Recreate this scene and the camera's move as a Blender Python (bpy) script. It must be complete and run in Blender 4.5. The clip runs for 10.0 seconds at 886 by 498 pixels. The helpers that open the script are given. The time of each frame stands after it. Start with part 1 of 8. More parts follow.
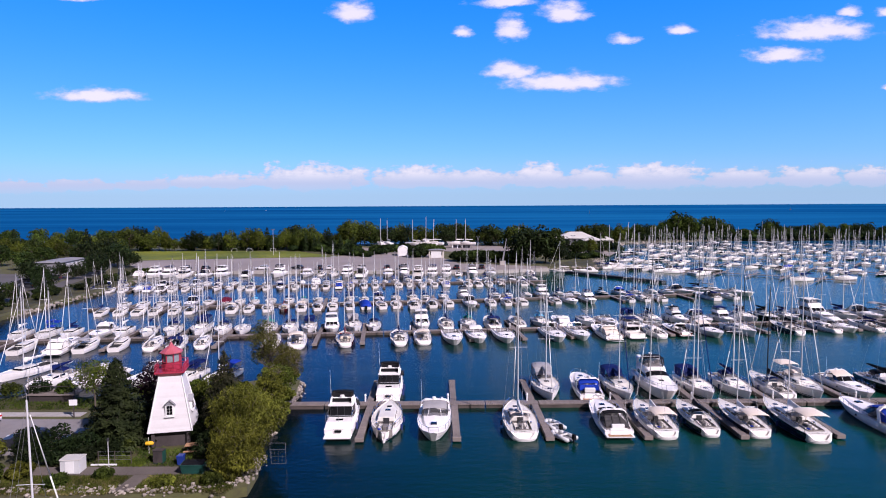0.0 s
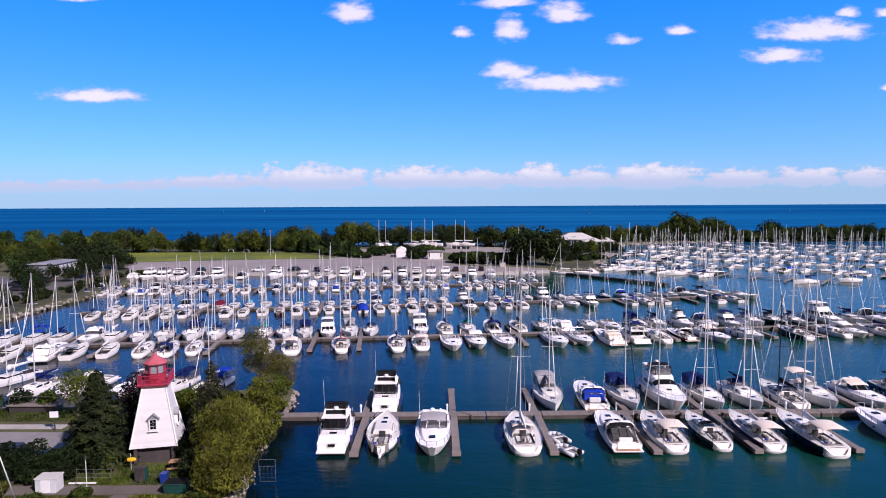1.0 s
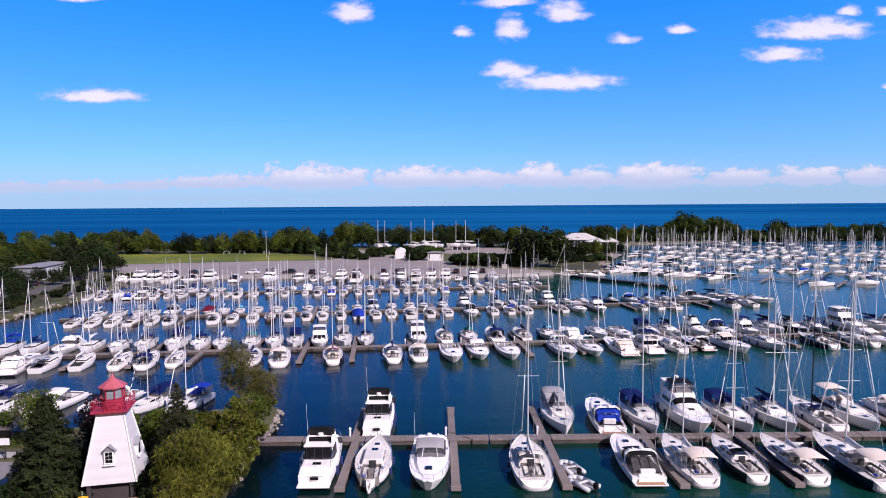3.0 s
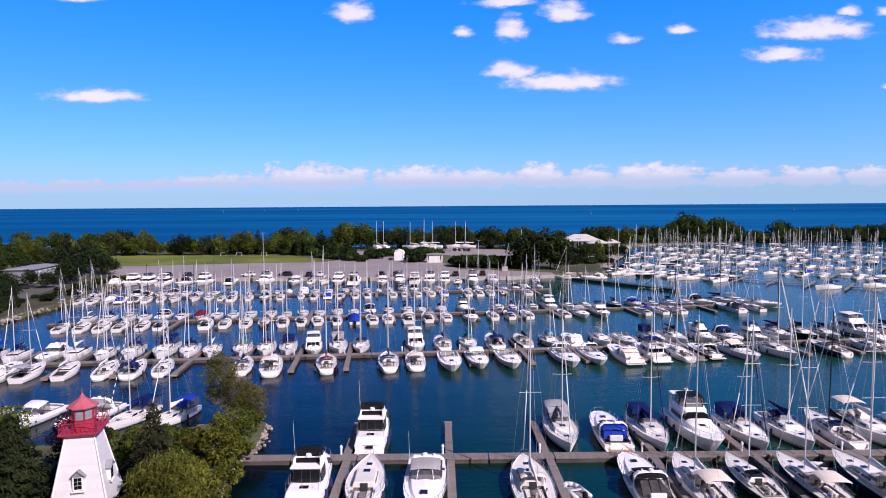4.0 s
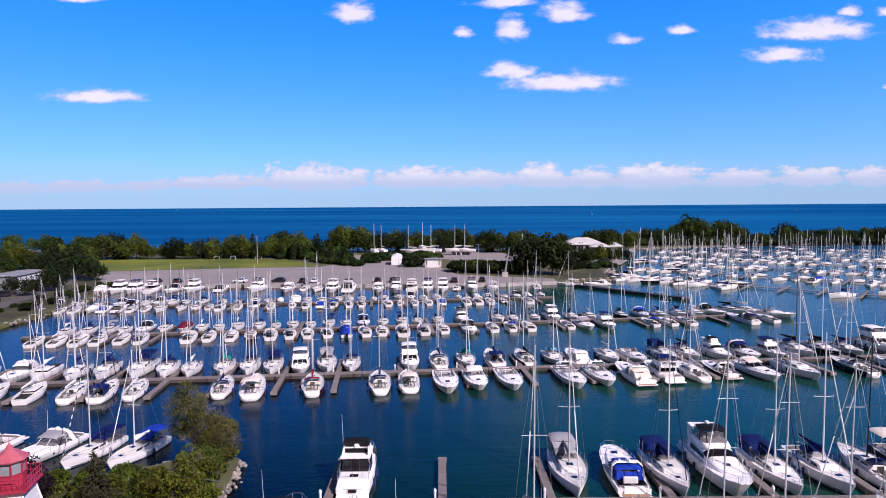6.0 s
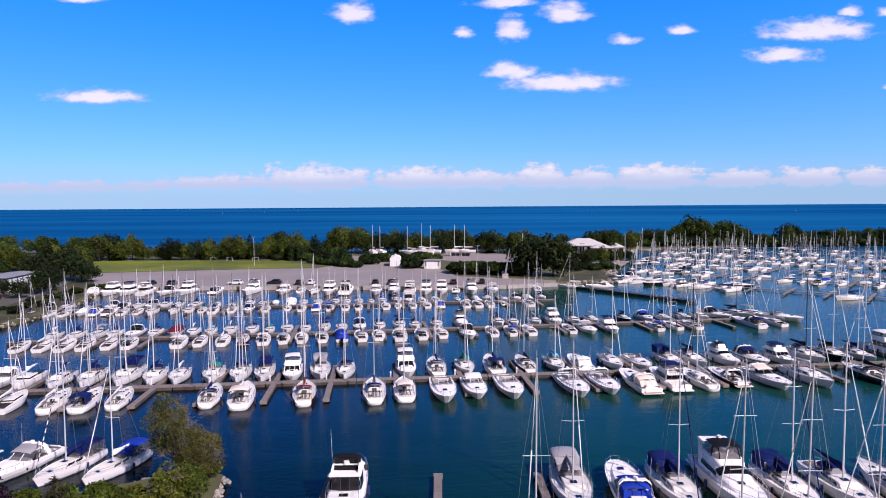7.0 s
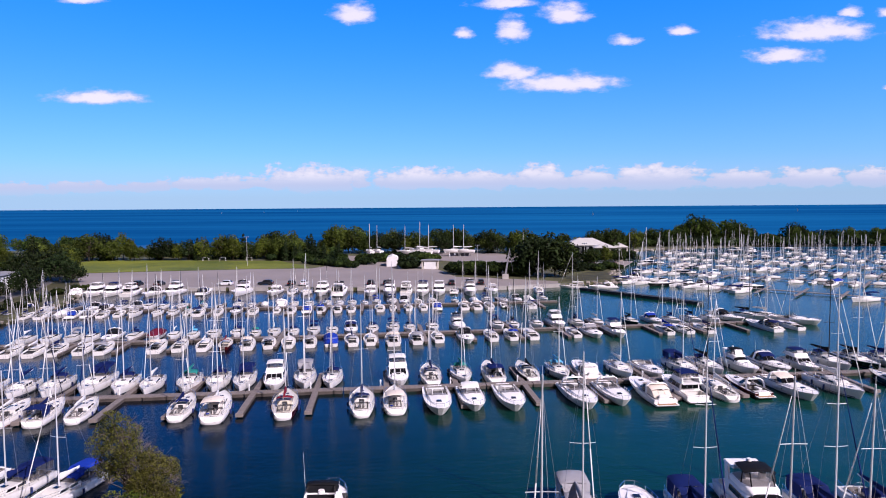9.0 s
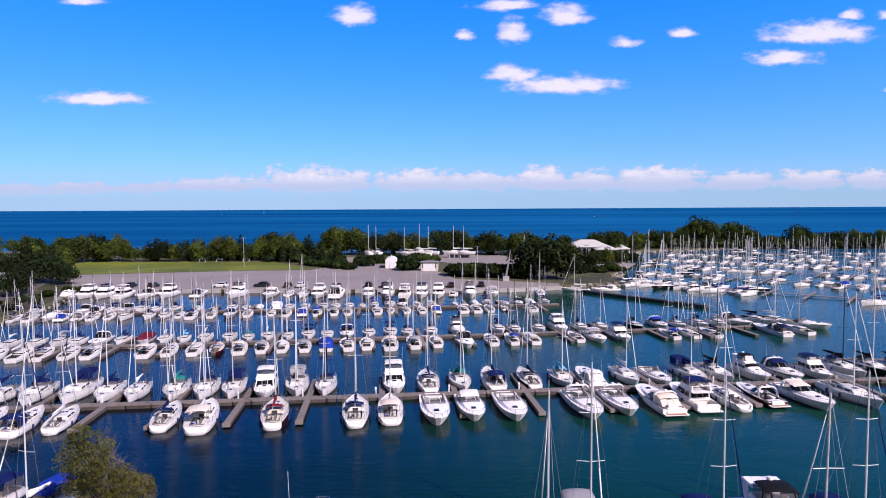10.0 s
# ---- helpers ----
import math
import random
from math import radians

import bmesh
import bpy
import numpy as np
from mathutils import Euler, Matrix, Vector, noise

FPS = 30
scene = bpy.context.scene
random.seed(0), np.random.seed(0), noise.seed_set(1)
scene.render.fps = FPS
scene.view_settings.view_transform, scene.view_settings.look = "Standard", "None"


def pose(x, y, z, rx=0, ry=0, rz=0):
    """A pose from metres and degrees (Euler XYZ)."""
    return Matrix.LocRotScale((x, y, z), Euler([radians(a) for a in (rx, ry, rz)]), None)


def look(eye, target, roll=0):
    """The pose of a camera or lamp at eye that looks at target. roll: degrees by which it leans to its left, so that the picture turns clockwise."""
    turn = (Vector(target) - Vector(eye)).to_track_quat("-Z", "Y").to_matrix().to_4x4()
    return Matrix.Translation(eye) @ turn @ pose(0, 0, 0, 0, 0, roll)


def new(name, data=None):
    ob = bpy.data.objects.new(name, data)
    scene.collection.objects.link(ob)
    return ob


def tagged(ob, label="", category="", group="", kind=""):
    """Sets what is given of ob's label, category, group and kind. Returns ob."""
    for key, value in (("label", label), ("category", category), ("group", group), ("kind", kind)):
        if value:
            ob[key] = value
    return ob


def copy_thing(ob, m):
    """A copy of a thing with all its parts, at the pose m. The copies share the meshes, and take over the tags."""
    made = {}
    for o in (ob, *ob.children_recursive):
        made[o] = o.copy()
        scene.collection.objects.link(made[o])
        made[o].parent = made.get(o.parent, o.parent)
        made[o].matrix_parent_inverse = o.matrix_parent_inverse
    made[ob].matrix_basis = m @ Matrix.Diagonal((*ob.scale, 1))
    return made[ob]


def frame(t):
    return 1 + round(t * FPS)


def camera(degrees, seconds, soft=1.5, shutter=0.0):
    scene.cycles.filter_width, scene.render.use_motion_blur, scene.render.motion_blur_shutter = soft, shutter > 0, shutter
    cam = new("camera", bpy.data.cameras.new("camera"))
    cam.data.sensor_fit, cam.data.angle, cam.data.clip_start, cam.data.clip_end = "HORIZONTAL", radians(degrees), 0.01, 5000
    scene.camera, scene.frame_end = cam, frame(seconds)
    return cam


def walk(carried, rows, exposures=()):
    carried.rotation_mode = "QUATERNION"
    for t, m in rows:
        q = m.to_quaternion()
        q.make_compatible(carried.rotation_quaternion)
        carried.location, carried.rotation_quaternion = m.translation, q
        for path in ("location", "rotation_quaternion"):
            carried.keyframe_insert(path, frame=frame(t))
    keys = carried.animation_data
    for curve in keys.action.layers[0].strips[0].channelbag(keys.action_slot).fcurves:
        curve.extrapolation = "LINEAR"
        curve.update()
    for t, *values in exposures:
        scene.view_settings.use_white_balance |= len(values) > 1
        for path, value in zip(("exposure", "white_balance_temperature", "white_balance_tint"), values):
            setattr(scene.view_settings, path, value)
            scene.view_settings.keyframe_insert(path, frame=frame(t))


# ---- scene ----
cam = camera(70.0, 10.0, soft=1.0)
PATH = [
    (0, (0.495, 2.85, 22.752), (0.473, 4.845, 22.607), -0.3),
    (0.5, (0.447, 4.38, 22.897), (0.427, 6.374, 22.752), -0.3),
    (1, (0.486, 5.833, 22.945), (0.467, 7.828, 22.801), -0.3),
    (1.5, (0.505, 7.52, 22.988), (0.485, 9.514, 22.843), -0.3),
    (2, (0.547, 9.206, 22.998), (0.526, 11.201, 22.853), -0.3),
    (2.5, (0.629, 10.875, 22.975), (0.607, 12.869, 22.83), -0.4),
    (4, (1.0, 16.229, 23.412), (0.977, 18.224, 23.267), -0.4),
    (4.5, (1.223, 17.713, 23.725), (1.199, 19.708, 23.581), -0.4),
    (5, (1.406, 19.394, 24.014), (1.381, 21.388, 23.87), -0.4),
    (5.5, (1.482, 21.218, 24.29), (1.458, 23.212, 24.146), -0.4),
    (7, (1.929, 26.383, 24.5), (1.904, 28.378, 24.357), -0.4),
    (7.5, (2.147, 28.156, 24.33), (2.12, 30.151, 24.187), -0.4),
    (8, (2.311, 30.059, 24.104), (2.283, 32.053, 23.962), -0.4),
    (8.5, (2.404, 31.754, 23.867), (2.378, 33.749, 23.725), -0.4),
    (9, (2.585, 33.318, 23.658), (2.559, 35.313, 23.517), -0.4),
    (9.5, (2.653, 35.005, 23.481), (2.626, 37.0, 23.343), -0.3),
    (10, (2.782, 36.807, 23.399), (2.755, 38.803, 23.263), -0.3),
]
walk(cam, [(t, look(eye, target, roll)) for t, eye, target, roll in PATH], ((0.0, -0.05, 6230, 22), (10.0, -0.05, 6230, 22)))
# ---------------------------------------------------------------- world, sun
from mathutils.geometry import tessellate_polygon

SUN_FROM = Vector((0.67, -0.66, 0.74)).normalized()


class Net:
    """Short writing of node trees."""

    def __init__(self, tree):
        self.tree = tree
        tree.nodes.clear()

    def add(self, kind, ins=None):
        n = self.tree.nodes.new(kind)
        return self.fill(n, ins)

    def fill(self, n, ins):
        for k, v in (ins or {}).items():
            if isinstance(v, bpy.types.NodeSocket):
                self.tree.links.new(v, n.inputs[k])
            else:
                n.inputs[k].default_value = v
        return n

    def math(self, op, a, b=0.0, clamp=False):
        n = self.add("ShaderNodeMath", {0: a, 1: b})
        n.operation, n.use_clamp = op, clamp
        return n.outputs[0]

    def vec(self, op, a, b=(0, 0, 0)):
        n = self.add("ShaderNodeVectorMath", {0: a, 1: b})
        n.operation = op
        return n.outputs["Value" if op in ("LENGTH", "DOT_PRODUCT") else "Vector"]

    def mix(self, fac, a, b, blend="MIX"):
        n = self.add("ShaderNodeMix")
        n.data_type, n.blend_type = "RGBA", blend
        for sock, v in ((0, fac), (6, a), (7, b)):
            if isinstance(v, bpy.types.NodeSocket):
                self.tree.links.new(v, n.inputs[sock])
            else:
                n.inputs[sock].default_value = v if sock == 0 else (*v[:3], 1)
        return n.outputs[2]

    def noise(self, vector, scale, detail=4.0, rough=0.55, out="Fac"):
        return self.add("ShaderNodeTexNoise", {"Vector": vector, "Scale": scale, "Detail": detail, "Roughness": rough}).outputs[out]

    def step(self, x, lo, hi):
        n = self.add("ShaderNodeMapRange", {0: x, 1: lo, 2: hi, 3: 0.0, 4: 1.0})
        n.interpolation_type = "SMOOTHSTEP"
        return n.outputs[0]


def build_world():
    w = bpy.data.worlds.new("world")
    scene.world = w
    w.use_nodes = True
    net = Net(w.node_tree)
    way = net.add("ShaderNodeTexCoord").outputs["Generated"]
    split = net.add("ShaderNodeSeparateXYZ", {0: way})
    up = net.math("MAXIMUM", split.outputs[2], 0.012)
    lifted = net.add("ShaderNodeCombineXYZ", {0: split.outputs[0], 1: split.outputs[1], 2: up}).outputs[0]
    sky = net.add("ShaderNodeTexSky")
    sky.sky_type, sky.sun_disc = "NISHITA", False
    sky.sun_elevation, sky.sun_rotation = math.asin(SUN_FROM.z), math.atan2(SUN_FROM.x, SUN_FROM.y)
    sky.altitude, sky.air_density, sky.dust_density, sky.ozone_density = 100.0, 1.0, 0.35, 3.5
    net.fill(sky, {"Vector": net.vec("NORMALIZE", lifted)})
    tint = net.mix(net.step(up, 0.0, 0.34), SKY_LOW, SKY_HIGH)
    tint = net.mix(net.step(up, 0.36, 0.75), tint, SKY_TOP)
    tint = net.mix(net.math("SUBTRACT", 1.0, net.step(split.outputs[1], -0.25, 0.3)), tint, SKY_BACK)
    side = net.math("ADD", 1.0, net.math("MULTIPLY", split.outputs[0], 0.22))
    tint = net.mix(1.0, tint, net.add("ShaderNodeCombineXYZ", {0: side, 1: side, 2: side}).outputs[0], "MULTIPLY")
    blue = net.mix(1.0, sky.outputs[0], tint, "MULTIPLY")
    # clouds: heaps of soft ellipses in the plane ahead, broken up by noise
    ahead = net.math("MAXIMUM", split.outputs[1], 0.05)
    u = net.math("DIVIDE", split.outputs[0], ahead)
    v = net.math("DIVIDE", split.outputs[2], ahead)
    flat = net.add("ShaderNodeCombineXYZ", {0: u, 1: v, 2: 0.0}).outputs[0]
    stretched = net.vec("MULTIPLY", flat, (1.0, 2.2, 1.0))
    warp = net.vec("MULTIPLY", net.vec("SUBTRACT", net.noise(stretched, 26.0, 5.0, 0.6, "Color"), (0.5, 0.5, 0.5)), (0.028, 0.010, 0.0))
    place = net.vec("ADD", flat, warp)
    body = None
    for cu, cv, ru, rv in [(a, b, c * 0.9, d * 0.86) for a, b, c, d in CLOUDS_HIGH] + [(a, b, c * 1.12, d * 1.1) for a, b, c, d in CLOUDS_LOW]:
        d = net.vec("MULTIPLY", net.vec("SUBTRACT", place, (cu, cv, 0)), (1 / ru, 1 / rv, 0))
        d = net.vec("MAXIMUM", d, net.vec("MULTIPLY", d, (-1.0, -1.9, 1.0)))
        f = net.math("SUBTRACT", 1.0, net.vec("LENGTH", d))
        body = f if body is None else net.math("MAXIMUM", body, f)
    low = net.math("SUBTRACT", 1.0, net.step(v, 0.07, 0.10))
    grain = net.noise(stretched, 30.0, 6.0, 0.6)
    knobs = net.noise(net.vec("MULTIPLY", flat, (1.0, 1.5, 1.0)), 75.0, 4.0, 0.6)
    rough = net.math("ADD", grain, net.math("MULTIPLY", low, net.math("MULTIPLY", net.math("SUBTRACT", knobs, 0.5), 0.5)))
    thick = net.math("ADD", body, net.math("MULTIPLY", net.math("SUBTRACT", rough, 0.55), 1.5))
    soft = net.step(thick, -0.18, 0.5)
    crisp = net.math("MULTIPLY", net.step(thick, 0.0, 0.30), net.step(v, 0.008, 0.034))
    cover = net.math("MULTIPLY", net.math("ADD", net.math("MULTIPLY", soft, net.math("SUBTRACT", 1.0, low)), net.math("MULTIPLY", crisp, low)), 0.88)
    inner = net.step(thick, 0.0, 0.7)
    white = net.mix(inner, (6.6, 7.0, 8.6), (10.8, 10.1, 10.1))
    white = net.mix(net.step(v, 0.030, 0.056), (5.9, 6.7, 8.7), white)
    haze = net.math("MULTIPLY", net.math("SUBTRACT", 1.0, net.step(net.math("ABSOLUTE", v), 0.0, 0.085)), 0.45)
    hazy = net.mix(haze, blue, (4.7, 6.5, 9.5))
    out = net.mix(cover, hazy, white)
    bg = net.add("ShaderNodeBackground", {"Color": out, "Strength": 0.094})
    net.add("ShaderNodeOutputWorld", {0: bg.outputs[0]})


SKY_LOW, SKY_HIGH, SKY_TOP = (0.62, 1.03, 1.62), (0.12, 1.20, 2.7), (0.20, 0.15, 0.13)
# hazier, less blue sky on the side of the sun
SKY_BACK = (0.66, 0.48, 0.41)
# centre and half widths, in tangents of the angles ahead
CLOUDS_HIGH = [
    (-0.150, 0.291, 0.040, 0.029), (-0.556, 0.168, 0.095, 0.019), (0.095, 0.201, 0.052, 0.023), (0.175, 0.182, 0.110, 0.026),
    (0.095, 0.263, 0.029, 0.035), (0.178, 0.290, 0.049, 0.026), (0.085, 0.307, 0.063, 0.014), (0.357, 0.262, 0.029, 0.014),
    (0.272, 0.248, 0.029, 0.014), (0.566, 0.258, 0.110, 0.030), (0.513, 0.221, 0.072, 0.020), (0.615, 0.287, 0.025, 0.014),
    (0.024, 0.261, 0.020, 0.014), (0.680, 0.174, 0.016, 0.010), (0.675, 0.285, 0.034, 0.012), (-0.570, 0.319, 0.045, 0.012),
]
CLOUDS_LOW = [
    (-0.366, 0.033, 0.105, 0.016), (-0.215, 0.035, 0.110, 0.030), (-0.055, 0.035, 0.090, 0.026), (0.040, 0.033, 0.105, 0.022),
    (0.146, 0.035, 0.055, 0.030), (0.226, 0.033, 0.050, 0.027), (0.324, 0.034, 0.092, 0.028), (0.450, 0.033, 0.068, 0.022),
    (0.560, 0.033, 0.074, 0.024), (0.655, 0.033, 0.055, 0.022), (-0.690, 0.026, 0.080, 0.017), (-0.590, 0.027, 0.075, 0.015),
    (-0.490, 0.028, 0.060, 0.012),
]
build_world()
sun = new("sun", bpy.data.lights.new("sun", "SUN"))
sun.data.energy, sun.data.angle, sun.data.color = 6.0, radians(0.6), (1.0, 0.92, 0.91)
sun.matrix_world = look(SUN_FROM * 300, (0, 0, 0))


# ---------------------------------------------------------------- materials
def material(name, colour, rough=0.5, metal=0.0, vary=0.15, grain=3.0, bump=0.0, bump_scale=30.0, second=None, spread=1.0,
             coat=0.0, island=0.0, spec=0.5, objvary=0.0):
    """A plain surface with stains at one scale, grain at another and fine relief."""
    m = bpy.data.materials.new(name)
    m.use_nodes = True
    net = Net(m.node_tree)
    at = net.add("ShaderNodeTexCoord").outputs["Object"]
    big = net.noise(at, grain * 0.25, 3.0)
    fine = net.noise(at, grain * 4.0, 5.0, 0.65)
    both = net.math("ADD", net.math("MULTIPLY", big, 0.6), net.math("MULTIPLY", fine, 0.4))
    fac = net.step(both, 0.5 - 0.22 * spread, 0.5 + 0.22 * spread)
    dark = tuple(c * (1 - vary) for c in colour)
    light = second or tuple(min(1, c * (1 + vary)) for c in colour)
    col = net.mix(fac, dark, light)
    if island:
        rnd = net.add("ShaderNodeNewGeometry").outputs["Random Per Island"]
        gain = net.math("ADD", net.math("MULTIPLY", rnd, 2 * island), 1 - island)
        col = net.mix(1.0, col, net.add("ShaderNodeCombineXYZ", {0: gain, 1: gain, 2: gain}).outputs[0], "MULTIPLY")
    if objvary:
        rnd = net.add("ShaderNodeObjectInfo").outputs["Random"]
        gain = net.math("ADD", net.math("MULTIPLY", rnd, 2 * objvary), 1 - objvary)
        col = net.mix(1.0, col, net.add("ShaderNodeCombineXYZ", {0: gain, 1: gain, 2: gain}).outputs[0], "MULTIPLY")
    ins = {"Base Color": col, "Metallic": metal, "Specular IOR Level": spec, "Coat Weight": coat,
           "Roughness": net.math("ADD", net.math("MULTIPLY", fine, 0.16), rough - 0.08)}
    if bump:
        ins["Normal"] = net.add("ShaderNodeBump", {"Strength": bump, "Distance": 0.03, "Height": net.noise(at, bump_scale, 4.0)}).outputs[0]
    bsdf = net.add("ShaderNodeBsdfPrincipled", ins)
    net.add("ShaderNodeOutputMaterial", {0: bsdf.outputs[0]})
    return m


def planks(name, colour, pitch, along=0, vary=0.3):
    """Weathered boards laid side by side: dark joints and boards of uneven grey."""
    m = bpy.data.materials.new(name)
    m.use_nodes = True
    net = Net(m.node_tree)
    at = net.add("ShaderNodeTexCoord").outputs["Object"]
    split = net.add("ShaderNodeSeparateXYZ", {0: at})
    run = net.math("DIVIDE", split.outputs[along], pitch)
    nth, part_of = net.math("FLOOR", run), net.math("FRACT", run)
    shade = net.add("ShaderNodeTexWhiteNoise", {"Vector": net.add("ShaderNodeCombineXYZ", {0: nth}).outputs[0]}).outputs["Value"]
    joint = net.math("MULTIPLY", net.math("LESS_THAN", part_of, 0.1), 0.75)
    grit = net.noise(at, 2.2, 6.0, 0.7)
    light = net.math("ADD", net.math("MULTIPLY", shade, vary), net.math("MULTIPLY", grit, 0.5))
    col = net.mix(light, tuple(c * 0.55 for c in colour), tuple(c * 1.35 for c in colour))
    col = net.mix(joint, col, tuple(c * 0.15 for c in colour))
    height = net.math("SUBTRACT", grit, joint)
    bsdf = net.add("ShaderNodeBsdfPrincipled", {"Base Color": col, "Roughness": 0.85,
                   "Normal": net.add("ShaderNodeBump", {"Strength": 0.5, "Distance": 0.02, "Height": height}).outputs[0]})
    net.add("ShaderNodeOutputMaterial", {0: bsdf.outputs[0]})
    return m


def water_material():
    """Calm harbour water that turns into the ruffled lake beyond the land."""
    m = bpy.data.materials.new("water")
    m.use_nodes = True
    net = Net(m.node_tree)
    at = net.add("ShaderNodeTexCoord").outputs["Object"]
    split = net.add("ShaderNodeSeparateXYZ", {0: at})
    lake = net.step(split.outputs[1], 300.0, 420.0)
    ripple = net.noise(net.vec("MULTIPLY", at, (0.7, 1.0, 1.0)), 1.6, 4.0, 0.6)
    swell = net.noise(net.vec("MULTIPLY", at, (0.25, 1.0, 1.0)), 0.22, 3.0, 0.5)
    lanes = net.noise(net.vec("MULTIPLY", at, (0.0004, 0.0014, 1.0)), 1.0, 3.0, 0.5)
    height = net.math("ADD", net.math("MULTIPLY", ripple, 0.10), net.math("MULTIPLY", swell, 0.16))
    # navy to teal across x, unevenly: the sky's reflection put into the base colour
    sky_sheen = net.math("ADD", net.step(split.outputs[0], -30.0, 34.0), net.math("MULTIPLY", net.math("SUBTRACT", net.noise(at, 0.03, 3.0), 0.5), 0.9), True)
    near = net.mix(sky_sheen, (0.0002, 0.0030, 0.0070), (0.0020, 0.038, 0.026))
    # lake without gloss: reflected sky blue is painted as lighter and darker lanes
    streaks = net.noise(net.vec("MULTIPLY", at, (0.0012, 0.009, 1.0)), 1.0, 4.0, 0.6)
    lake_sheen = net.math("ADD", net.math("MULTIPLY", lanes, 0.65), net.math("MULTIPLY", streaks, 0.35))
    far = net.mix(net.step(lake_sheen, 0.36, 0.64), (0.001, 0.060, 0.200), (0.006, 0.130, 0.320))
    rough = net.math("ADD", net.math("MULTIPLY", lake, 0.23), 0.15)
    bump = net.add("ShaderNodeBump", {"Strength": 0.6, "Distance": 0.6, "Height": height}).outputs[0]
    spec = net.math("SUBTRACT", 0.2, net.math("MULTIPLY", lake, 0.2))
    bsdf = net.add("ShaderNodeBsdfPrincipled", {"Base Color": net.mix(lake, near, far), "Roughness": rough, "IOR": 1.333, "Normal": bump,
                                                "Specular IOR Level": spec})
    net.add("ShaderNodeOutputMaterial", {0: bsdf.outputs[0]})
    return m


def leaf_material(name, dark, light):
    m = bpy.data.materials.new(name)
    m.use_nodes = True
    net = Net(m.node_tree)
    at = net.add("ShaderNodeTexCoord").outputs["Object"]
    rnd = net.add("ShaderNodeNewGeometry").outputs["Random Per Island"]
    # uneven leaf tone; the contrast also puts sunlit tips and shaded hollows into colour
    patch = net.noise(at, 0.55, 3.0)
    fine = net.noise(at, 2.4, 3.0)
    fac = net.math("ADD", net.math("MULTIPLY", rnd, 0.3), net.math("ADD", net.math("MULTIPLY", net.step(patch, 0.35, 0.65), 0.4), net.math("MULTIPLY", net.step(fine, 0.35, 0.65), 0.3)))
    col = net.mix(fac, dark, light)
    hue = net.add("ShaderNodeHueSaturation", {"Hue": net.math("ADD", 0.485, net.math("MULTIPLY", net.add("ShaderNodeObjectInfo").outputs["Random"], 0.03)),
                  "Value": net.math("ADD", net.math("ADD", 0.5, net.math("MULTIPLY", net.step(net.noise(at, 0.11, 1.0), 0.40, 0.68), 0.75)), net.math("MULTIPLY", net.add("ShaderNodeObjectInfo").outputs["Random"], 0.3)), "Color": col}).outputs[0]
    face = net.add("ShaderNodeBsdfPrincipled", {"Base Color": hue, "Roughness": 0.65, "Specular IOR Level": 0.1})
    lit = net.add("ShaderNodeBsdfTranslucent", {"Color": hue})
    both = net.add("ShaderNodeMixShader", {0: 0.25, 1: face.outputs[0], 2: lit.outputs[0]})
    net.add("ShaderNodeOutputMaterial", {0: both.outputs[0]})
    return m


def clear_film(name):
    """Clear, slightly smoky plastic film."""
    m = bpy.data.materials.new(name)
    m.use_nodes = True
    net = Net(m.node_tree)
    at = net.add("ShaderNodeTexCoord").outputs["Object"]
    film = net.add("ShaderNodeBsdfPrincipled", {"Base Color": net.mix(net.noise(at, 2.0), (0.05, 0.05, 0.055, 1), (0.16, 0.155, 0.16, 1)), "Roughness": 0.2, "Specular IOR Level": 0.12})
    see = net.add("ShaderNodeBsdfTransparent", {"Color": (0.8, 0.78, 0.78, 1)})
    both = net.add("ShaderNodeMixShader", {0: 0.5, 1: film.outputs[0], 2: see.outputs[0]})
    net.add("ShaderNodeOutputMaterial", {0: both.outputs[0]})
    return m


def striped(name, pitch):
    """Sailcloth wound with a dark stripe."""
    m = bpy.data.materials.new(name)
    m.use_nodes = True
    net = Net(m.node_tree)
    at = net.add("ShaderNodeTexCoord").outputs["Object"]
    z = net.add("ShaderNodeSeparateXYZ", {0: at}).outputs[2]
    on = net.math("GREATER_THAN", net.math("FRACT", net.math("DIVIDE", z, pitch)), 0.5)
    worn = net.mix(net.noise(at, 3.0), (0.62, 0.60, 0.60), (0.76, 0.74, 0.73))
    bsdf = net.add("ShaderNodeBsdfPrincipled", {"Base Color": net.mix(on, worn, (0.012, 0.015, 0.04)), "Roughness": 0.75})
    net.add("ShaderNodeOutputMaterial", {0: bsdf.outputs[0]})
    return m


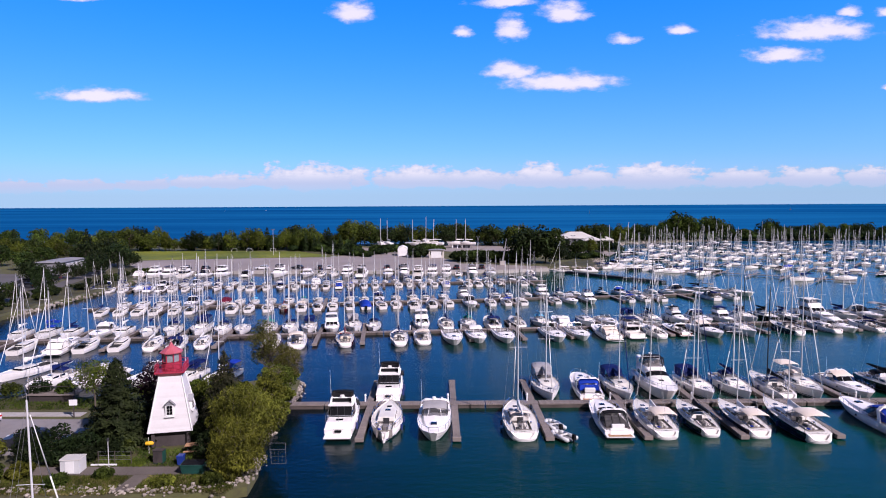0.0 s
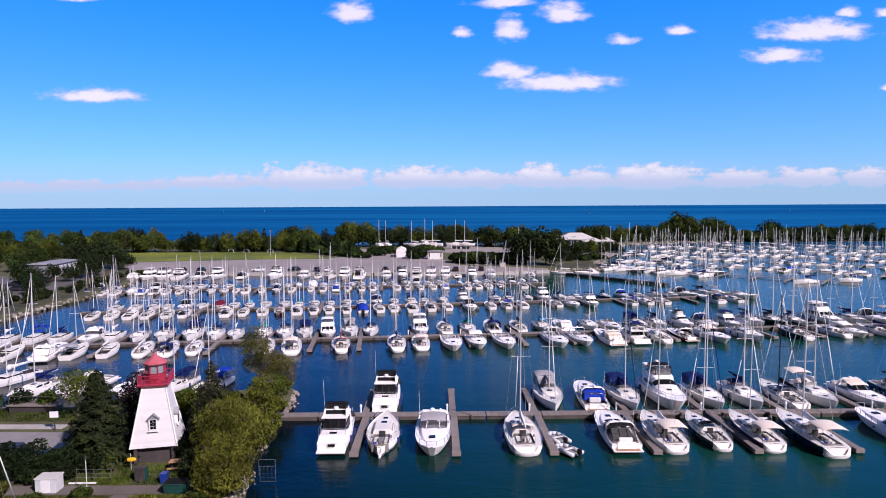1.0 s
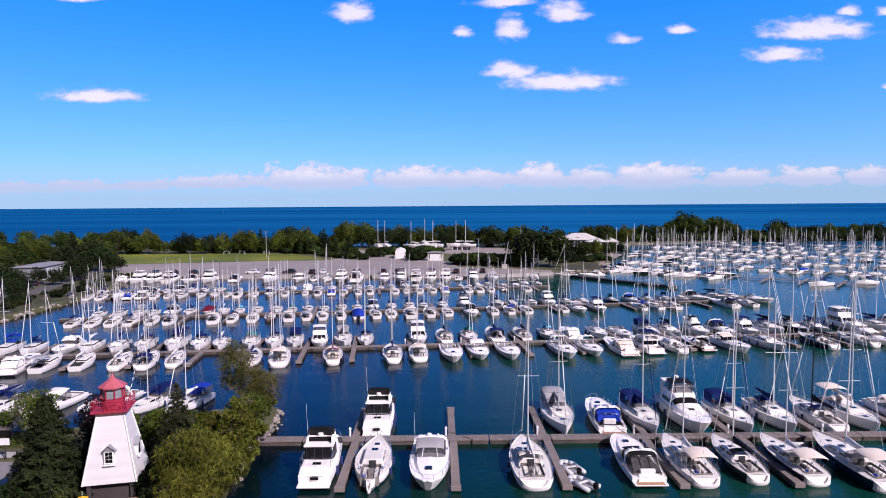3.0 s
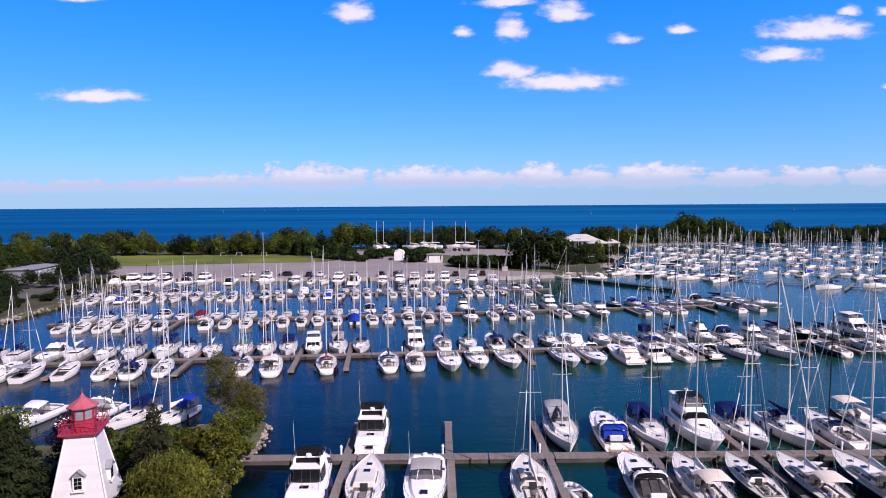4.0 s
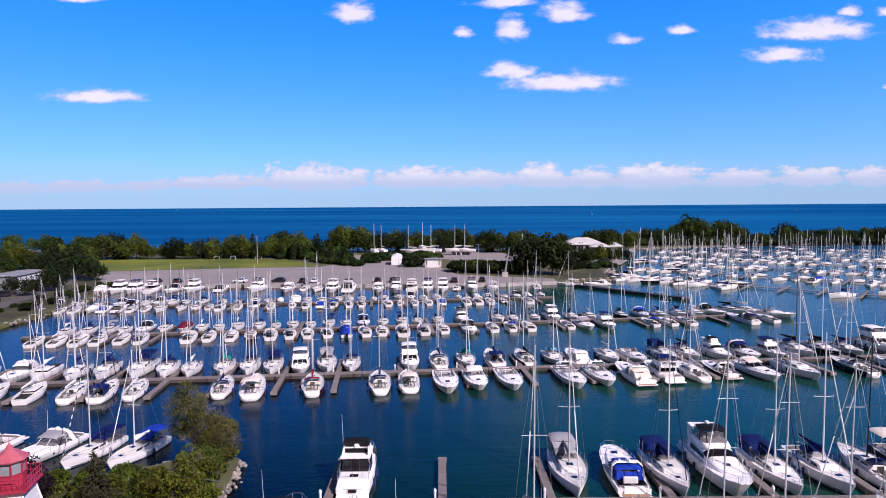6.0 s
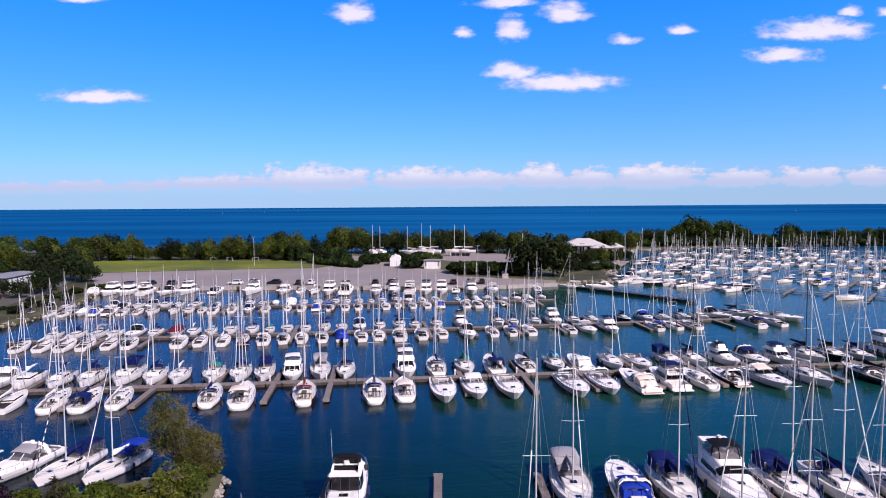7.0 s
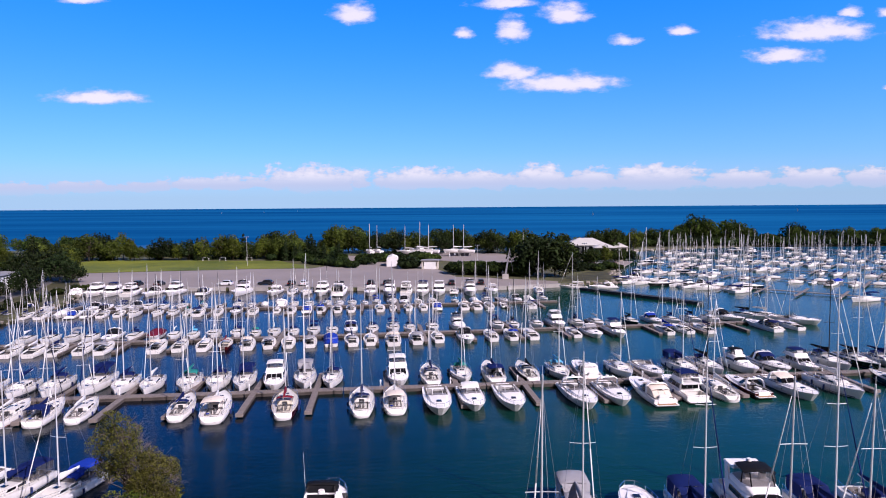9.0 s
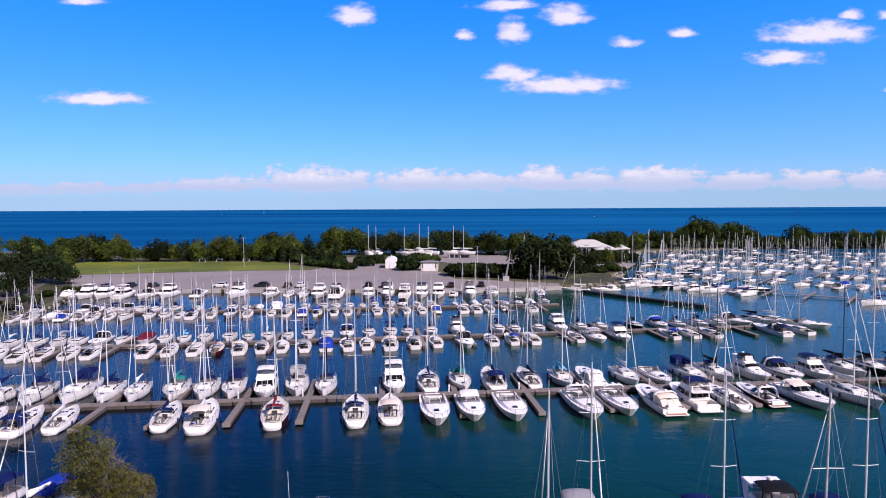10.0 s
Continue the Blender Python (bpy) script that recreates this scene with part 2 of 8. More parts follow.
WHITE = (0.86, 0.825, 0.81)
M = {
    "water": water_material(),
    "gelcoat": material("gelcoat", WHITE, 0.5, vary=0.07, grain=1.2, spec=0.3, objvary=0.06),
    "deck": material("deck_gelcoat", (0.70, 0.665, 0.62), 0.55, vary=0.12, grain=2.0, objvary=0.10),
    "cream": material("cream_gelcoat", (0.70, 0.63, 0.52), 0.4, vary=0.06, grain=1.5, coat=0.2),
    "navy_hull": material("navy_gelcoat", (0.008, 0.012, 0.035), 0.15, vary=0.3, grain=1.2, coat=0.5),
    "black_hull": material("black_gelcoat", (0.010, 0.010, 0.012), 0.15, vary=0.3, grain=1.2, coat=0.5),
    "red_hull": material("red_gelcoat", (0.060, 0.006, 0.008), 0.25, vary=0.2, grain=1.2, coat=0.4),
    "boot": material("boot_stripe", (0.02, 0.03, 0.09), 0.3, vary=0.3, grain=2.0),
    "redboot": material("red_stripe", (0.32, 0.03, 0.02), 0.35, vary=0.3, grain=2.0),
    "glass": material("smoked_glass", (0.010, 0.010, 0.012), 0.10, vary=0.3, grain=0.8, spec=0.35),
    "vinyl": clear_film("clear_vinyl"),
    "navy": material("navy_canvas", (0.006, 0.014, 0.085), 0.8, vary=0.35, grain=2.0, bump=0.3, spec=0.12),
    "black": material("black_canvas", (0.008, 0.008, 0.010), 0.75, vary=0.35, grain=2.0, bump=0.3, spec=0.12),
    "blue": material("royal_blue_canvas", (0.010, 0.038, 0.33), 0.75, vary=0.3, grain=2.0, bump=0.3, spec=0.12),
    "sky": material("light_blue_canvas", (0.12, 0.42, 0.62), 0.75, vary=0.25, grain=2.0, bump=0.3, spec=0.12),
    "teal": material("teal_canvas", (0.02, 0.22, 0.20), 0.75, vary=0.3, grain=2.0, bump=0.3, spec=0.12),
    "tan": material("tan_canvas", (0.74, 0.64, 0.55), 0.8, vary=0.1, grain=2.0, bump=0.3, spec=0.12),
    "grey": material("grey_canvas", (0.32, 0.31, 0.33), 0.8, vary=0.2, grain=2.0, bump=0.3, spec=0.12),
    "white": material("white_canvas", (0.74, 0.72, 0.70), 0.75, vary=0.08, grain=2.0, bump=0.2, spec=0.12),
    "red": material("red_canvas", (0.20, 0.014, 0.028), 0.75, vary=0.25, grain=2.0, bump=0.3, spec=0.12),
    "burgundy": material("burgundy_canvas", (0.13, 0.010, 0.025), 0.75, vary=0.25, grain=2.0, bump=0.3, spec=0.12),
    "alu": material("anodised_mast", (0.60, 0.595, 0.61), 0.42, metal=0.15, vary=0.08, grain=0.8, objvary=0.22),
    "blackspar": material("black_mast", (0.012, 0.013, 0.018), 0.35, vary=0.2, grain=0.8),
    "steel": material("stainless_rail", (0.65, 0.66, 0.68), 0.22, metal=0.9, vary=0.08, grain=3.0),
    "wire": material("rigging_wire", (0.30, 0.30, 0.32), 0.4, metal=0.6, vary=0.1),
    "striped": striped("striped_sailcloth", 0.75),
    "teak": material("teak", (0.36, 0.20, 0.11), 0.7, vary=0.3, grain=6.0),
    # for dark fittings, and for shade painted into cockpits and companionways
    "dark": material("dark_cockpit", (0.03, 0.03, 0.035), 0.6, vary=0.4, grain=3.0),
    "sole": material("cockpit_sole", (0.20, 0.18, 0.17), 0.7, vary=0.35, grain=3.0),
    "rubber": material("rubber", (0.015, 0.015, 0.016), 0.75, vary=0.3, grain=3.0),
    "fender": material("fender_blue", (0.02, 0.03, 0.12), 0.5, vary=0.2),
    "hypalon": material("grey_inflatable", (0.55, 0.55, 0.56), 0.55, vary=0.1, grain=2.0),
    "dock": planks("dock_boards", (0.235, 0.195, 0.178), 0.2, along=1),
    "dockmain": planks("dock_main_boards", (0.235, 0.195, 0.178), 0.2, along=0),
    "dockside": material("dock_fascia", (0.075, 0.060, 0.052), 0.85, vary=0.45, grain=2.0, bump=0.6, bump_scale=8.0),
    "float": material("dark_float", (0.03, 0.03, 0.032), 0.7, vary=0.4, grain=2.0),
    "pier": material("dark_pier", (0.030, 0.034, 0.042), 0.8, vary=0.4, grain=0.6),
    "post": material("white_post", (0.75, 0.74, 0.74), 0.4, vary=0.06),
    "grass": material("grass", (0.026, 0.034, 0.008), 0.9, vary=0.5, grain=0.9, bump=0.8, bump_scale=6.0, second=(0.085, 0.076, 0.026)),
    "lawn": material("mown_lawn", (0.070, 0.115, 0.006), 0.9, vary=0.3, grain=0.2, bump=0.6, bump_scale=6.0, second=(0.190, 0.210, 0.012)),
    "tarmac": material("pale_tarmac", (0.27, 0.232, 0.218), 0.9, vary=0.12, grain=0.25, bump=0.3, bump_scale=20.0),
    "road": material("old_asphalt", (0.22, 0.20, 0.20), 0.9, vary=0.2, grain=0.3, bump=0.3, bump_scale=20.0),
    "lane": material("dark_asphalt", (0.10, 0.092, 0.09), 0.9, vary=0.25, grain=0.3, bump=0.3, bump_scale=20.0),
    "gravel": material("gravel_path", (0.12, 0.10, 0.09), 0.95, vary=0.25, grain=1.5, bump=0.8, bump_scale=12.0),
    "earth": material("earth", (0.085, 0.072, 0.04), 0.95, vary=0.4, grain=0.6, bump=0.8, bump_scale=5.0, second=(0.11, 0.115, 0.035)),
    "rock": material("limestone_boulder", (0.27, 0.235, 0.20), 0.9, vary=0.4, grain=1.0, bump=0.7, bump_scale=6.0, island=0.35),
    "concrete": material("concrete", (0.38, 0.35, 0.33), 0.85, vary=0.25, grain=0.7, bump=0.4, bump_scale=10.0),
    "bark": material("bark", (0.09, 0.07, 0.055), 0.95, vary=0.4, grain=3.0, bump=0.9, bump_scale=8.0),
    "shingle": material("white_painted_shingle", (0.62, 0.595, 0.60), 0.6, vary=0.07, grain=1.5, objvary=0.05),
    "redpaint": material("red_paint", (0.30, 0.010, 0.035), 0.45, vary=0.2, grain=1.4, second=(0.42, 0.04, 0.075)),
    "redroof": material("faded_red_roof", (0.40, 0.055, 0.085), 0.5, vary=0.15, grain=1.4, second=(0.52, 0.14, 0.17)),
    "brickdark": material("dark_timber", (0.045, 0.035, 0.035), 0.85, vary=0.4, grain=2.0, bump=0.6),
    "paint_white": material("white_paint", (0.78, 0.77, 0.76), 0.5, vary=0.06, grain=1.5),
    "pane": material("lantern_pane", (0.26, 0.28, 0.30), 0.08, vary=0.3, grain=0.8, spec=0.8),
    "binblue": material("blue_plastic", (0.012, 0.035, 0.22), 0.4, vary=0.2),
    "bingreen": material("green_steel", (0.010, 0.055, 0.045), 0.5, vary=0.35, grain=2.0),
    "yellow": material("yellow_canoe", (0.75, 0.42, 0.02), 0.4, vary=0.15),
    "roofgrey": material("grey_roof", (0.24, 0.24, 0.26), 0.8, vary=0.2, grain=0.8),
    "rooflight": material("pale_roof", (0.54, 0.52, 0.50), 0.6, vary=0.1, grain=0.3),
    "wall": material("pale_wall", (0.55, 0.50, 0.44), 0.8, vary=0.12, grain=0.5),
    "wallgrey": material("grey_wall", (0.22, 0.22, 0.24), 0.8, vary=0.2, grain=0.5),
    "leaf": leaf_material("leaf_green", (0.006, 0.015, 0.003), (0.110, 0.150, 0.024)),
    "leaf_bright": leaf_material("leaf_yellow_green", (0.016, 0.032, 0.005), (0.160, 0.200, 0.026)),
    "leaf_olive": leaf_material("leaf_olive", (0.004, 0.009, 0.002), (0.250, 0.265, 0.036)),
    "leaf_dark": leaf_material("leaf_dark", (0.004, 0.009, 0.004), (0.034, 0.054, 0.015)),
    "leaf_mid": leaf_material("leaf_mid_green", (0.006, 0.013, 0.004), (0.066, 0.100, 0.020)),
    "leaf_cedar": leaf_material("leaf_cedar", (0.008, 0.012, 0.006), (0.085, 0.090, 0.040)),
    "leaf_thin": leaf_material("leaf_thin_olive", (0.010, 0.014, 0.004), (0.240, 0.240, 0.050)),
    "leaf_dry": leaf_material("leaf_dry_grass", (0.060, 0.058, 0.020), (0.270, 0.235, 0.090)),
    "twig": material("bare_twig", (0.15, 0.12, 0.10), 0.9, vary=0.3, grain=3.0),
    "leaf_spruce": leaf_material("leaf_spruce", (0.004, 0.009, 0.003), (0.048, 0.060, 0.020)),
    "leaf_purple": leaf_material("leaf_purple", (0.010, 0.005, 0.010), (0.045, 0.018, 0.032)),
    "car_dark": material("dark_car_paint", (0.016, 0.017, 0.022), 0.4, vary=0.2, spec=0.25, objvary=0.5),
    "car_white": material("white_car_paint", (0.70, 0.70, 0.72), 0.2, vary=0.05, coat=0.6),
    "lamp_red": material("red_tail_lamp", (0.45, 0.01, 0.01), 0.25, vary=0.1),
    "lamp_clear": material("headlamp", (0.75, 0.76, 0.78), 0.12, vary=0.05),
}


# ---------------------------------------------------------------- building helpers
def part(name, bm, mat, parent=None, label="", smooth=False):
    """Links a bmesh as one mesh object under a thing or a part."""
    me = bpy.data.meshes.new(name)
    bmesh.ops.recalc_face_normals(bm, faces=bm.faces)
    bm.to_mesh(me)
    bm.free()
    if smooth:
        me.shade_smooth()
    me.materials.append(M[mat])
    ob = new(name, me)
    if parent is not None:
        ob.parent = parent
    return tagged(ob, label)


def root(name, m, label, category, group="", kind=""):
    ob = new(name)
    ob.matrix_basis = m
    ob.empty_display_size = 0.3
    return tagged(ob, label, category, group, kind)


def B():
    return bmesh.new()


def quad(bm, *pts):
    return bm.faces.new([bm.verts.new(p) for p in pts])


def box(bm, x0, x1, y0, y1, z0, z1, bevel=0.0):
    return tbox(bm, x0, x1, y0, y1, z0, x0, x1, y0, y1, z1, bevel)


def tbox(bm, x0, x1, y0, y1, z0, X0, X1, Y0, Y1, z1, bevel=0.0):
    """A block with a rectangle below and another above."""
    v = [bm.verts.new(p) for p in ((x0, y0, z0), (x1, y0, z0), (x1, y1, z0), (x0, y1, z0), (X0, Y0, z1), (X1, Y0, z1), (X1, Y1, z1), (X0, Y1, z1))]
    fs = [bm.faces.new([v[i] for i in f]) for f in ((3, 2, 1, 0), (4, 5, 6, 7), (0, 1, 5, 4), (1, 2, 6, 5), (2, 3, 7, 6), (3, 0, 4, 7))]
    if bevel:
        es = {e for f in fs for e in f.edges}
        bmesh.ops.bevel(bm, geom=list(es), offset=bevel, segments=2, affect="EDGES", profile=0.5)
    return bm


def tube(bm, p, q, r, r2=None, seg=6):
    p, q = Vector(p), Vector(q)
    r2 = r if r2 is None else r2
    a = (q - p).normalized()
    s = a.cross(Vector((0, 0, 1)) if abs(a.z) < 0.9 else Vector((1, 0, 0))).normalized()
    t = a.cross(s)
    rings = []
    for c, k in ((p, r), (q, r2)):
        rings.append([bm.verts.new(c + (s * math.cos(i * 2 * math.pi / seg) + t * math.sin(i * 2 * math.pi / seg)) * k) for i in range(seg)])
    for i in range(seg):
        j = (i + 1) % seg
        bm.faces.new((rings[0][i], rings[0][j], rings[1][j], rings[1][i]))
    bm.faces.new(rings[0][::-1])
    bm.faces.new(rings[1])
    return bm


def path_tube(bm, pts, r, seg=5):
    for a, b in zip(pts, pts[1:]):
        tube(bm, a, b, r, seg=seg)
    return bm


def loft(bm, rings, close=False, cap0=False, cap1=False):
    rows = [[bm.verts.new(p) for p in ring] for ring in rings]
    for a, b in zip(rows, rows[1:]):
        n = len(a)
        for i in range(n if close else n - 1):
            j = (i + 1) % n
            bm.faces.new((a[i], a[j], b[j], b[i]))
    if cap0:
        bm.faces.new(rows[0][::-1])
    if cap1:
        bm.faces.new(rows[-1])
    return bm


def lerp(table, s):
    """Linear reading of a short table of (s, value), eased."""
    for (a, u), (b, v) in zip(table, table[1:]):
        if s <= b:
            k = (s - a) / (b - a)
            return u + (v - u) * k
    return table[-1][1]


def slab(outline, z0, z1):
    """A polygon of the plan raised into a block."""
    bm = B()
    top = [bm.verts.new((x, y, z1)) for x, y in outline]
    low = [bm.verts.new((x, y, z0)) for x, y in outline]
    for a, b, c in tessellate_polygon([[Vector((x, y, 0)) for x, y in outline]]):
        bm.faces.new((top[a], top[b], top[c]))
    for i in range(len(top)):
        j = (i + 1) % len(top)
        bm.faces.new((top[i], low[i], low[j], top[j]))
    return bm


# ---------------------------------------------------------------- water, land
bm = B()
quad(bm, (-4600, -300, 0), (4600, -300, 0), (4600, 4900, 0), (-4600, 4900, 0))
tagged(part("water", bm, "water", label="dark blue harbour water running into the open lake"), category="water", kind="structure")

LAND = 0.8
near_shore = [(-15.4, 50.5), (-15.6, 54), (-16.6, 58), (-17.4, 63), (-18.2, 69), (-17.6, 75), (-18.3, 80.4), (-21.8, 81.8), (-25.4, 79), (-33, 75),
              (-42, 73.5), (-54, 74.5), (-70, 80), (-84, 95), (-88, 112), (-88.5, 130), (-88.5, 160), (-91, 184), (-99, 206),
              (-60, 208), (0, 206), (18, 207.5), (34, 212), (44, 217), (56, 221), (55, 236), (62, 262), (73, 300), (92, 342), (150, 366),
              (240, 370), (420, 380), (700, 400), (700, 430), (240, 425), (120, 400), (40, 352), (-60, 345), (-160, 350), (-320, 380), (-700, 420),
              (-700, -100), (-60, -100), (-52, 44), (-36, 48.5), (-22, 48.2)]
tagged(part("ground", slab(near_shore, -2.0, LAND), "earth", label="low shore of rough grass and earth"), category="ground", kind="structure")


def layer(name, outline, top, mat, label, category):
    return tagged(part(name, slab(outline, LAND - 0.3, LAND + top), mat, label=label), category=category, kind="structure")


layer("lot", [(-101, 208), (-60, 209.6), (0, 207.6), (18, 209), (33, 213.5), (34, 219), (20, 226), (4, 232), (-4, 262), (-16, 300), (-44, 318), (-62, 300), (-44, 270),
              (-48, 260.5), (-70, 259), (-126, 247), (-119, 236)], 0.03, "tarmac", "pale worn tarmac of a boat yard", "pavement")
layer("lawn", [(-130, 249), (-72, 260.5), (-49, 262), (-52, 270), (-68, 292), (-110, 297), (-150, 300), (-150, 262)], 0.05, "lawn", "mown green lawn beside the yard", "lawn")
layer("verge", [(-90.5, 112), (-90.5, 160), (-93, 184), (-101, 207), (-119, 235), (-124, 238), (-111, 205), (-101, 160), (-101, 112)], 0.04, "grass", "dry grass bank above the shore", "grass")
layer("road", [(-101.3, 112), (-101.3, 160), (-111.3, 205), (-124.3, 238), (-129, 239), (-116, 203), (-106, 160), (-106, 112)], 0.03, "lane", "narrow asphalt lane", "road")
layer("car_park", [(-107, 120), (-107, 160), (-116, 196), (-150, 205), (-170, 160), (-160, 120)], 0.02, "lane", "asphalt car park", "pavement")
layer("grass_near", [(-16.2, 51), (-16.4, 57), (-18.0, 63), (-18.6, 74), (-20.6, 78.6), (-26, 75), (-42, 72.6), (-60, 74), (-60, 69), (-38, 69), (-34, 63), (-34, 55.5), (-34, 49.4), (-22, 49.2)], 0.04, "grass",
      "rough sunlit grass round the lighthouse", "grass")
layer("path", [(-60, 66.8), (-38, 66.8), (-38, 68), (-60, 68)], 0.06, "concrete", "pale concrete path", "path")
layer("forecourt", [(-75, 56.6), (-35, 56.6), (-34.4, 60), (-36.5, 65.8), (-75, 66.4)], 0.05, "road", "grey asphalt forecourt", "pavement")
layer("walkway", [(-44, 52.3), (-19.5, 52.6), (-19.5, 54.1), (-44, 53.9)], 0.08, "gravel", "grey gravel walkway", "path")
layer("footpath", [(-25.4, 49.6), (-24.2, 49.6), (-23.9, 52.4), (-25.2, 52.4)], 0.09, "gravel", "short gravel footpath to the shore", "path")
layer("apron", [(36, 219), (53, 224), (56, 246), (48, 244), (38, 228)], 0.05, "grass", "patch of shore grass", "grass")
layer("back_yard", [(38, 262), (66, 264), (74, 282), (46, 282)], 0.04, "tarmac", "small gravel car park", "pavement")
layer("boat_yard", [(-40, 300), (-14, 302), (28, 262), (36, 300), (20, 332), (-34, 332)], 0.06, "tarmac", "pale ground of the boat storage yard", "pavement")

# seawall along the yard
wall = root("seawall", pose(0, 0, 0), "low concrete and timber seawall along the yard", "seawall", kind="structure")
line = [(-99, 206.2), (-60, 207.9), (0, 205.9), (18, 207.3), (33.6, 211.9)]
for (x0, y0), (x1, y1) in zip(line, line[1:]):
    n = max(1, round(math.hypot(x1 - x0, y1 - y0) / 6))
    for i in range(n):
        a, b = i / n + 0.01, (i + 1) / n - 0.01
        ax, ay, bx, by = x0 + (x1 - x0) * a, y0 + (y1 - y0) * a, x0 + (x1 - x0) * b, y0 + (y1 - y0) * b
        bm = B()
        bm_pts = [(ax, ay - 0.35), (bx, by - 0.35), (bx, by + 0.3), (ax, ay + 0.3)]
        bm.free()
        part("panel", slab(bm_pts, -1.0, LAND + 0.25 + 0.03 * (i % 2)), "concrete", wall)


def rocks(name, line, width, count, size, seed, label, foot=0.25):
    """Boulders heaped along a shore."""
    rnd = random.Random(seed)
    verts, faces = [], []
    segs = list(zip(line, line[1:]))
    lens = [math.hypot(b[0] - a[0], b[1] - a[1]) for a, b in segs]
    for _ in range(count):
        (a, b) = rnd.choices(segs, lens)[0]
        k, side = rnd.random(), rnd.gauss(0, 0.45) * width
        dx, dy = b[0] - a[0], b[1] - a[1]
        d = math.hypot(dx, dy)
        x, y = a[0] + dx * k - dy / d * side, a[1] + dy * k + dx / d * side
        r = size * rnd.uniform(0.45, 1.2)
        z = foot + rnd.uniform(-0.3, 0.45) * min(1.0, size * 3)
        tall = rnd.uniform(0.5, 0.85)
        turn = rnd.random() * 6.28
        base = len(verts)
        ring = []
        for lv, rr in ((-0.7, 0.75), (0.25, 1.0), (0.85, 0.6)):
            for i in range(6):
                ang = turn + i * math.pi / 3
                q = r * rr * rnd.uniform(0.75, 1.2)
                ring.append((x + math.cos(ang) * q, y + math.sin(ang) * q, z + lv * r * tall))
        verts += ring
        for l in range(2):
            for i in range(6):
                j = (i + 1) % 6
                faces.append((base + l * 6 + i, base + l * 6 + j, base + l * 6 + 6 + j, base + l * 6 + 6 + i))
        faces.append(tuple(base + 12 + i for i in range(6)))
    me = bpy.data.meshes.new(name)
    me.from_pydata(verts, [], faces)
    me.materials.append(M["rock"])
    return tagged(new(name, me), label, "rocks", kind="stuff")


rocks("shore_rocks", near_shore[3:11], 0.55, 560, 0.26, 3, "pale limestone boulders along the point")
rocks("shore_rocks", near_shore[-4:] + near_shore[:1], 0.9, 300, 0.26, 4, "pale boulders on the near shore")
rocks("shore_rocks", near_shore[10:19], 1.4, 240, 0.5, 5, "boulders along the bank")
rocks("shore_rocks", near_shore[22:30], 2.0, 380, 0.9, 6, "boulders edging the far shore")


# ---------------------------------------------------------------- docks
def dock(name, x0, x1, y_at, slope, fingers_near, fingers_far, label, near_len=10.0, far_len=9.0, width=1.25, posts=True, plain=False):
    """A floating dock: sections, fascia, fingers and white service posts. Returns its pose."""
    ang = math.degrees(math.atan(slope))
    d = root(name, pose(0, y_at, 0, 0, 0, ang), label, "dock", kind="structure")
    n = max(1, round((x1 - x0) / 6.0))
    step = (x1 - x0) / n
    bm = B()
    box(bm, -step / 2 + 0.05, step / 2 - 0.05, -width / 2, width / 2, 0.36, 0.50, 0.02)
    first = part("section", bm, "dockmain", d)
    bm = B()
    box(bm, -step / 2 + 0.1, step / 2 - 0.1, -width / 2 + 0.06, width / 2 - 0.06, -0.3, 0.36)
    low = part("float", bm, "dockside", d)
    first.location.x = low.location.x = x0 + step / 2
    for i in range(1, n):
        for o in (first,) if plain else (first, low):
            c = o.copy()
            scene.collection.objects.link(c)
            c.location.x = x0 + step * (i + 0.5)
    for sign, fingers, length in ((-1, fingers_near, near_len), (1, fingers_far, far_len)):
        if not fingers:
            continue
        bm = B()
        box(bm, -0.36, 0.36, sign * width / 2 + sign * 0.04, sign * (width / 2 + length), 0.36, 0.48, 0.02)
        f = part("finger", bm, "dock", d)
        bm = B()
        box(bm, -0.32, 0.32, sign * (width / 2 + 0.1), sign * (width / 2 + length - 0.05), -0.3, 0.36)
        g = part("finger_float", bm, "dockside", d)
        if plain:
            for i, fx in enumerate(fingers):
                c = f if i == 0 else f.copy()
                if i:
                    scene.collection.objects.link(c)
                c.location.x = fx
            g.location.x = fingers[0]
            continue
        bm = B()
        box(bm, -0.42, 0.42, sign * (width / 2 + length + 0.02), sign * (width / 2 + length + 0.45), 0.1, 0.52, 0.04)
        e = part("bumper", bm, "dock", d)
        if not posts:
            bpy.data.objects.remove(e)
        for i, fx in enumerate(fingers):
            for o in (f, g, e) if posts else (f, g):
                c = o if i == 0 else o.copy()
                if i:
                    scene.collection.objects.link(c)
                c.location.x = fx
    if posts:
        bm = B()
        tube(bm, (0, 0, 0.5), (0, 0, 1.15), 0.10, seg=8)
        tube(bm, (0, 0, 1.15), (0, 0, 1.36), 0.15, 0.08, seg=8)
        p = part("service_post", bm, "post", d, "white service post")
        for i, fx in enumerate(sorted(fingers_near or fingers_far)):
            c = p if i == 0 else p.copy()
            if i:
                scene.collection.objects.link(c)
            c.location = (fx - 0.7, 0.55, 0)
    return d


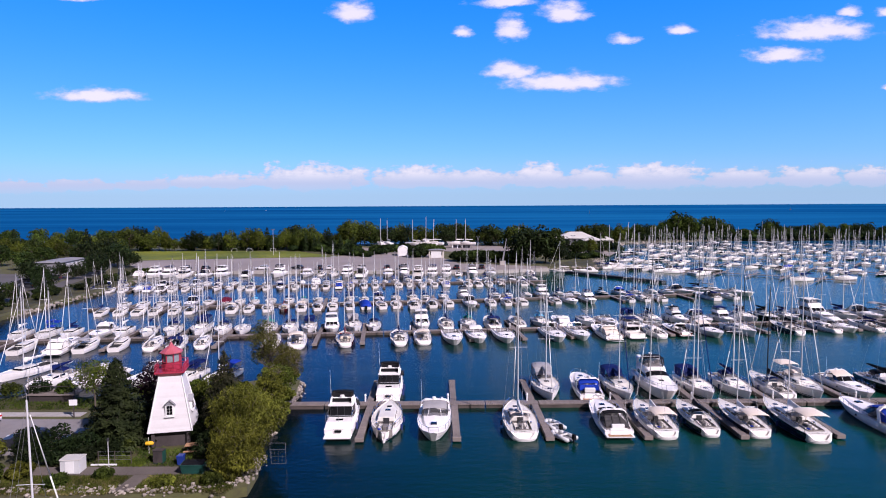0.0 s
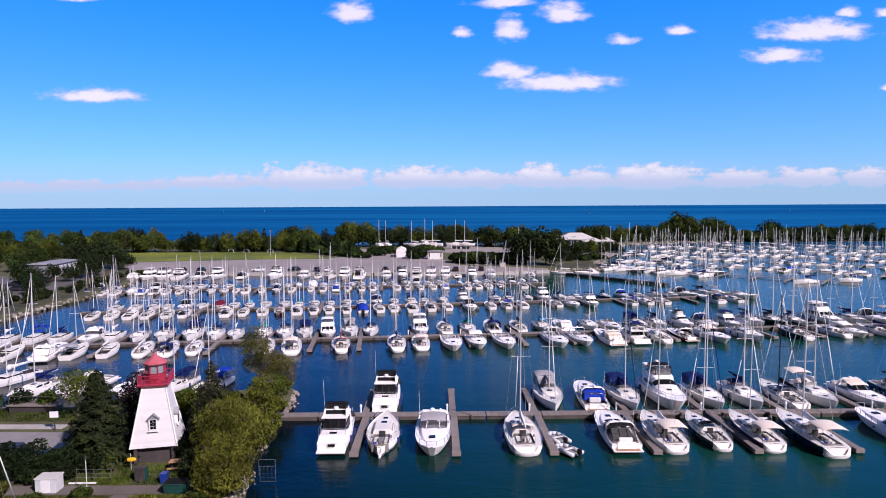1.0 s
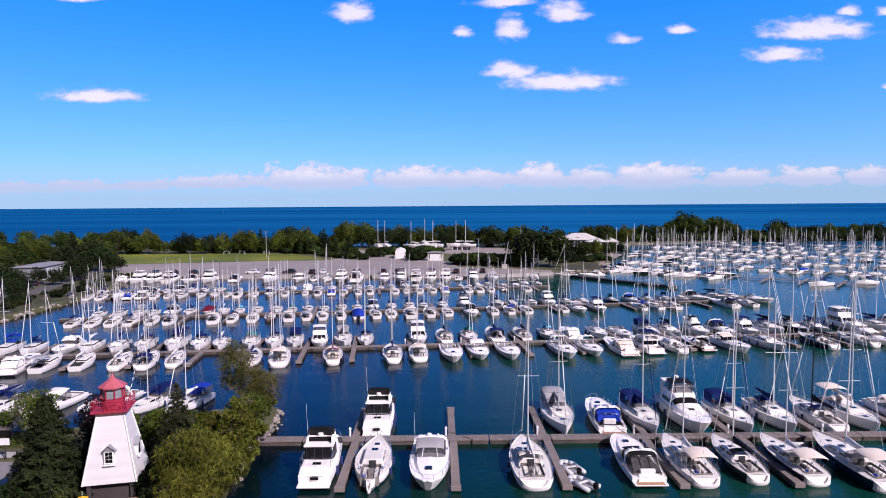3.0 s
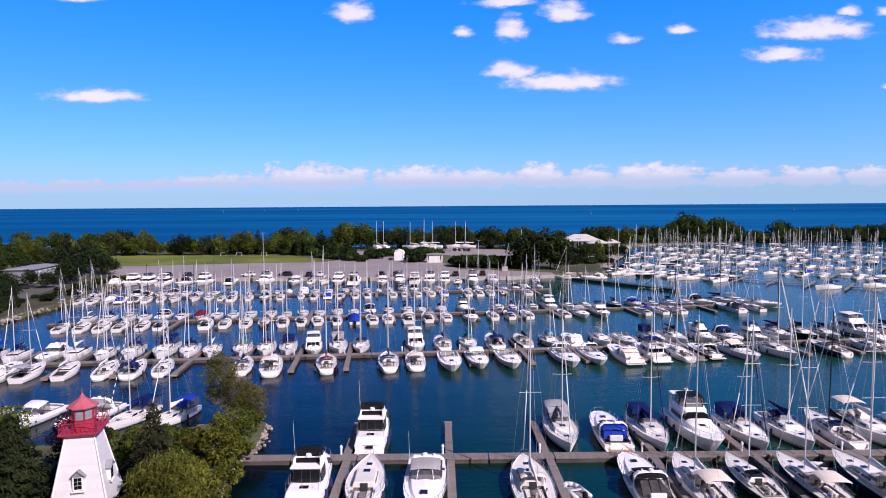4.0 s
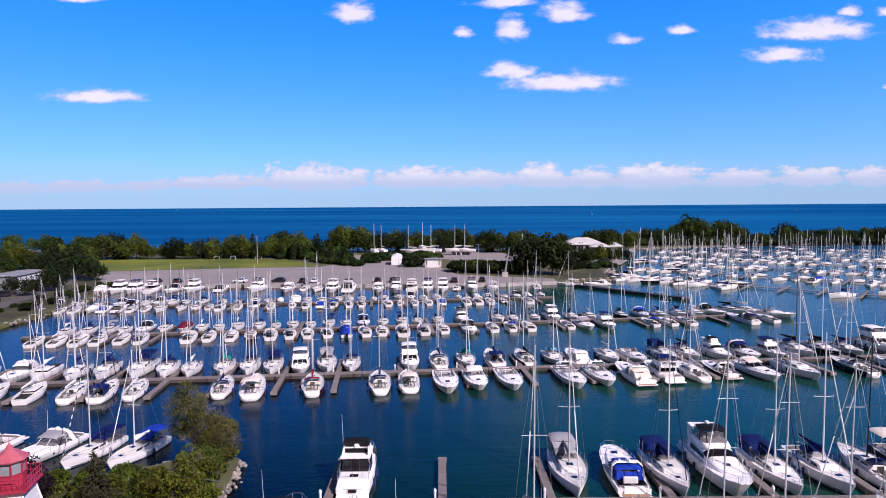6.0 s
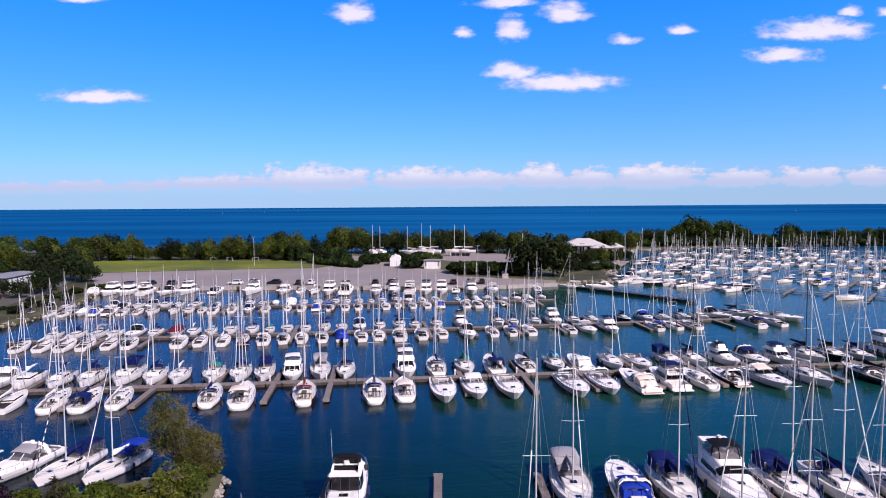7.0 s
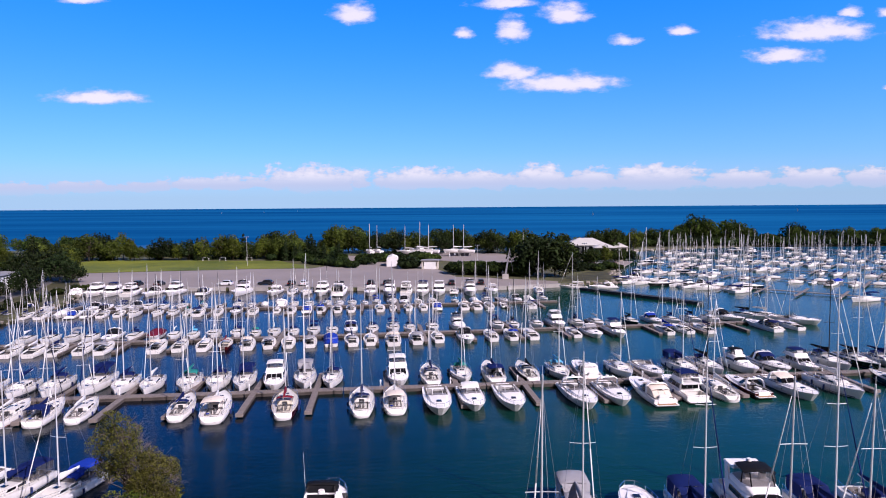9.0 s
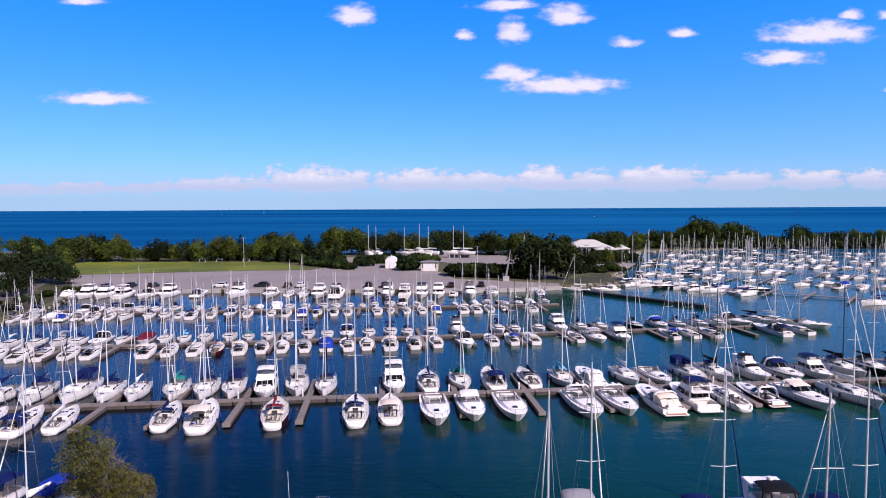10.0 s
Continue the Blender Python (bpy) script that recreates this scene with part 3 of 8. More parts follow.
dock("dock_1", -19.5, 64, 72.2, 0.016, [-8.4, 0.9, 9.8, 19.2, 28.4, 37.6, 47.0, 56.0], [-8.6, 0.8, 9.7, 19.6, 28.0, 36.6, 45.5, 54.5], "long grey timber floating dock by the lighthouse", 9.6, 8.0)
D2 = [-72, -63.5, -55, -46.2, -38.2, -30.6, -22.6, -15, -6.2, 2.8, 11.6, 19.8, 28.5, 37, 45.4, 54, 62.5, 71, 79.5, 88]
dock("dock_2", -78, 92, 112.9, 0.109, [x + 0.35 for x in D2], [x + 0.4 for x in D2], "long grey timber floating dock full of boats", 7.4, 7.0)
D3 = [-70 + 8.4 * i for i in range(16)]
dock("dock_3", -78, 70, 147.6, 0.14, D3, D3, "grey floating dock with boats on both sides", 7.2, 7.0, posts=False)
D4 = [-92 + 8.2 * i for i in range(15)]
dock("dock_4", -97, 28, 180.6, 0.11, D4, D4, "grey floating dock in the inner basin", 7.5, 7.5, posts=False)

pier = root("breakwater_pier", pose(0, 0, 0), "dark low floating breakwater", "pier", kind="structure")
for i in range(7):
    a, b = i / 7, (i + 1) / 7 - 0.006
    ax, ay, bx, by = 38 + 22.5 * a, 205.5 - 26.5 * a, 38 + 22.5 * b, 205.5 - 26.5 * b
    part("section", slab([(ax - 0.8, ay - 0.6), (bx - 0.8, by - 0.6), (bx + 0.8, by + 0.6), (ax + 0.8, ay + 0.6)], -0.3, 0.75), "pier", pier)


# ---------------------------------------------------------------- boats
SAIL_PLAN = [(0, 0.66), (0.1, 0.80), (0.25, 0.94), (0.42, 1.0), (0.58, 0.96), (0.72, 0.82), (0.85, 0.54), (0.94, 0.26), (1, 0.03)]
WIDE_PLAN = [(0, 0.76), (0.04, 0.86), (0.15, 0.94), (0.3, 0.99), (0.45, 1.0), (0.6, 0.95), (0.74, 0.78), (0.86, 0.5), (0.94, 0.25), (1, 0.03)]
POINT_PLAN = [(0, 0.12), (0.08, 0.42), (0.2, 0.76), (0.35, 0.97), (0.46, 1.0), (0.6, 0.95), (0.74, 0.76), (0.87, 0.45), (0.95, 0.2), (1, 0.03)]
MOTOR_PLAN = [(0, 0.90), (0.2, 0.97), (0.42, 1.0), (0.6, 0.99), (0.74, 0.93), (0.86, 0.79), (0.94, 0.57), (1, 0.20)]
STATIONS = [0, 0.04, 0.1, 0.2, 0.32, 0.45, 0.58, 0.7, 0.8, 0.88, 0.94, 1.0]


class Hull:
    """Lines of a hull: bow towards +y, waterline at z = 0."""

    def __init__(self, L, W, stern, bow, plan, rake=0.55, tumble=0.9, flare=0.0):
        self.L, self.W, self.stern, self.bow, self.plan, self.rake, self.tumble, self.flare = L, W, stern, bow, plan, rake, tumble, flare

    def half(self, s):
        return lerp(self.plan, s) * self.W / 2

    def sheer(self, s):
        return self.stern + (self.bow - self.stern) * s ** 1.6

    def y(self, s, z):
        """Length position: the stem leans forward with height, the transom aft."""
        return (s - 0.5) * self.L * 0.93 + max(0, s - 0.6) / 0.4 * self.rake * z - max(0, 0.25 - s) / 0.25 * 0.16 * z

    def section(self, s, grow=0.0, top=None):
        b, zs = self.half(s) + grow, self.sheer(s) if top is None else top
        full = 1 - 0.45 * max(0, s - 0.45) / 0.55 - self.flare * max(0, s - 0.3)
        side = [(1.0, zs), (0.985 * (0.7 + 0.3 * full), zs * 0.55), (self.tumble * (0.35 + 0.65 * full), 0.08), (0.62 * full, -0.28), (0.0, -0.5)]
        pts = [(b * k, self.y(s, z), z) for k, z in side]
        return pts + [(-x, y, z) for x, y, z in reversed(pts[:-1])]

    def shell(self):
        bm = B()
        loft(bm, [self.section(s) for s in STATIONS], cap0=True, cap1=True)
        return bm

    def band(self, lo, hi, grow=0.012):
        """A painted stripe round the hull between two heights."""
        bm = B()
        rings = []
        for s in STATIONS[:-1]:
            zs = self.sheer(s)
            pts = self.section(s, grow)
            side = pts[:5]

            def at(z):
                for (x0, y0, z0), (x1, y1, z1) in zip(side, side[1:]):
                    if z1 <= z <= z0:
                        k = (z0 - z) / (z0 - z1)
                        return (x0 + (x1 - x0) * k, y0 + (y1 - y0) * k, z)
                return side[0]
            rings.append((at(lo if lo < 0.5 else zs - (1 - lo)), at(hi if hi < 0.5 else zs - (1 - hi))))
        for sign in (1, -1):
            loft(bm, [[(sign * x, y, z) for x, y, z in r] for r in rings])
        return bm

    def deck(self, well=None):
        """The deck between the gunwales, cambered, with an opening for the cockpit (s0, s1, half width)."""
        bm = B()
        for a, b in zip(STATIONS, STATIONS[1:]):
            n = 1
            if well and a < well[1] and b > well[0]:
                n = 3
            for i in range(n):
                s0, s1 = a + (b - a) * i / n, a + (b - a) * (i + 1) / n
                mid = (s0 + s1) / 2
                open_here = well and well[0] <= mid <= well[1]
                for sign in (1, -1):
                    inner = well[2] if open_here else 0.0
                    pts = []
                    for s in (s0, s1):
                        h, z = self.half(s) - 0.01, self.sheer(s)
                        i0 = min(inner, h * 0.9)
                        pts.append(((sign * h, self.y(s, z), z - 0.02), (sign * i0, self.y(s, z), z + 0.05 * (1 - i0 / max(h, 0.05)))))
                    quad(bm, pts[0][0], pts[1][0], pts[1][1], pts[0][1])
        # toe rail
        for sign in (1, -1):
            for s0, s1 in zip(STATIONS, STATIONS[1:]):
                p = [(sign * self.half(s), self.y(s, self.sheer(s)), self.sheer(s)) for s in (s0, s1)]
                q = [(x, y, z + 0.07) for x, y, z in p]
                quad(bm, p[0], p[1], q[1], q[0])
        return bm

    def well(self, s0, s1, half, depth):
        bm = B()
        z = self.sheer((s0 + s1) / 2)
        y0, y1 = self.y(s0, z), self.y(s1, z)
        b = [(-half, y0), (half, y0), (half, y1), (-half, y1)]
        quad(bm, *[(x, y, z - depth) for x, y in b])
        for i in range(4):
            j = (i + 1) % 4
            quad(bm, (*b[i], z - depth), (*b[j], z - depth), (*b[j], z + 0.12), (*b[i], z + 0.12))
        return bm

    def rail(self, height, s_from, s_to, posts, inset=0.06, r=0.016, wires=1):
        """Stanchions and lifelines or a bow rail on both sides, joined at the stem."""
        bm = B()
        ends = []
        for sign in (1, -1):
            top = []
            for i in range(posts):
                s = s_from + (s_to - s_from) * i / (posts - 1)
                z = self.sheer(s)
                x = sign * max(0.02, self.half(s) - inset)
                tube(bm, (x, self.y(s, z), z), (x, self.y(s, z), z + height), r, seg=4)
                top.append((x, self.y(s, z), z + height))
            path_tube(bm, top, r, 4)
            ends.append(top[-1])
            if wires > 1:
                path_tube(bm, [(x, y, z - height * 0.5) for x, y, z in top], r * 0.6, 3)
        tube(bm, ends[0], ends[1], r, seg=4)
        return bm


def arch_canvas(half, y0, y1, z0, z1, crown=0.18, drop=0.0, seg=6):
    """A canvas top stretched over hoops; drop lowers its front edge."""
    bm = B()
    rings = []
    for k in (0.0, 0.06, 0.5, 0.94, 1.0):
        y = y0 + (y1 - y0) * k
        low = 0.07 if k in (0.0, 1.0) else 0.0
        rings.append([(half * math.sin((i / seg - 0.5) * math.pi * 0.98) / math.sin(math.pi * 0.49), y,
                       z1 - drop * k - low - crown * (1 - math.cos((i / seg - 0.5) * math.pi)) * 0.9) for i in range(seg + 1)])
    loft(bm, rings)
    under = [[(x * 0.985, y, z - 0.03) for x, y, z in r] for r in rings]
    loft(bm, [r[::-1] for r in under])
    for a, b in ((rings[0], under[0]), (rings[-1], under[-1])):
        loft(bm, [a, b])
    return bm


def hoops(half, ys, z0, z1):
    bm = B()
    for y in ys:
        path_tube(bm, [(-half, y, z0), (-half * 0.96, y, z1 - 0.2), (half * 0.96, y, z1 - 0.2), (half, y, z0)], 0.018, 4)
    return bm


def pane(bm, a, b, c, d, u0, u1, v0, v1, off):
    """A panel laid on the quad a b c d (a-b below, d-c above), set proud of it."""
    a, b, c, d = (Vector(p) for p in (a, b, c, d))
    n = (b - a).cross(d - a).normalized() * off

    def at(u, v):
        return (a * (1 - u) + b * u) * (1 - v) + (d * (1 - u) + c * u) * v + n
    quad(bm, at(u0, v0), at(u1, v0), at(u1, v1), at(u0, v1))
    return bm


def sailboat(m, label, L=8.9, W=3.1, hull="gelcoat", deck="deck", boot="boot", canvas="navy", bimini="", dodger="navy", cover="navy",
             mast=1.38, spar="alu", jib="white", plan=SAIL_PLAN, fine=True, wheel=True, rig=True, boom_up=0.0, lite=False):
    r = root("sailboat", m, label, "sailboat", "boats in the marina")
    h = Hull(L, W, 0.80 * L / 9.6 + 0.05, 1.15 * L / 9.6, plan)
    part("hull", h.shell(), hull, r, smooth=False)
    if fine:
        part("boot_stripe", h.band(0.05, 0.17), boot, r)
    well = (0.05, 0.35, 0.24 * W)
    part("deck", h.deck(None if lite else well), deck, r)
    # plainer boats have the shade of the well put into its colour
    if not lite:
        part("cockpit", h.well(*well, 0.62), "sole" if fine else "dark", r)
    zd = h.sheer(0.5)
    ya, yb = h.y(0.34, zd), h.y(0.72, zd)
    w0 = 0.30 * W
    # coachroof
    bm = B()
    tbox(bm, -w0, w0, ya, yb, zd - 0.05, -w0 * 0.86, w0 * 0.86, ya + 0.05, yb - 0.75, zd + 0.42, 0.07)
    roof = part("cabin_trunk", bm, deck, r)
    bm = B()
    for sign in (1, -1):
        a, b, c, d = (sign * w0, ya, zd - 0.05), (sign * w0, yb, zd - 0.05), (sign * w0 * 0.86, yb - 0.75, zd + 0.42), (sign * w0 * 0.86, ya + 0.05, zd + 0.42)
        if sign < 0:
            a, b, c, d = b, a, d, c
        for u0, u1 in ((0.1, 0.45), (0.52, 0.85)):
            if fine:
                part("window", pane(B(), a, b, c, d, u0, u1, 0.36, 0.82, 0.012), "glass", roof)
    bm.free()
    if not (lite or fine):
        part("window", window_band(w0, w0 * 0.86, ya, yb, ya + 0.05, yb - 0.75, zd - 0.05, zd + 0.42, 0.42, 0.78), "glass", roof)
    bm = B()
    if fine:
        box(bm, -0.28, 0.28, yb - 1.5, yb - 1.0, zd + 0.42, zd + 0.46, 0.01)
        part("hatch", bm, "glass", roof)
        bm = B()
        if fine:
            box(bm, -0.24, 0.24, yb + 0.5, yb + 0.95, h.sheer(0.78) + 0.04, h.sheer(0.78) + 0.08, 0.01)
            part("hatch", bm, "glass", roof)
            bm = B()
        # a dark plate paints the shade inside the companionway opening
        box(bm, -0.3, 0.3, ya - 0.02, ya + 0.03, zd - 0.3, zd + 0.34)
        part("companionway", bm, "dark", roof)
    else:
        bm.free()
    if fine:
        bm = B()
        bm.free()
        for sign in (1, -1):
            bm = B()
            box(bm, sign * well[2] * 0.64 - 0.2, sign * well[2] * 0.64 + 0.2, h.y(0.13, zd), h.y(0.31, zd), zd - 0.58, zd - 0.14, 0.03)
            part("seat", bm, deck, r)
            bm = B()
            x = sign * (well[2] + 0.14)
            tube(bm, (x, h.y(0.24, zd), zd + 0.02), (x, h.y(0.24, zd), zd + 0.2), 0.1, 0.075, seg=8)
            part("winch", bm, "steel", r)
        # open stern: a rounded bathing step with rising side wings
        y0, w1, zt = h.y(0, 0.5), h.half(0) * 0.97, h.sheer(0)
        turns = [i * math.pi / 14 for i in range(15)]
        rim = [(w1 * math.cos(a), y0 + 0.12 - 0.72 * math.sin(a) ** 0.7) for a in turns]
        bm = B()
        loft(bm, [[(x * 0.9, y * 0.985, 0.02) for x, y in rim], [(x, y, 0.24) for x, y in rim], [(x, y, 0.34) for x, y in rim]], close=True, cap0=True, cap1=True)
        step = part("swim_step", bm, "gelcoat", r)
        bm = B()
        high = [0.33 + (zt - 0.33) * max(0, (abs(math.cos(a)) - 0.35) / 0.65) ** 1.3 for a in turns]
        loft(bm, [[(x, y, 0.3) for x, y in rim], [(x, y, z) for (x, y), z in zip(rim, high)], [(x * 0.86, y + 0.09, z) for (x, y), z in zip(rim, high)], [(x * 0.86, y + 0.09, 0.3) for x, y in rim]])
        part("stern_wing", bm, "gelcoat", step)
        bm = B()
        tbox(bm, -w1 * 0.62, w1 * 0.62, y0 - 0.2, y0 + 0.2, 0.34, -w1 * 0.58, w1 * 0.58, y0 - 0.05, y0 + 0.2, zt * 0.86, 0.04)
        part("transom_locker", bm, deck, step)
        bm = B()
        sec = h.section(0)
        bm.faces.new([bm.verts.new((x * 0.985, y - 0.014, max(z, 0.05))) for x, y, z in (sec[0], sec[1], sec[2], sec[6], sec[7], sec[8])])
        part("transom", bm, "gelcoat", r)
        # cockpit clutter
        bm = B()
        tbox(bm, -0.16, 0.16, h.y(0.2, zd) - 0.4, h.y(0.2, zd) + 0.4, zd - 0.55, -0.24, 0.24, h.y(0.2, zd) - 0.45, h.y(0.2, zd) + 0.45, zd + 0.05, 0.02)
        part("cockpit_table", bm, "sole", r)
        bm = B()
        turns = [i * math.pi / 5 for i in range(11)]
        loft(bm, [[((0.16 + dx) * math.cos(a) - well[2] * 0.64, h.y(0.09, zd) + (0.16 + dx) * math.sin(a), zd + dz) for dx, dz in ((-0.05, 0.02), (0, 0.07), (0.05, 0.02), (0, -0.03))] for a in turns], close=True)
        part("coiled_rope", bm, "blue" if L > 9.3 else "dark", r)
        part("rail", h.rail(0.55, 0.02, 0.97, 8, wires=2), "steel", r)
    if wheel:
        bm = B()
        yw = h.y(0.12, zd)
        turns = [i * math.pi / 6 for i in range(13)]
        loft(bm, [[((0.42 + dx) * math.cos(a), yw + dy, zd + 0.25 + (0.42 + dx) * math.sin(a)) for dx, dy in ((-0.025, 0), (0, 0.025), (0.025, 0), (0, -0.025))] for a in turns], close=True)
        wh = part("steering_wheel", bm, "steel", r)
        bm = B()
        tube(bm, (0, yw + 0.08, zd - 0.4), (0, yw + 0.08, zd + 0.3), 0.07, seg=6)
        part("pedestal", bm, deck, wh)
    H = mast * L
    ym = h.y(0.56, zd)
    aft = 0.012 * H
    if rig:
        bm = B()
        tube(bm, (0, ym, zd + 0.3), (0, ym - aft, H), *((0.125, 0.10) if lite else (0.075, 0.055)), seg=8)
        tube(bm, (0, ym - aft, H), (0, ym - aft, H + 0.5), 0.012, seg=3)
        part("mast", bm, spar, r)
        mast_ob = r.children[-1]
        for k in () if lite else (0.45, 0.72) if L > 9 and fine else (0.52,):
            zz, w = zd + (H - zd) * k, 0.62 * W * 0.5 * (1.15 - 0.5 * k)
            bm = B()
            tube(bm, (-w, ym - aft * k - 0.12, zz + 0.03), (0, ym - aft * k, zz), 0.03, seg=4)
            tube(bm, (w, ym - aft * k - 0.12, zz + 0.03), (0, ym - aft * k, zz), 0.03, seg=4)
            part("spreader", bm, spar, mast_ob)
        # boom with its flaked sail under a cover
        zb = zd + 1.15 + boom_up
        ye = h.y(0.1, zd)
        bm = B()
        tube(bm, (0, ym - 0.1, zb), (0, ye, zb + 0.08), 0.07, 0.06, seg=6)
        boom = r
        if lite:
            bm.free()
        else:
            boom = part("boom", bm, spar, r)
        bm = B()
        rings = []
        for k, rad in ((0, 0.10), (0.03, 0.24), (0.3, 0.21), (0.7, 0.15), (0.98, 0.08)):
            y = ym - 0.12 + (ye - ym + 0.2) * k
            rings.append([(rad * 0.7 * math.sin(a), y, zb + 0.1 + 0.08 * k + rad * (0.2 + 1.1 * math.cos(a)) * (1.5 if k < 0.1 else 1)) for a in [i * math.pi / 4 for i in range(8)]])
        loft(bm, rings, close=True, cap0=True, cap1=True)
        part("sail_cover", bm, cover, boom, smooth=True)
        # furled jib on the forestay, and the wires
        yf, zf = h.y(0.98, h.sheer(0.98)), h.sheer(0.98)
        top = Vector((0, ym - aft * 0.9 + 0.1, zd + (H - zd) * 0.95))
        low = Vector((0, yf, zf + 0.15))
        bm = B()
        if not jib:
            top = low + (top - low) * 0.02
        tube(bm, low + (top - low) * 0.03, low + (top - low) * 0.5, 0.046, 0.05, seg=6)
        tube(bm, low + (top - low) * 0.5, low + (top - low) * 0.96, 0.05, 0.022, seg=6)
        part("furled_jib", bm, jib or "white", r, smooth=True)
        bm = B()
        tube(bm, low, top, 0.012, seg=3)
        tube(bm, (0, h.y(0.0, zd), h.sheer(0)), (0, ym - aft, H), 0.012, seg=3)
        for sign in (1, -1):
            w = 0.62 * W * 0.5 * 0.92
            zz = zd + (H - zd) * 0.45
            tube(bm, (sign * (h.half(0.55) - 0.08), ym - 0.15, zd), (sign * w, ym - aft * 0.45 - 0.12, zz), 0.011, seg=3)
            tube(bm, (sign * w, ym - aft * 0.45 - 0.12, zz), (0, ym - aft * 0.95, zd + (H - zd) * 0.94), 0.011, seg=3)
        bm.free() if lite else part("rigging", bm, "wire", r)
    if dodger:
        bm = arch_canvas(w0 * 1.0, ya - 0.35, ya + 0.75, zd + 0.3, zd + 1.05, 0.22, 0.18)
        d = part("dodger", bm, dodger, r, smooth=True)
        bm = B()
        quad(bm, (-w0 * 0.9, ya + 1.0, zd + 0.4), (w0 * 0.9, ya + 1.0, zd + 0.4), (w0 * 0.86, ya + 0.74, zd + 0.8), (-w0 * 0.86, ya + 0.74, zd + 0.8))
        for sign in (1, -1):
            quad(bm, (sign * w0 * 0.95, ya - 0.3, zd + 0.36), (sign * w0 * 0.95, ya + 0.95, zd + 0.36), (sign * w0 * 0.9, ya + 0.72, zd + 0.72), (sign * w0 * 0.95, ya - 0.3, zd + 0.78))
        part("dodger_window", bm, "vinyl", d) if fine else bm.free()
    if bimini:
        y0, y1 = h.y(0.03, zd), h.y(0.27, zd)
        zt = zd + (1.72 if bimini == "tan" else 1.5)
        bm = arch_canvas(W * 0.35, y0, y1, zd + 1.2, zt, 0.24)
        b = part("bimini", bm, bimini, r, smooth=True)
        part("bimini_frame", hoops(W * 0.35, (y0 + 0.1, (y0 + y1) / 2, y1 - 0.1), zd, zt), "steel", b)
        if fine and bimini != "tan":
            for sign in (1, -1):
                bm = B()
                quad(bm, (sign * W * 0.35, y0 + 0.3, zd + 0.1), (sign * W * 0.35, y1 + 0.3, zd + 0.2), (sign * W * 0.345, y1, zt - 0.22), (sign * W * 0.345, y0 + 0.1, zt - 0.22))
                part("side_curtain", bm, bimini if sign > 0 else "vinyl", b)
            bm = B()
            quad(bm, (-W * 0.33, y1 + 0.02, zt - 0.16), (W * 0.33, y1 + 0.02, zt - 0.16), (W * 0.30, y1 + 0.55, zd + 0.92), (-W * 0.30, y1 + 0.55, zd + 0.92))
            part("joining_panel", bm, bimini, b)
    if fine:
        for k, sign in ((0.3, 1), (0.55, 1), (0.42, -1)):
            bm = B()
            x = sign * (h.half(k) + 0.12)
            tube(bm, (x, h.y(k, 0), 0.2), (x, h.y(k, 0), 0.75), 0.11, seg=7)
            part("fender", bm, "fender", r)
    return r


def motor_hull(r, L, W, hull, stern, bow, stripe, flare=0.12, plain=False):
    h = Hull(L, W, stern, bow, MOTOR_PLAN, rake=0.75, tumble=0.88, flare=flare)
    part("hull", h.shell(), hull, r)
    if stripe:
        part("hull_stripe", h.band(0.74, 0.86), stripe, r)
    if not plain:
        part("boot_stripe", h.band(0.04, 0.14), "boot", r)
    return h


def windshield(bm, h, half, yb, yt, z0, z1, lean=0.82):
    """A wrapped raked windshield from one side to the other."""
    low = [(-half, yb - 1.3, z0), (-half * 0.92, yb - 0.45, z0), (-half * 0.5, yb, z0), (half * 0.5, yb, z0), (half * 0.92, yb - 0.45, z0), (half, yb - 1.3, z0)]
    top = [(x * lean, y - (yb - yt), z1) for x, y, z in low]
    loft(bm, [low, top])
    return low, top


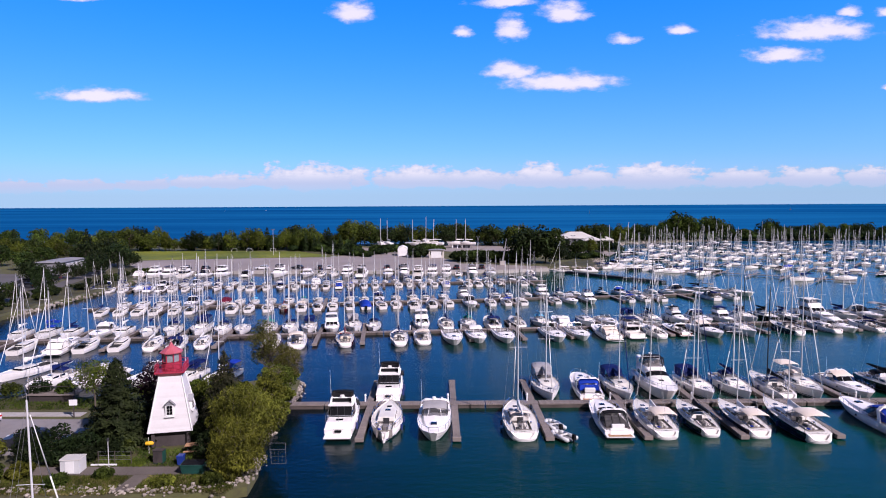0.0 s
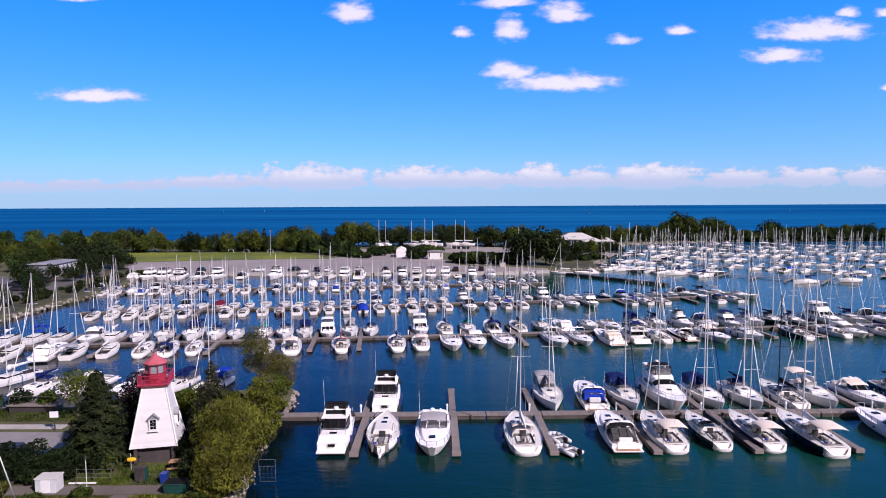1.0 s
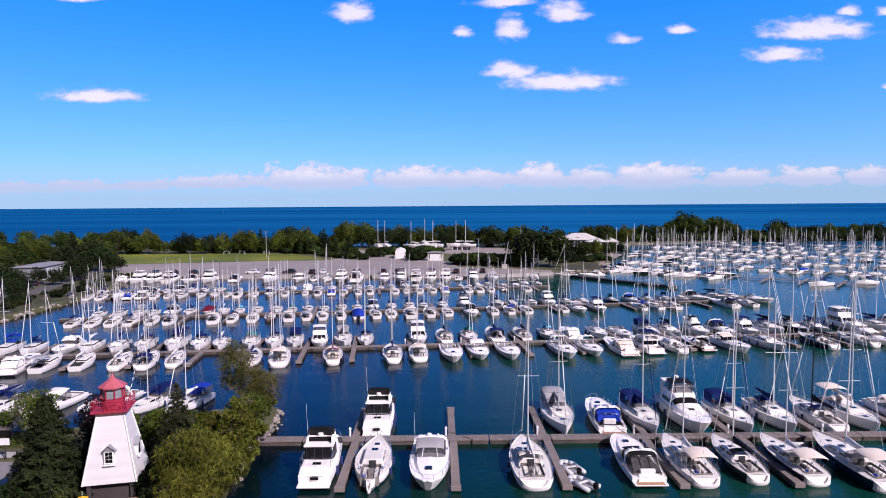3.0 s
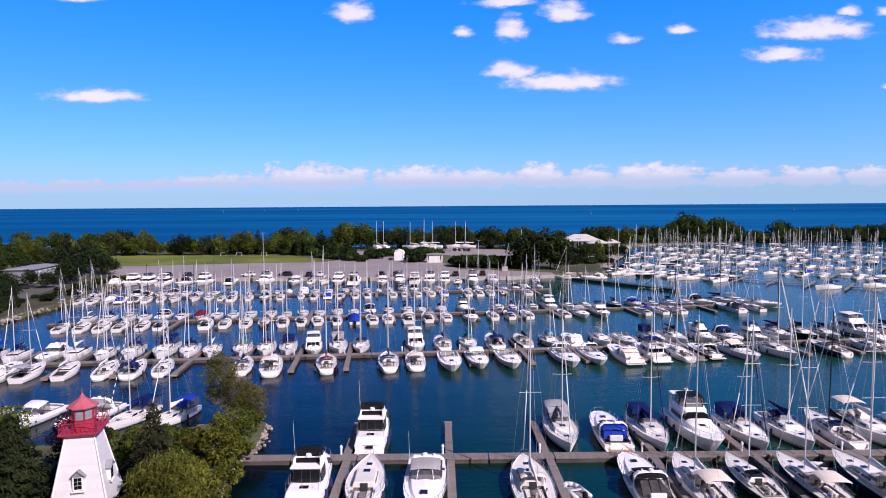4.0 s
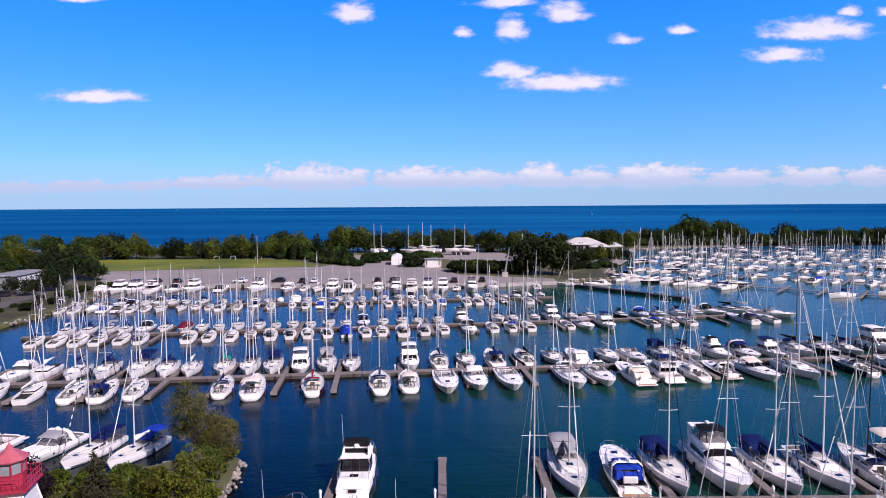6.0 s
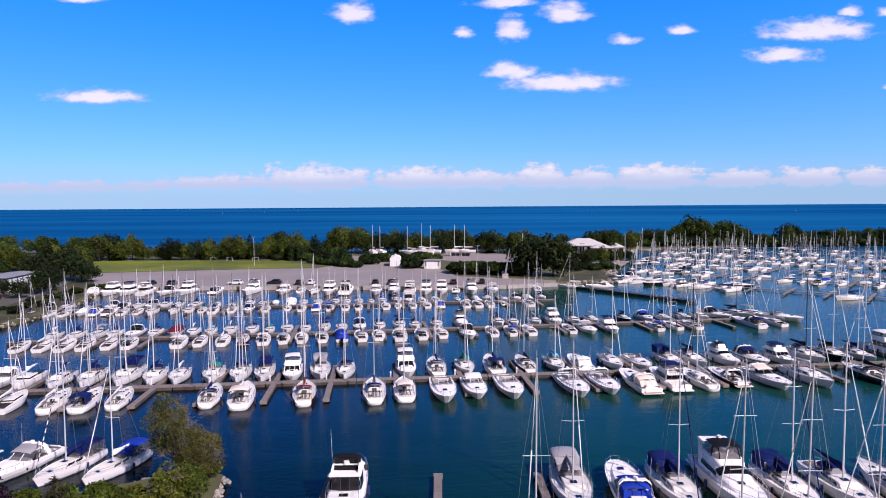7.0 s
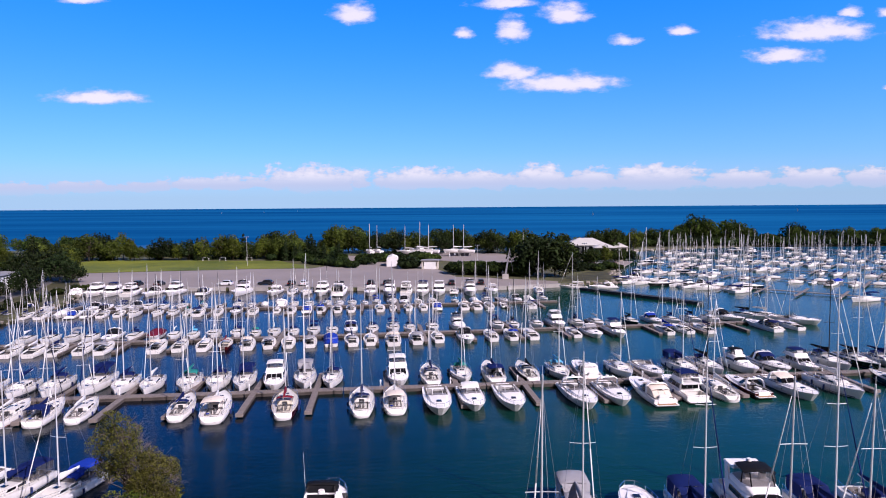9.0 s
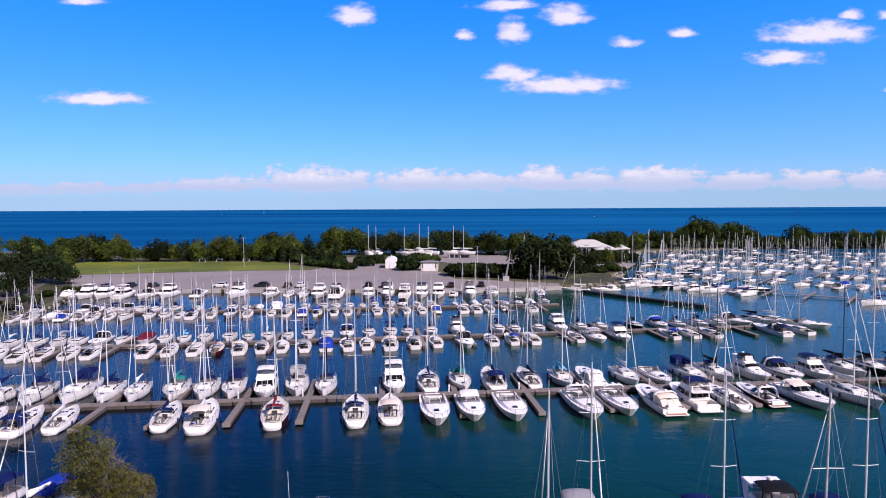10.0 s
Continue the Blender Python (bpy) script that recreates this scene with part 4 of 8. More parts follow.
def express(m, label, L=10.2, W=3.5, hull="gelcoat", canvas="grey", aft="", curtain="", arch=True, stripe="", top=True, lite=False):
    """A low sport cruiser: long foredeck, raked windshield, arch, open cockpit under canvas."""
    r = root("motor_cruiser", m, label, "motor boat", "boats in the marina")
    k = L / 10.2
    h = motor_hull(r, L, W, hull, 0.88 * k, 1.16 * k, stripe, plain=lite)
    well = (0.05, 0.50, W * 0.38)
    part("deck", h.deck(well), "gelcoat", r)
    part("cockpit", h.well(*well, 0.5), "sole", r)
    zd = h.sheer(0.5)
    yb = h.y(0.60, zd)
    # raised foredeck
    bm = B()
    rings = []
    for s, f in ((0.47, 0.80), (0.57, 0.80), (0.68, 0.76), (0.8, 0.66), (0.9, 0.45), (0.95, 0.3)):
        zz = h.sheer(s)
        w = h.half(s) * f
        hh = 0.34 * (1 - max(0, s - 0.6) / 0.36)
        rings.append([(-w, h.y(s, zz), zz - 0.03), (-w * 0.8, h.y(s, zz), zz + hh * 0.8 + 0.02), (0, h.y(s, zz), zz + hh + 0.04), (w * 0.8, h.y(s, zz), zz + hh * 0.8 + 0.02), (w, h.y(s, zz), zz - 0.03)])
    loft(bm, rings, cap0=True, cap1=True)
    fore = part("foredeck", bm, "gelcoat", r)
    bm = B()
    zh = h.sheer(0.78) + 0.27
    tbox(bm, -0.3, 0.3, h.y(0.75, zh), h.y(0.75, zh) + 0.55, zh - 0.1, -0.27, 0.27, h.y(0.75, zh) + 0.03, h.y(0.75, zh) + 0.52, zh + 0.03)
    part("hatch", bm, "glass", fore)
    bm = B()
    windshield(bm, h, W * 0.40, yb, yb - 0.85, zd + 0.26, zd + 0.86)
    ws = part("windshield", bm, "vinyl" if canvas in ("grey", "white") else "glass", r)
    for x in () if lite else (-0.5, 0.5):
        bm = B()
        tube(bm, (W * 0.4 * x, yb - (0.45 if abs(x) > 0.9 else 0) + 0.02, zd + 0.28), (W * 0.4 * x * 0.82, yb - 0.85 - (0.45 if abs(x) > 0.9 else 0) + 0.02, zd + 0.87), 0.03, seg=4)
        part("windshield_frame", bm, "gelcoat", ws)
    ya = h.y(0.30, zd)
    if arch:
        bm = B()
        pts = [(-W * 0.46, ya - 0.5, zd - 0.1), (-W * 0.42, ya - 0.1, zd + 1.0), (-W * 0.3, ya, zd + 1.3), (W * 0.3, ya, zd + 1.3), (W * 0.42, ya - 0.1, zd + 1.0), (W * 0.46, ya - 0.5, zd - 0.1)]
        for p, q in zip(pts, pts[1:]):
            a, b = Vector(p), Vector(q)
            loft(bm, [[a + Vector((0, dy, dz)) for dy, dz in ((-0.24, -0.05), (0.24, -0.05), (0.2, 0.06), (-0.2, 0.06))], [b + Vector((0, dy, dz)) for dy, dz in ((-0.24, -0.05), (0.24, -0.05), (0.2, 0.06), (-0.2, 0.06))]], close=True, cap0=True, cap1=True)
        a = part("radar_arch", bm, "gelcoat", r)
        bm = B()
        tube(bm, (0.1, ya, zd + 1.33), (0.1, ya, zd + 1.55), 0.26, 0.2, seg=10)
        part("radar_dome", bm, "gelcoat", a)
        if not lite:
            bm = B()
            tube(bm, (-0.7, ya, zd + 1.33), (-0.7, ya, zd + 1.53), 0.1, 0.08, seg=8)
            part("aerial_dome", bm, "gelcoat", a)
        if not lite:
            bm = B()
            tube(bm, (W * 0.4, ya, zd + 1.1), (W * 0.42, ya - 0.2, zd + 3.4), 0.018, 0.01, seg=4)
            part("antenna", bm, "post", a)
    if top:
        bm = arch_canvas(W * 0.35, ya, yb - 0.95, zd + 0.9, zd + 1.36, 0.16, 0.36)
        c = part("canvas_top", bm, canvas, r, smooth=True)
        for sign in () if lite else (1, -1):
            bm = B()
            quad(bm, (sign * W * 0.40, ya, zd + 0.25), (sign * W * 0.40, yb - 1.3, zd + 0.25), (sign * W * 0.35, yb - 1.6, zd + 0.86), (sign * W * 0.35, ya, zd + 1.08))
            part("side_curtain", bm, "glass" if canvas in ("black", "navy") else "vinyl", c)
    if aft:
        y0, y1, zr = h.y(0.17 if aft == "blue" else 0.08, zd), h.y(0.21 if curtain or aft == "blue" else 0.17, zd), h.sheer(0.15)
        low = 0.0 if aft in ("black", "navy", "white") else 0.28
        bm = arch_canvas(W * 0.36, y1, ya, zd + 0.8, zd + 1.22 - low, 0.16, -0.12 - low * 0.4)
        c = part("aft_canvas", bm, aft, r, smooth=True)
        tall, mat = zd + 0.94 - low, curtain or ("glass" if aft in ("black", "navy") else aft)
        n = 1 if lite else 3
        for i in range(n):
            x0, x1 = W * (-0.36 + 0.72 / n * i) + 0.03, W * (-0.36 + 0.72 / n * (i + 1)) - 0.03
            bm = B()
            quad(bm, (x0, y0, zr + 0.12), (x1, y0, zr + 0.12), (x1 * 0.94, y1, tall), (x0 * 0.94, y1, tall))
            part("aft_curtain", bm, mat, c)
        for sign in (1, -1):
            bm = B()
            quad(bm, (sign * W * 0.38, y0, zr + 0.1), (sign * W * 0.38, ya, zr + 0.1), (sign * W * 0.345, ya, zd + 1.0 - low * 0.6), (sign * W * 0.345, y1, tall))
            part("side_curtain", bm, mat, c)
        if not lite:
            bm = B()
            path_tube(bm, [(-W * 0.36, y0 - 0.01, zr + 0.08), (-W * 0.34, y1 - 0.02, tall), (-W * 0.12, y1 - 0.02, tall + 0.03), (-W * 0.12, y0 - 0.01, zr + 0.08),
                           (W * 0.12, y0 - 0.01, zr + 0.08), (W * 0.12, y1 - 0.02, tall + 0.03), (W * 0.34, y1 - 0.02, tall), (W * 0.36, y0 - 0.01, zr + 0.08)], 0.035, 4)
            part("curtain_frame", bm, aft, c)
            bm = B()
            box(bm, -W * 0.2, W * 0.2, y0 - 0.3, y0 - 0.02, zr - 0.1, zr + 0.5, 0.07)
            part("seat", bm, "white", r)
    else:
        y0 = h.y(0.08, zd)
        for x0, x1, a, b in ((-0.34, 0.34, y0, y0 + 0.55), (0.16, 0.34, y0 + 1.3, y0 + 2.6)):
            bm = B()
            box(bm, W * x0, W * x1, a, b, zd - 0.4, zd - 0.02, 0.06)
            part("seat", bm, "white", r)
            if lite:
                break
        bm = B()
        box(bm, -0.9, -0.35, yb - 2.0, yb - 1.6, zd - 0.4, zd + 0.35, 0.05)
        part("helm_seat", bm, "dark", r)
    bm = B()
    y0 = h.y(0.0, 0.4)
    tbox(bm, -W * 0.42, W * 0.42, y0 - 0.75, y0 + 0.1, 0.28, -W * 0.44, W * 0.44, y0 - 0.8, y0 + 0.1, 0.42, 0.04)
    sp = part("swim_platform", bm, "gelcoat", r)
    bm = B()
    tbox(bm, -W * 0.30, W * 0.30, y0 - 0.2, y0 + 0.25, 0.42, -W * 0.27, W * 0.27, y0 + 0.02, y0 + 0.3, h.sheer(0) + 0.16, 0.06)
    part("transom_seat", bm, "gelcoat", r)
    if lite:
        return r
    for i in range(4):
        bm = B()
        box(bm, -W * 0.36, W * 0.36, y0 - 0.7 + 0.17 * i, y0 - 0.58 + 0.17 * i, 0.424, 0.44)
        part("slat", bm, "teak", sp)
    part("bow_rail", h.rail(0.5, 0.55, 0.985, 6, r=0.02), "steel", r)
    for s, sign in ((0.6, 1), (0.6, -1)):
        bm = B()
        z = h.sheer(s) * 0.62
        x = sign * (h.half(s) * 0.985 + 0.004)
        tube(bm, (x - sign * 0.06, h.y(s, z), z), (x + sign * 0.012, h.y(s, z), z), 0.1, seg=8)
        part("porthole", bm, "glass", r)
    return r


def house_block(bm, w0, w1, y0, y1, Y0, Y1, z0, z1, bevel=0.06):
    return tbox(bm, -w0, w0, y0, y1, z0, -w1, w1, Y0, Y1, z1, bevel)


def house_corners(w0, w1, y0, y1, Y0, Y1, z0, z1):
    return [(-w0, y0, z0), (w0, y0, z0), (w0, y1, z0), (-w0, y1, z0), (-w1, Y0, z1), (w1, Y0, z1), (w1, Y1, z1), (-w1, Y1, z1)]


def house_windows(*args, lo=0.42, hi=0.86, off=0.015, each=3):
    """Panes on the four sloping walls of a house, each a mesh of its own."""
    c = house_corners(*args)
    made = []
    for a, b, d, e in ((0, 1, 5, 4), (1, 2, 6, 5), (3, 0, 4, 7), (2, 3, 7, 6)):
        for i in range(each):
            made.append(pane(B(), c[a], c[b], c[d], c[e], 0.05 + 0.9 / each * (i + 0.03), 0.05 + 0.9 / each * (i + 0.97), lo, hi, off))
    return made


def window_band(w0, w1, y0, y1, Y0, Y1, z0, z1, lo, hi, off=0.02):
    """One dark band of glass right round a house."""
    c = [Vector(p) for p in house_corners(w0 + off, w1 + off, y0 - off, y1 + off, Y0 - off, Y1 + off, z0, z1)]
    return loft(B(), [[c[i].lerp(c[i + 4], k) for i in range(4)] for k in (lo, hi)], close=True)


def flybridge(m, label, L=12.2, W=4.1, canvas="black", hull="gelcoat", stripe="", aft_cabin=False, lite=False):
    """A two-decked cruiser with a bridge above the saloon; with an aft cabin its stern is a second raised deck."""
    r = root("motor_yacht", m, label, "motor yacht", "boats in the marina")
    k = L / 12.2
    h = motor_hull(r, L, W, hull, (1.35 if aft_cabin else 1.15) * k, 1.62 * k, stripe, 0.1, lite)
    zd = h.sheer(0.45)
    if aft_cabin:
        part("deck", h.deck(None), "gelcoat", r)
        y0 = h.y(0.02, zd)
        bm = B()
        house_block(bm, W * 0.47, W * 0.42, y0, y0 + L * 0.24, y0 + 0.3, y0 + L * 0.24, zd - 0.1, zd + 0.55, 0.12)
        ac = part("aft_cabin", bm, "gelcoat", r)
        bm = B()
        box(bm, -0.36, 0.36, y0 + 0.85, y0 + 1.35, zd + 0.54, zd + 0.585, 0.01)
        part("hatch", bm, "glass", ac)
        bm = B()
        pts = [(-W * 0.42, y0 + L * 0.23, zd + 1.25), (-W * 0.42, y0 + 0.35, zd + 1.25), (W * 0.42, y0 + 0.35, zd + 1.25), (W * 0.42, y0 + L * 0.23, zd + 1.25)]
        path_tube(bm, pts, 0.022, 4)
        for x, y, z in pts + [(-W * 0.42, y0 + 1.4, zd + 1.25), (W * 0.42, y0 + 1.4, zd + 1.25), (0, y0 + 0.35, zd + 1.25)]:
            tube(bm, (x, y, zd + 0.53), (x, y, z), 0.018, seg=4)
        part("deck_rail", bm, "steel", ac)
        ya, yf = y0 + L * 0.24, y0 + L * 0.58
    else:
        well = (0.04, 0.25, W * 0.40)
        part("deck", h.deck(well), "gelcoat", r)
        part("cockpit", h.well(*well, 0.7), "deck", r)
        ya, yf = h.y(0.26, zd), h.y(0.66, zd)
    # saloon
    zs = zd + (1.65 if aft_cabin else 1.15)
    args = (W * 0.42, W * 0.38, ya, yf + 0.9, ya + 0.06, yf - 0.35, zd - 0.05, zs)
    bm = B()
    house_block(bm, *args)
    sal = part("saloon", bm, "gelcoat", r)
    if aft_cabin:
        low, high = zd + 0.58, zs - 0.02
        ring = [(-W * 0.432, ya + 1.5), (-W * 0.428, ya + 0.1), (-W * 0.36, ya - 0.16), (-W * 0.12, ya - 0.24), (W * 0.12, ya - 0.24), (W * 0.36, ya - 0.16), (W * 0.428, ya + 0.1), (W * 0.432, ya + 1.5)]
        scr = part("aft_screen", loft(B(), [[(x, y, low) for x, y in ring], [(x * 0.94, y + 0.12, high) for x, y in ring]]), "glass", sal, "dark wrapped screen of clear panels")
        for i in (2, 3, 4, 5):
            (x, y) = ring[i]
            part("screen_frame", tube(B(), (x, y - 0.01, low), (x * 0.94, y + 0.11, high), 0.022, seg=4), "dark", scr)
        y0 = h.y(0, 0.8)
        part("transom_port", box(B(), -0.34, 0.34, y0 - 0.16, y0 + 0.1, 0.72, 0.95, 0.02), "glass", r)
        for x in (-0.6, 0.6):
            part("foredeck_window", pane(B(), (x * W * 0.62 - 0.5, yf + 0.9, zd + 0.1), (x * W * 0.62 + 0.5, yf + 0.9, zd + 0.1), (x * W * 0.62 + 0.45, yf - 0.2, zs - 0.2), (x * W * 0.62 - 0.45, yf - 0.2, zs - 0.2), 0.05, 0.95, 0.35, 0.95, -0.02), "glass", sal)
    elif lite:
        part("window", window_band(*args, 0.40, 0.88), "glass", sal)
    else:
        for bm in house_windows(*args, lo=0.30, hi=0.90, each=2 if aft_cabin else 3):
            part("window", bm, "glass", sal)
    # foredeck trunk
    bm = B()
    s0, s1 = h.y(0.66, zd), h.y(0.9, zd)
    tbox(bm, -W * 0.34, W * 0.34, s0, s1, zd, -W * 0.27, W * 0.27, s0, s1 - 0.9, h.sheer(0.75) + 0.38, 0.08)
    fd = part("foredeck", bm, "gelcoat", r)
    bm = B()
    zz = h.sheer(0.75) + 0.38
    box(bm, -0.3, 0.3, s0 + 0.75, s0 + 1.3, zz - 0.02, zz + 0.035, 0.01)
    part("hatch", bm, "glass", fd)
    # bridge
    yba, ybf = ya - (0.2 if aft_cabin else 1.0), yf - 0.75
    zb = zs + 0.06
    bm = B()
    tbox(bm, -W * 0.41, W * 0.41, yba, ybf + 0.25, zs, -W * 0.43, W * 0.43, yba - 0.05, ybf + 0.35, zb + 0.05, 0.03)
    roof = part("saloon_roof", bm, "gelcoat", r)
    bm = B()
    for sign in (1, -1):
        tbox(bm, *sorted((sign * W * 0.34, sign * W * 0.40)), yba + 0.5, ybf, zb, *sorted((sign * W * 0.33, sign * W * 0.37)), yba + 0.7, ybf - 0.25, zb + 0.62, 0.03)
    tbox(bm, -W * 0.39, W * 0.39, ybf - 0.12, ybf + 0.05, zb, -W * 0.36, W * 0.36, ybf - 0.4, ybf - 0.28, zb + 0.62, 0.03)
    br = part("bridge_coaming", bm, "gelcoat", r)
    bm = B()
    windshield(bm, h, W * 0.35, ybf - 0.3, ybf - 0.7, zb + 0.6, zb + (1.05 if aft_cabin else 1.28), 0.95)
    part("bridge_screen", bm, "vinyl", br)
    for x in () if aft_cabin else (-0.6, 0.6):
        bm = B()
        box(bm, x - 0.28, x + 0.28, ybf - 1.5, ybf - 1.1, zb, zb + 0.7, 0.08)
        part("helm_seat", bm, "deck", br)
    zt = zb + (1.12 if aft_cabin else 1.45)
    if aft_cabin:
        yba += 0.9
    if not aft_cabin:
        yba += 0.45
    bm = arch_canvas(W * 0.37, yba + 0.55, ybf - 0.35, zb + 1.0, zt, 0.16)
    bi = part("bimini", bm, canvas, r, smooth=True)
    if aft_cabin:
        tbox(bm := B(), -W * 0.39, W * 0.39, yba + 0.1, ybf - 0.1, zb + 0.12, -W * 0.355, W * 0.355, yba + 0.6, ybf - 0.5, zt - 0.14, 0.05)
        part("canopy_curtain", bm, canvas, bi, "black canvas curtains round the bridge")
    if not (lite or aft_cabin):
        for sign in (1, -1):
            bm = B()
            quad(bm, (sign * W * 0.37, yba + 0.7, zb + 0.55), (sign * W * 0.37, ybf - 0.6, zb + 0.6), (sign * W * 0.365, ybf - 0.4, zt - 0.18), (sign * W * 0.365, yba + 0.6, zt - 0.18))
            part("side_curtain", bm, "vinyl", bi)
    part("bimini_frame", hoops(W * 0.37, (yba + 0.7, (yba + ybf) / 2, ybf - 0.5), zb + 0.2, zt), "steel", bi)
    bm = B()
    zr = zb + (0.55 if aft_cabin else 0.8)
    pts = [(-W * 0.4, yba + 0.1, zb), (-W * 0.36, yba + 0.3, zr - 0.05), (W * 0.36, yba + 0.3, zr - 0.05), (W * 0.4, yba + 0.1, zb)]
    path_tube(bm, pts, 0.07, 5)
    arch = part("radar_arch", bm, "gelcoat", r)
    bm = B()
    tube(bm, (0, yba + 0.3, zr), (0, yba + 0.3, zr + 0.22), 0.26, 0.22, seg=10)
    part("radar_dome", bm, "gelcoat", arch)
    if lite:
        return r
    bm = B()
    tube(bm, (-W * 0.4, yba + 0.8, zb), (-W * 0.42, yba + 0.6, zb + 3.4), 0.02, 0.01, seg=4)
    part("antenna", bm, "post", r)
    bm = B()
    y0 = h.y(0.0, 0.4)
    tbox(bm, -W * 0.44, W * 0.44, y0 - 0.85, y0 + 0.1, 0.28, -W * 0.45, W * 0.45, y0 - 0.9, y0 + 0.1, 0.42, 0.04)
    part("swim_platform", bm, "gelcoat", r)
    part("bow_rail", h.rail(0.65, 0.5, 0.985, 7, r=0.022), "steel", r)
    for kk, sign in ((0.25, 1), (0.5, 1), (0.4, -1)):
        bm = B()
        x = sign * (h.half(kk) + 0.13)
        tube(bm, (x, h.y(kk, 0), 0.25), (x, h.y(kk, 0), 0.95), 0.13, seg=7)
        part("fender", bm, "fender", r)
    return r


def rounded(sections, a0, a1, n, grow=0.0):
    """A shell over stations (y, half width, foot, height), between two angles of its round section."""
    rings = []
    for y, w, z, h in sections:
        ring = []
        for i in range(n + 1):
            a = radians(a0 + (a1 - a0) * i / n)
            c, q = math.cos(a), math.sin(a)
            ring.append(((w + grow) * math.copysign(abs(c) ** 0.45, c), y, z + (h + grow) * max(q, 0.0) ** 0.55))
        rings.append(ring)
    return loft(B(), rings)


def between(sections, y0, y1, n=4):
    """Stations of a shell between two lengths."""
    rows = []
    for i in range(n + 1):
        y = y0 + (y1 - y0) * i / n
        rows.append((y, *(lerp([(q[0], q[k]) for q in sections], y) for k in (1, 2, 3))))
    return rows


def sedan(m, label, L=10.6, W=3.6, canvas="black", hull="gelcoat", lite=False):
    """A raked sedan cruiser: rounded deckhouse, swept side glass, canvas-topped bridge and a hard top over the cockpit."""
    r = root("motor_yacht", m, label, "motor yacht", "boats in the marina")
    k = L / 10.6
    h = motor_hull(r, L, W, hull, 1.15 * k, 1.55 * k, "", 0.14, lite)
    zd = h.sheer(0.5)
    well = (0.04, 0.22, W * 0.38)
    part("deck", h.deck(well), "gelcoat", r)
    part("cockpit", h.well(*well, 0.7), "deck", r)
    shell = [(-0.27 * L, 0.42 * W, zd - 0.1, 1.28 * k), (-0.10 * L, 0.43 * W, zd - 0.1, 1.36 * k), (0.05 * L, 0.42 * W, zd - 0.08, 1.26 * k), (0.14 * L, 0.39 * W, zd - 0.05, 0.82 * k),
             (0.25 * L, 0.33 * W, zd, 0.46 * k), (0.34 * L, 0.25 * W, zd + 0.04, 0.22 * k), (0.40 * L, 0.12 * W, zd + 0.10, 0.08)]
    house = part("deckhouse", rounded(between(shell, -0.27 * L, 0.40 * L, 16), 0, 180, 14), "gelcoat", r, smooth=True)
    part("windshield", rounded(between(shell, 0.062 * L, 0.135 * L), 34, 146, 10, 0.02), "glass", house)
    for a0, a1 in ((9, 30), (150, 171)):
        part("side_window", rounded(between(shell, -0.20 * L, 0.09 * L, 6), a0, a1, 4, 0.018), "glass", house)
    bm = B()
    box(bm, -W * 0.36, W * 0.36, -0.275 * L, -0.268 * L, zd - 0.1, zd + 1.1 * k, 0.01)
    part("aft_bulkhead", bm, "glass", house)
    zb = zd + 1.18 * k
    bridge = [(-0.25 * L, 0.36 * W, zb - 0.1, 0.45 * k), (-0.05 * L, 0.38 * W, zb - 0.1, 0.62 * k), (0.03 * L, 0.34 * W, zb - 0.12, 0.55 * k), (0.07 * L, 0.27 * W, zb - 0.15, 0.22 * k)]
    br = part("bridge_coaming", rounded(between(bridge, -0.25 * L, 0.07 * L, 8), 0, 180, 12), "gelcoat", r, smooth=True)
    zt = zb + 1.5 * k
    part("bimini", arch_canvas(W * 0.33, -0.20 * L, -0.03 * L, zb + 1.0, zt, 0.16, 0.06), canvas, r, smooth=True)
    top = [ob for ob in r.children if ob.name.startswith("bimini")][-1]
    low = [(-W * 0.35, -0.2 * L), (-W * 0.36, -0.05 * L), (-W * 0.24, 0.025 * L), (W * 0.24, 0.025 * L), (W * 0.36, -0.05 * L), (W * 0.35, -0.2 * L)]
    hi = [(-W * 0.32, -0.2 * L), (-W * 0.32, -0.06 * L), (-W * 0.22, -0.02 * L), (W * 0.22, -0.02 * L), (W * 0.32, -0.06 * L), (W * 0.32, -0.2 * L)]
    for i in range(5):
        bm = B()
        quad(bm, (*low[i], zb + 0.42 * k), (*low[i + 1], zb + 0.42 * k), (*hi[i + 1], zt - 0.22), (*hi[i], zt - 0.22))
        part("curtain", bm, "vinyl", top)
        if not lite:
            part("curtain_edge", tube(B(), (*low[i], zb + 0.42 * k), (*hi[i], zt - 0.2), 0.05, seg=4), canvas, top)
    bm = B()
    tbox(bm, -W * 0.37, W * 0.37, -0.36 * L, -0.19 * L, zb + 0.86 * k, -W * 0.35, W * 0.35, -0.355 * L, -0.19 * L, zb + 1.0 * k, 0.04)
    hard = part("hard_top", bm, "gelcoat", r, "white moulded hard top over the cockpit")
    for x in (-1, 1):
        bm = B()
        tbox(bm, *sorted((x * W * 0.34, x * W * 0.39)), -0.29 * L, -0.22 * L, zd + 0.1, *sorted((x * W * 0.33, x * W * 0.37)), -0.33 * L, -0.27 * L, zb + 0.88 * k)
        part("support", bm, "gelcoat", hard)
    bm = B()
    tube(bm, (0, -0.2 * L, zt - 0.05), (0, -0.2 * L, zt + 0.16), 0.24, 0.2, seg=10)
    part("radar_dome", bm, "gelcoat", hard)
    y0 = h.y(0.0, 0.4)
    bm = B()
    tbox(bm, -W * 0.44, W * 0.44, y0 - 0.85, y0 + 0.1, 0.28, -W * 0.45, W * 0.45, y0 - 0.9, y0 + 0.1, 0.42, 0.04)
    part("swim_platform", bm, "gelcoat", r)
    if lite:
        return r
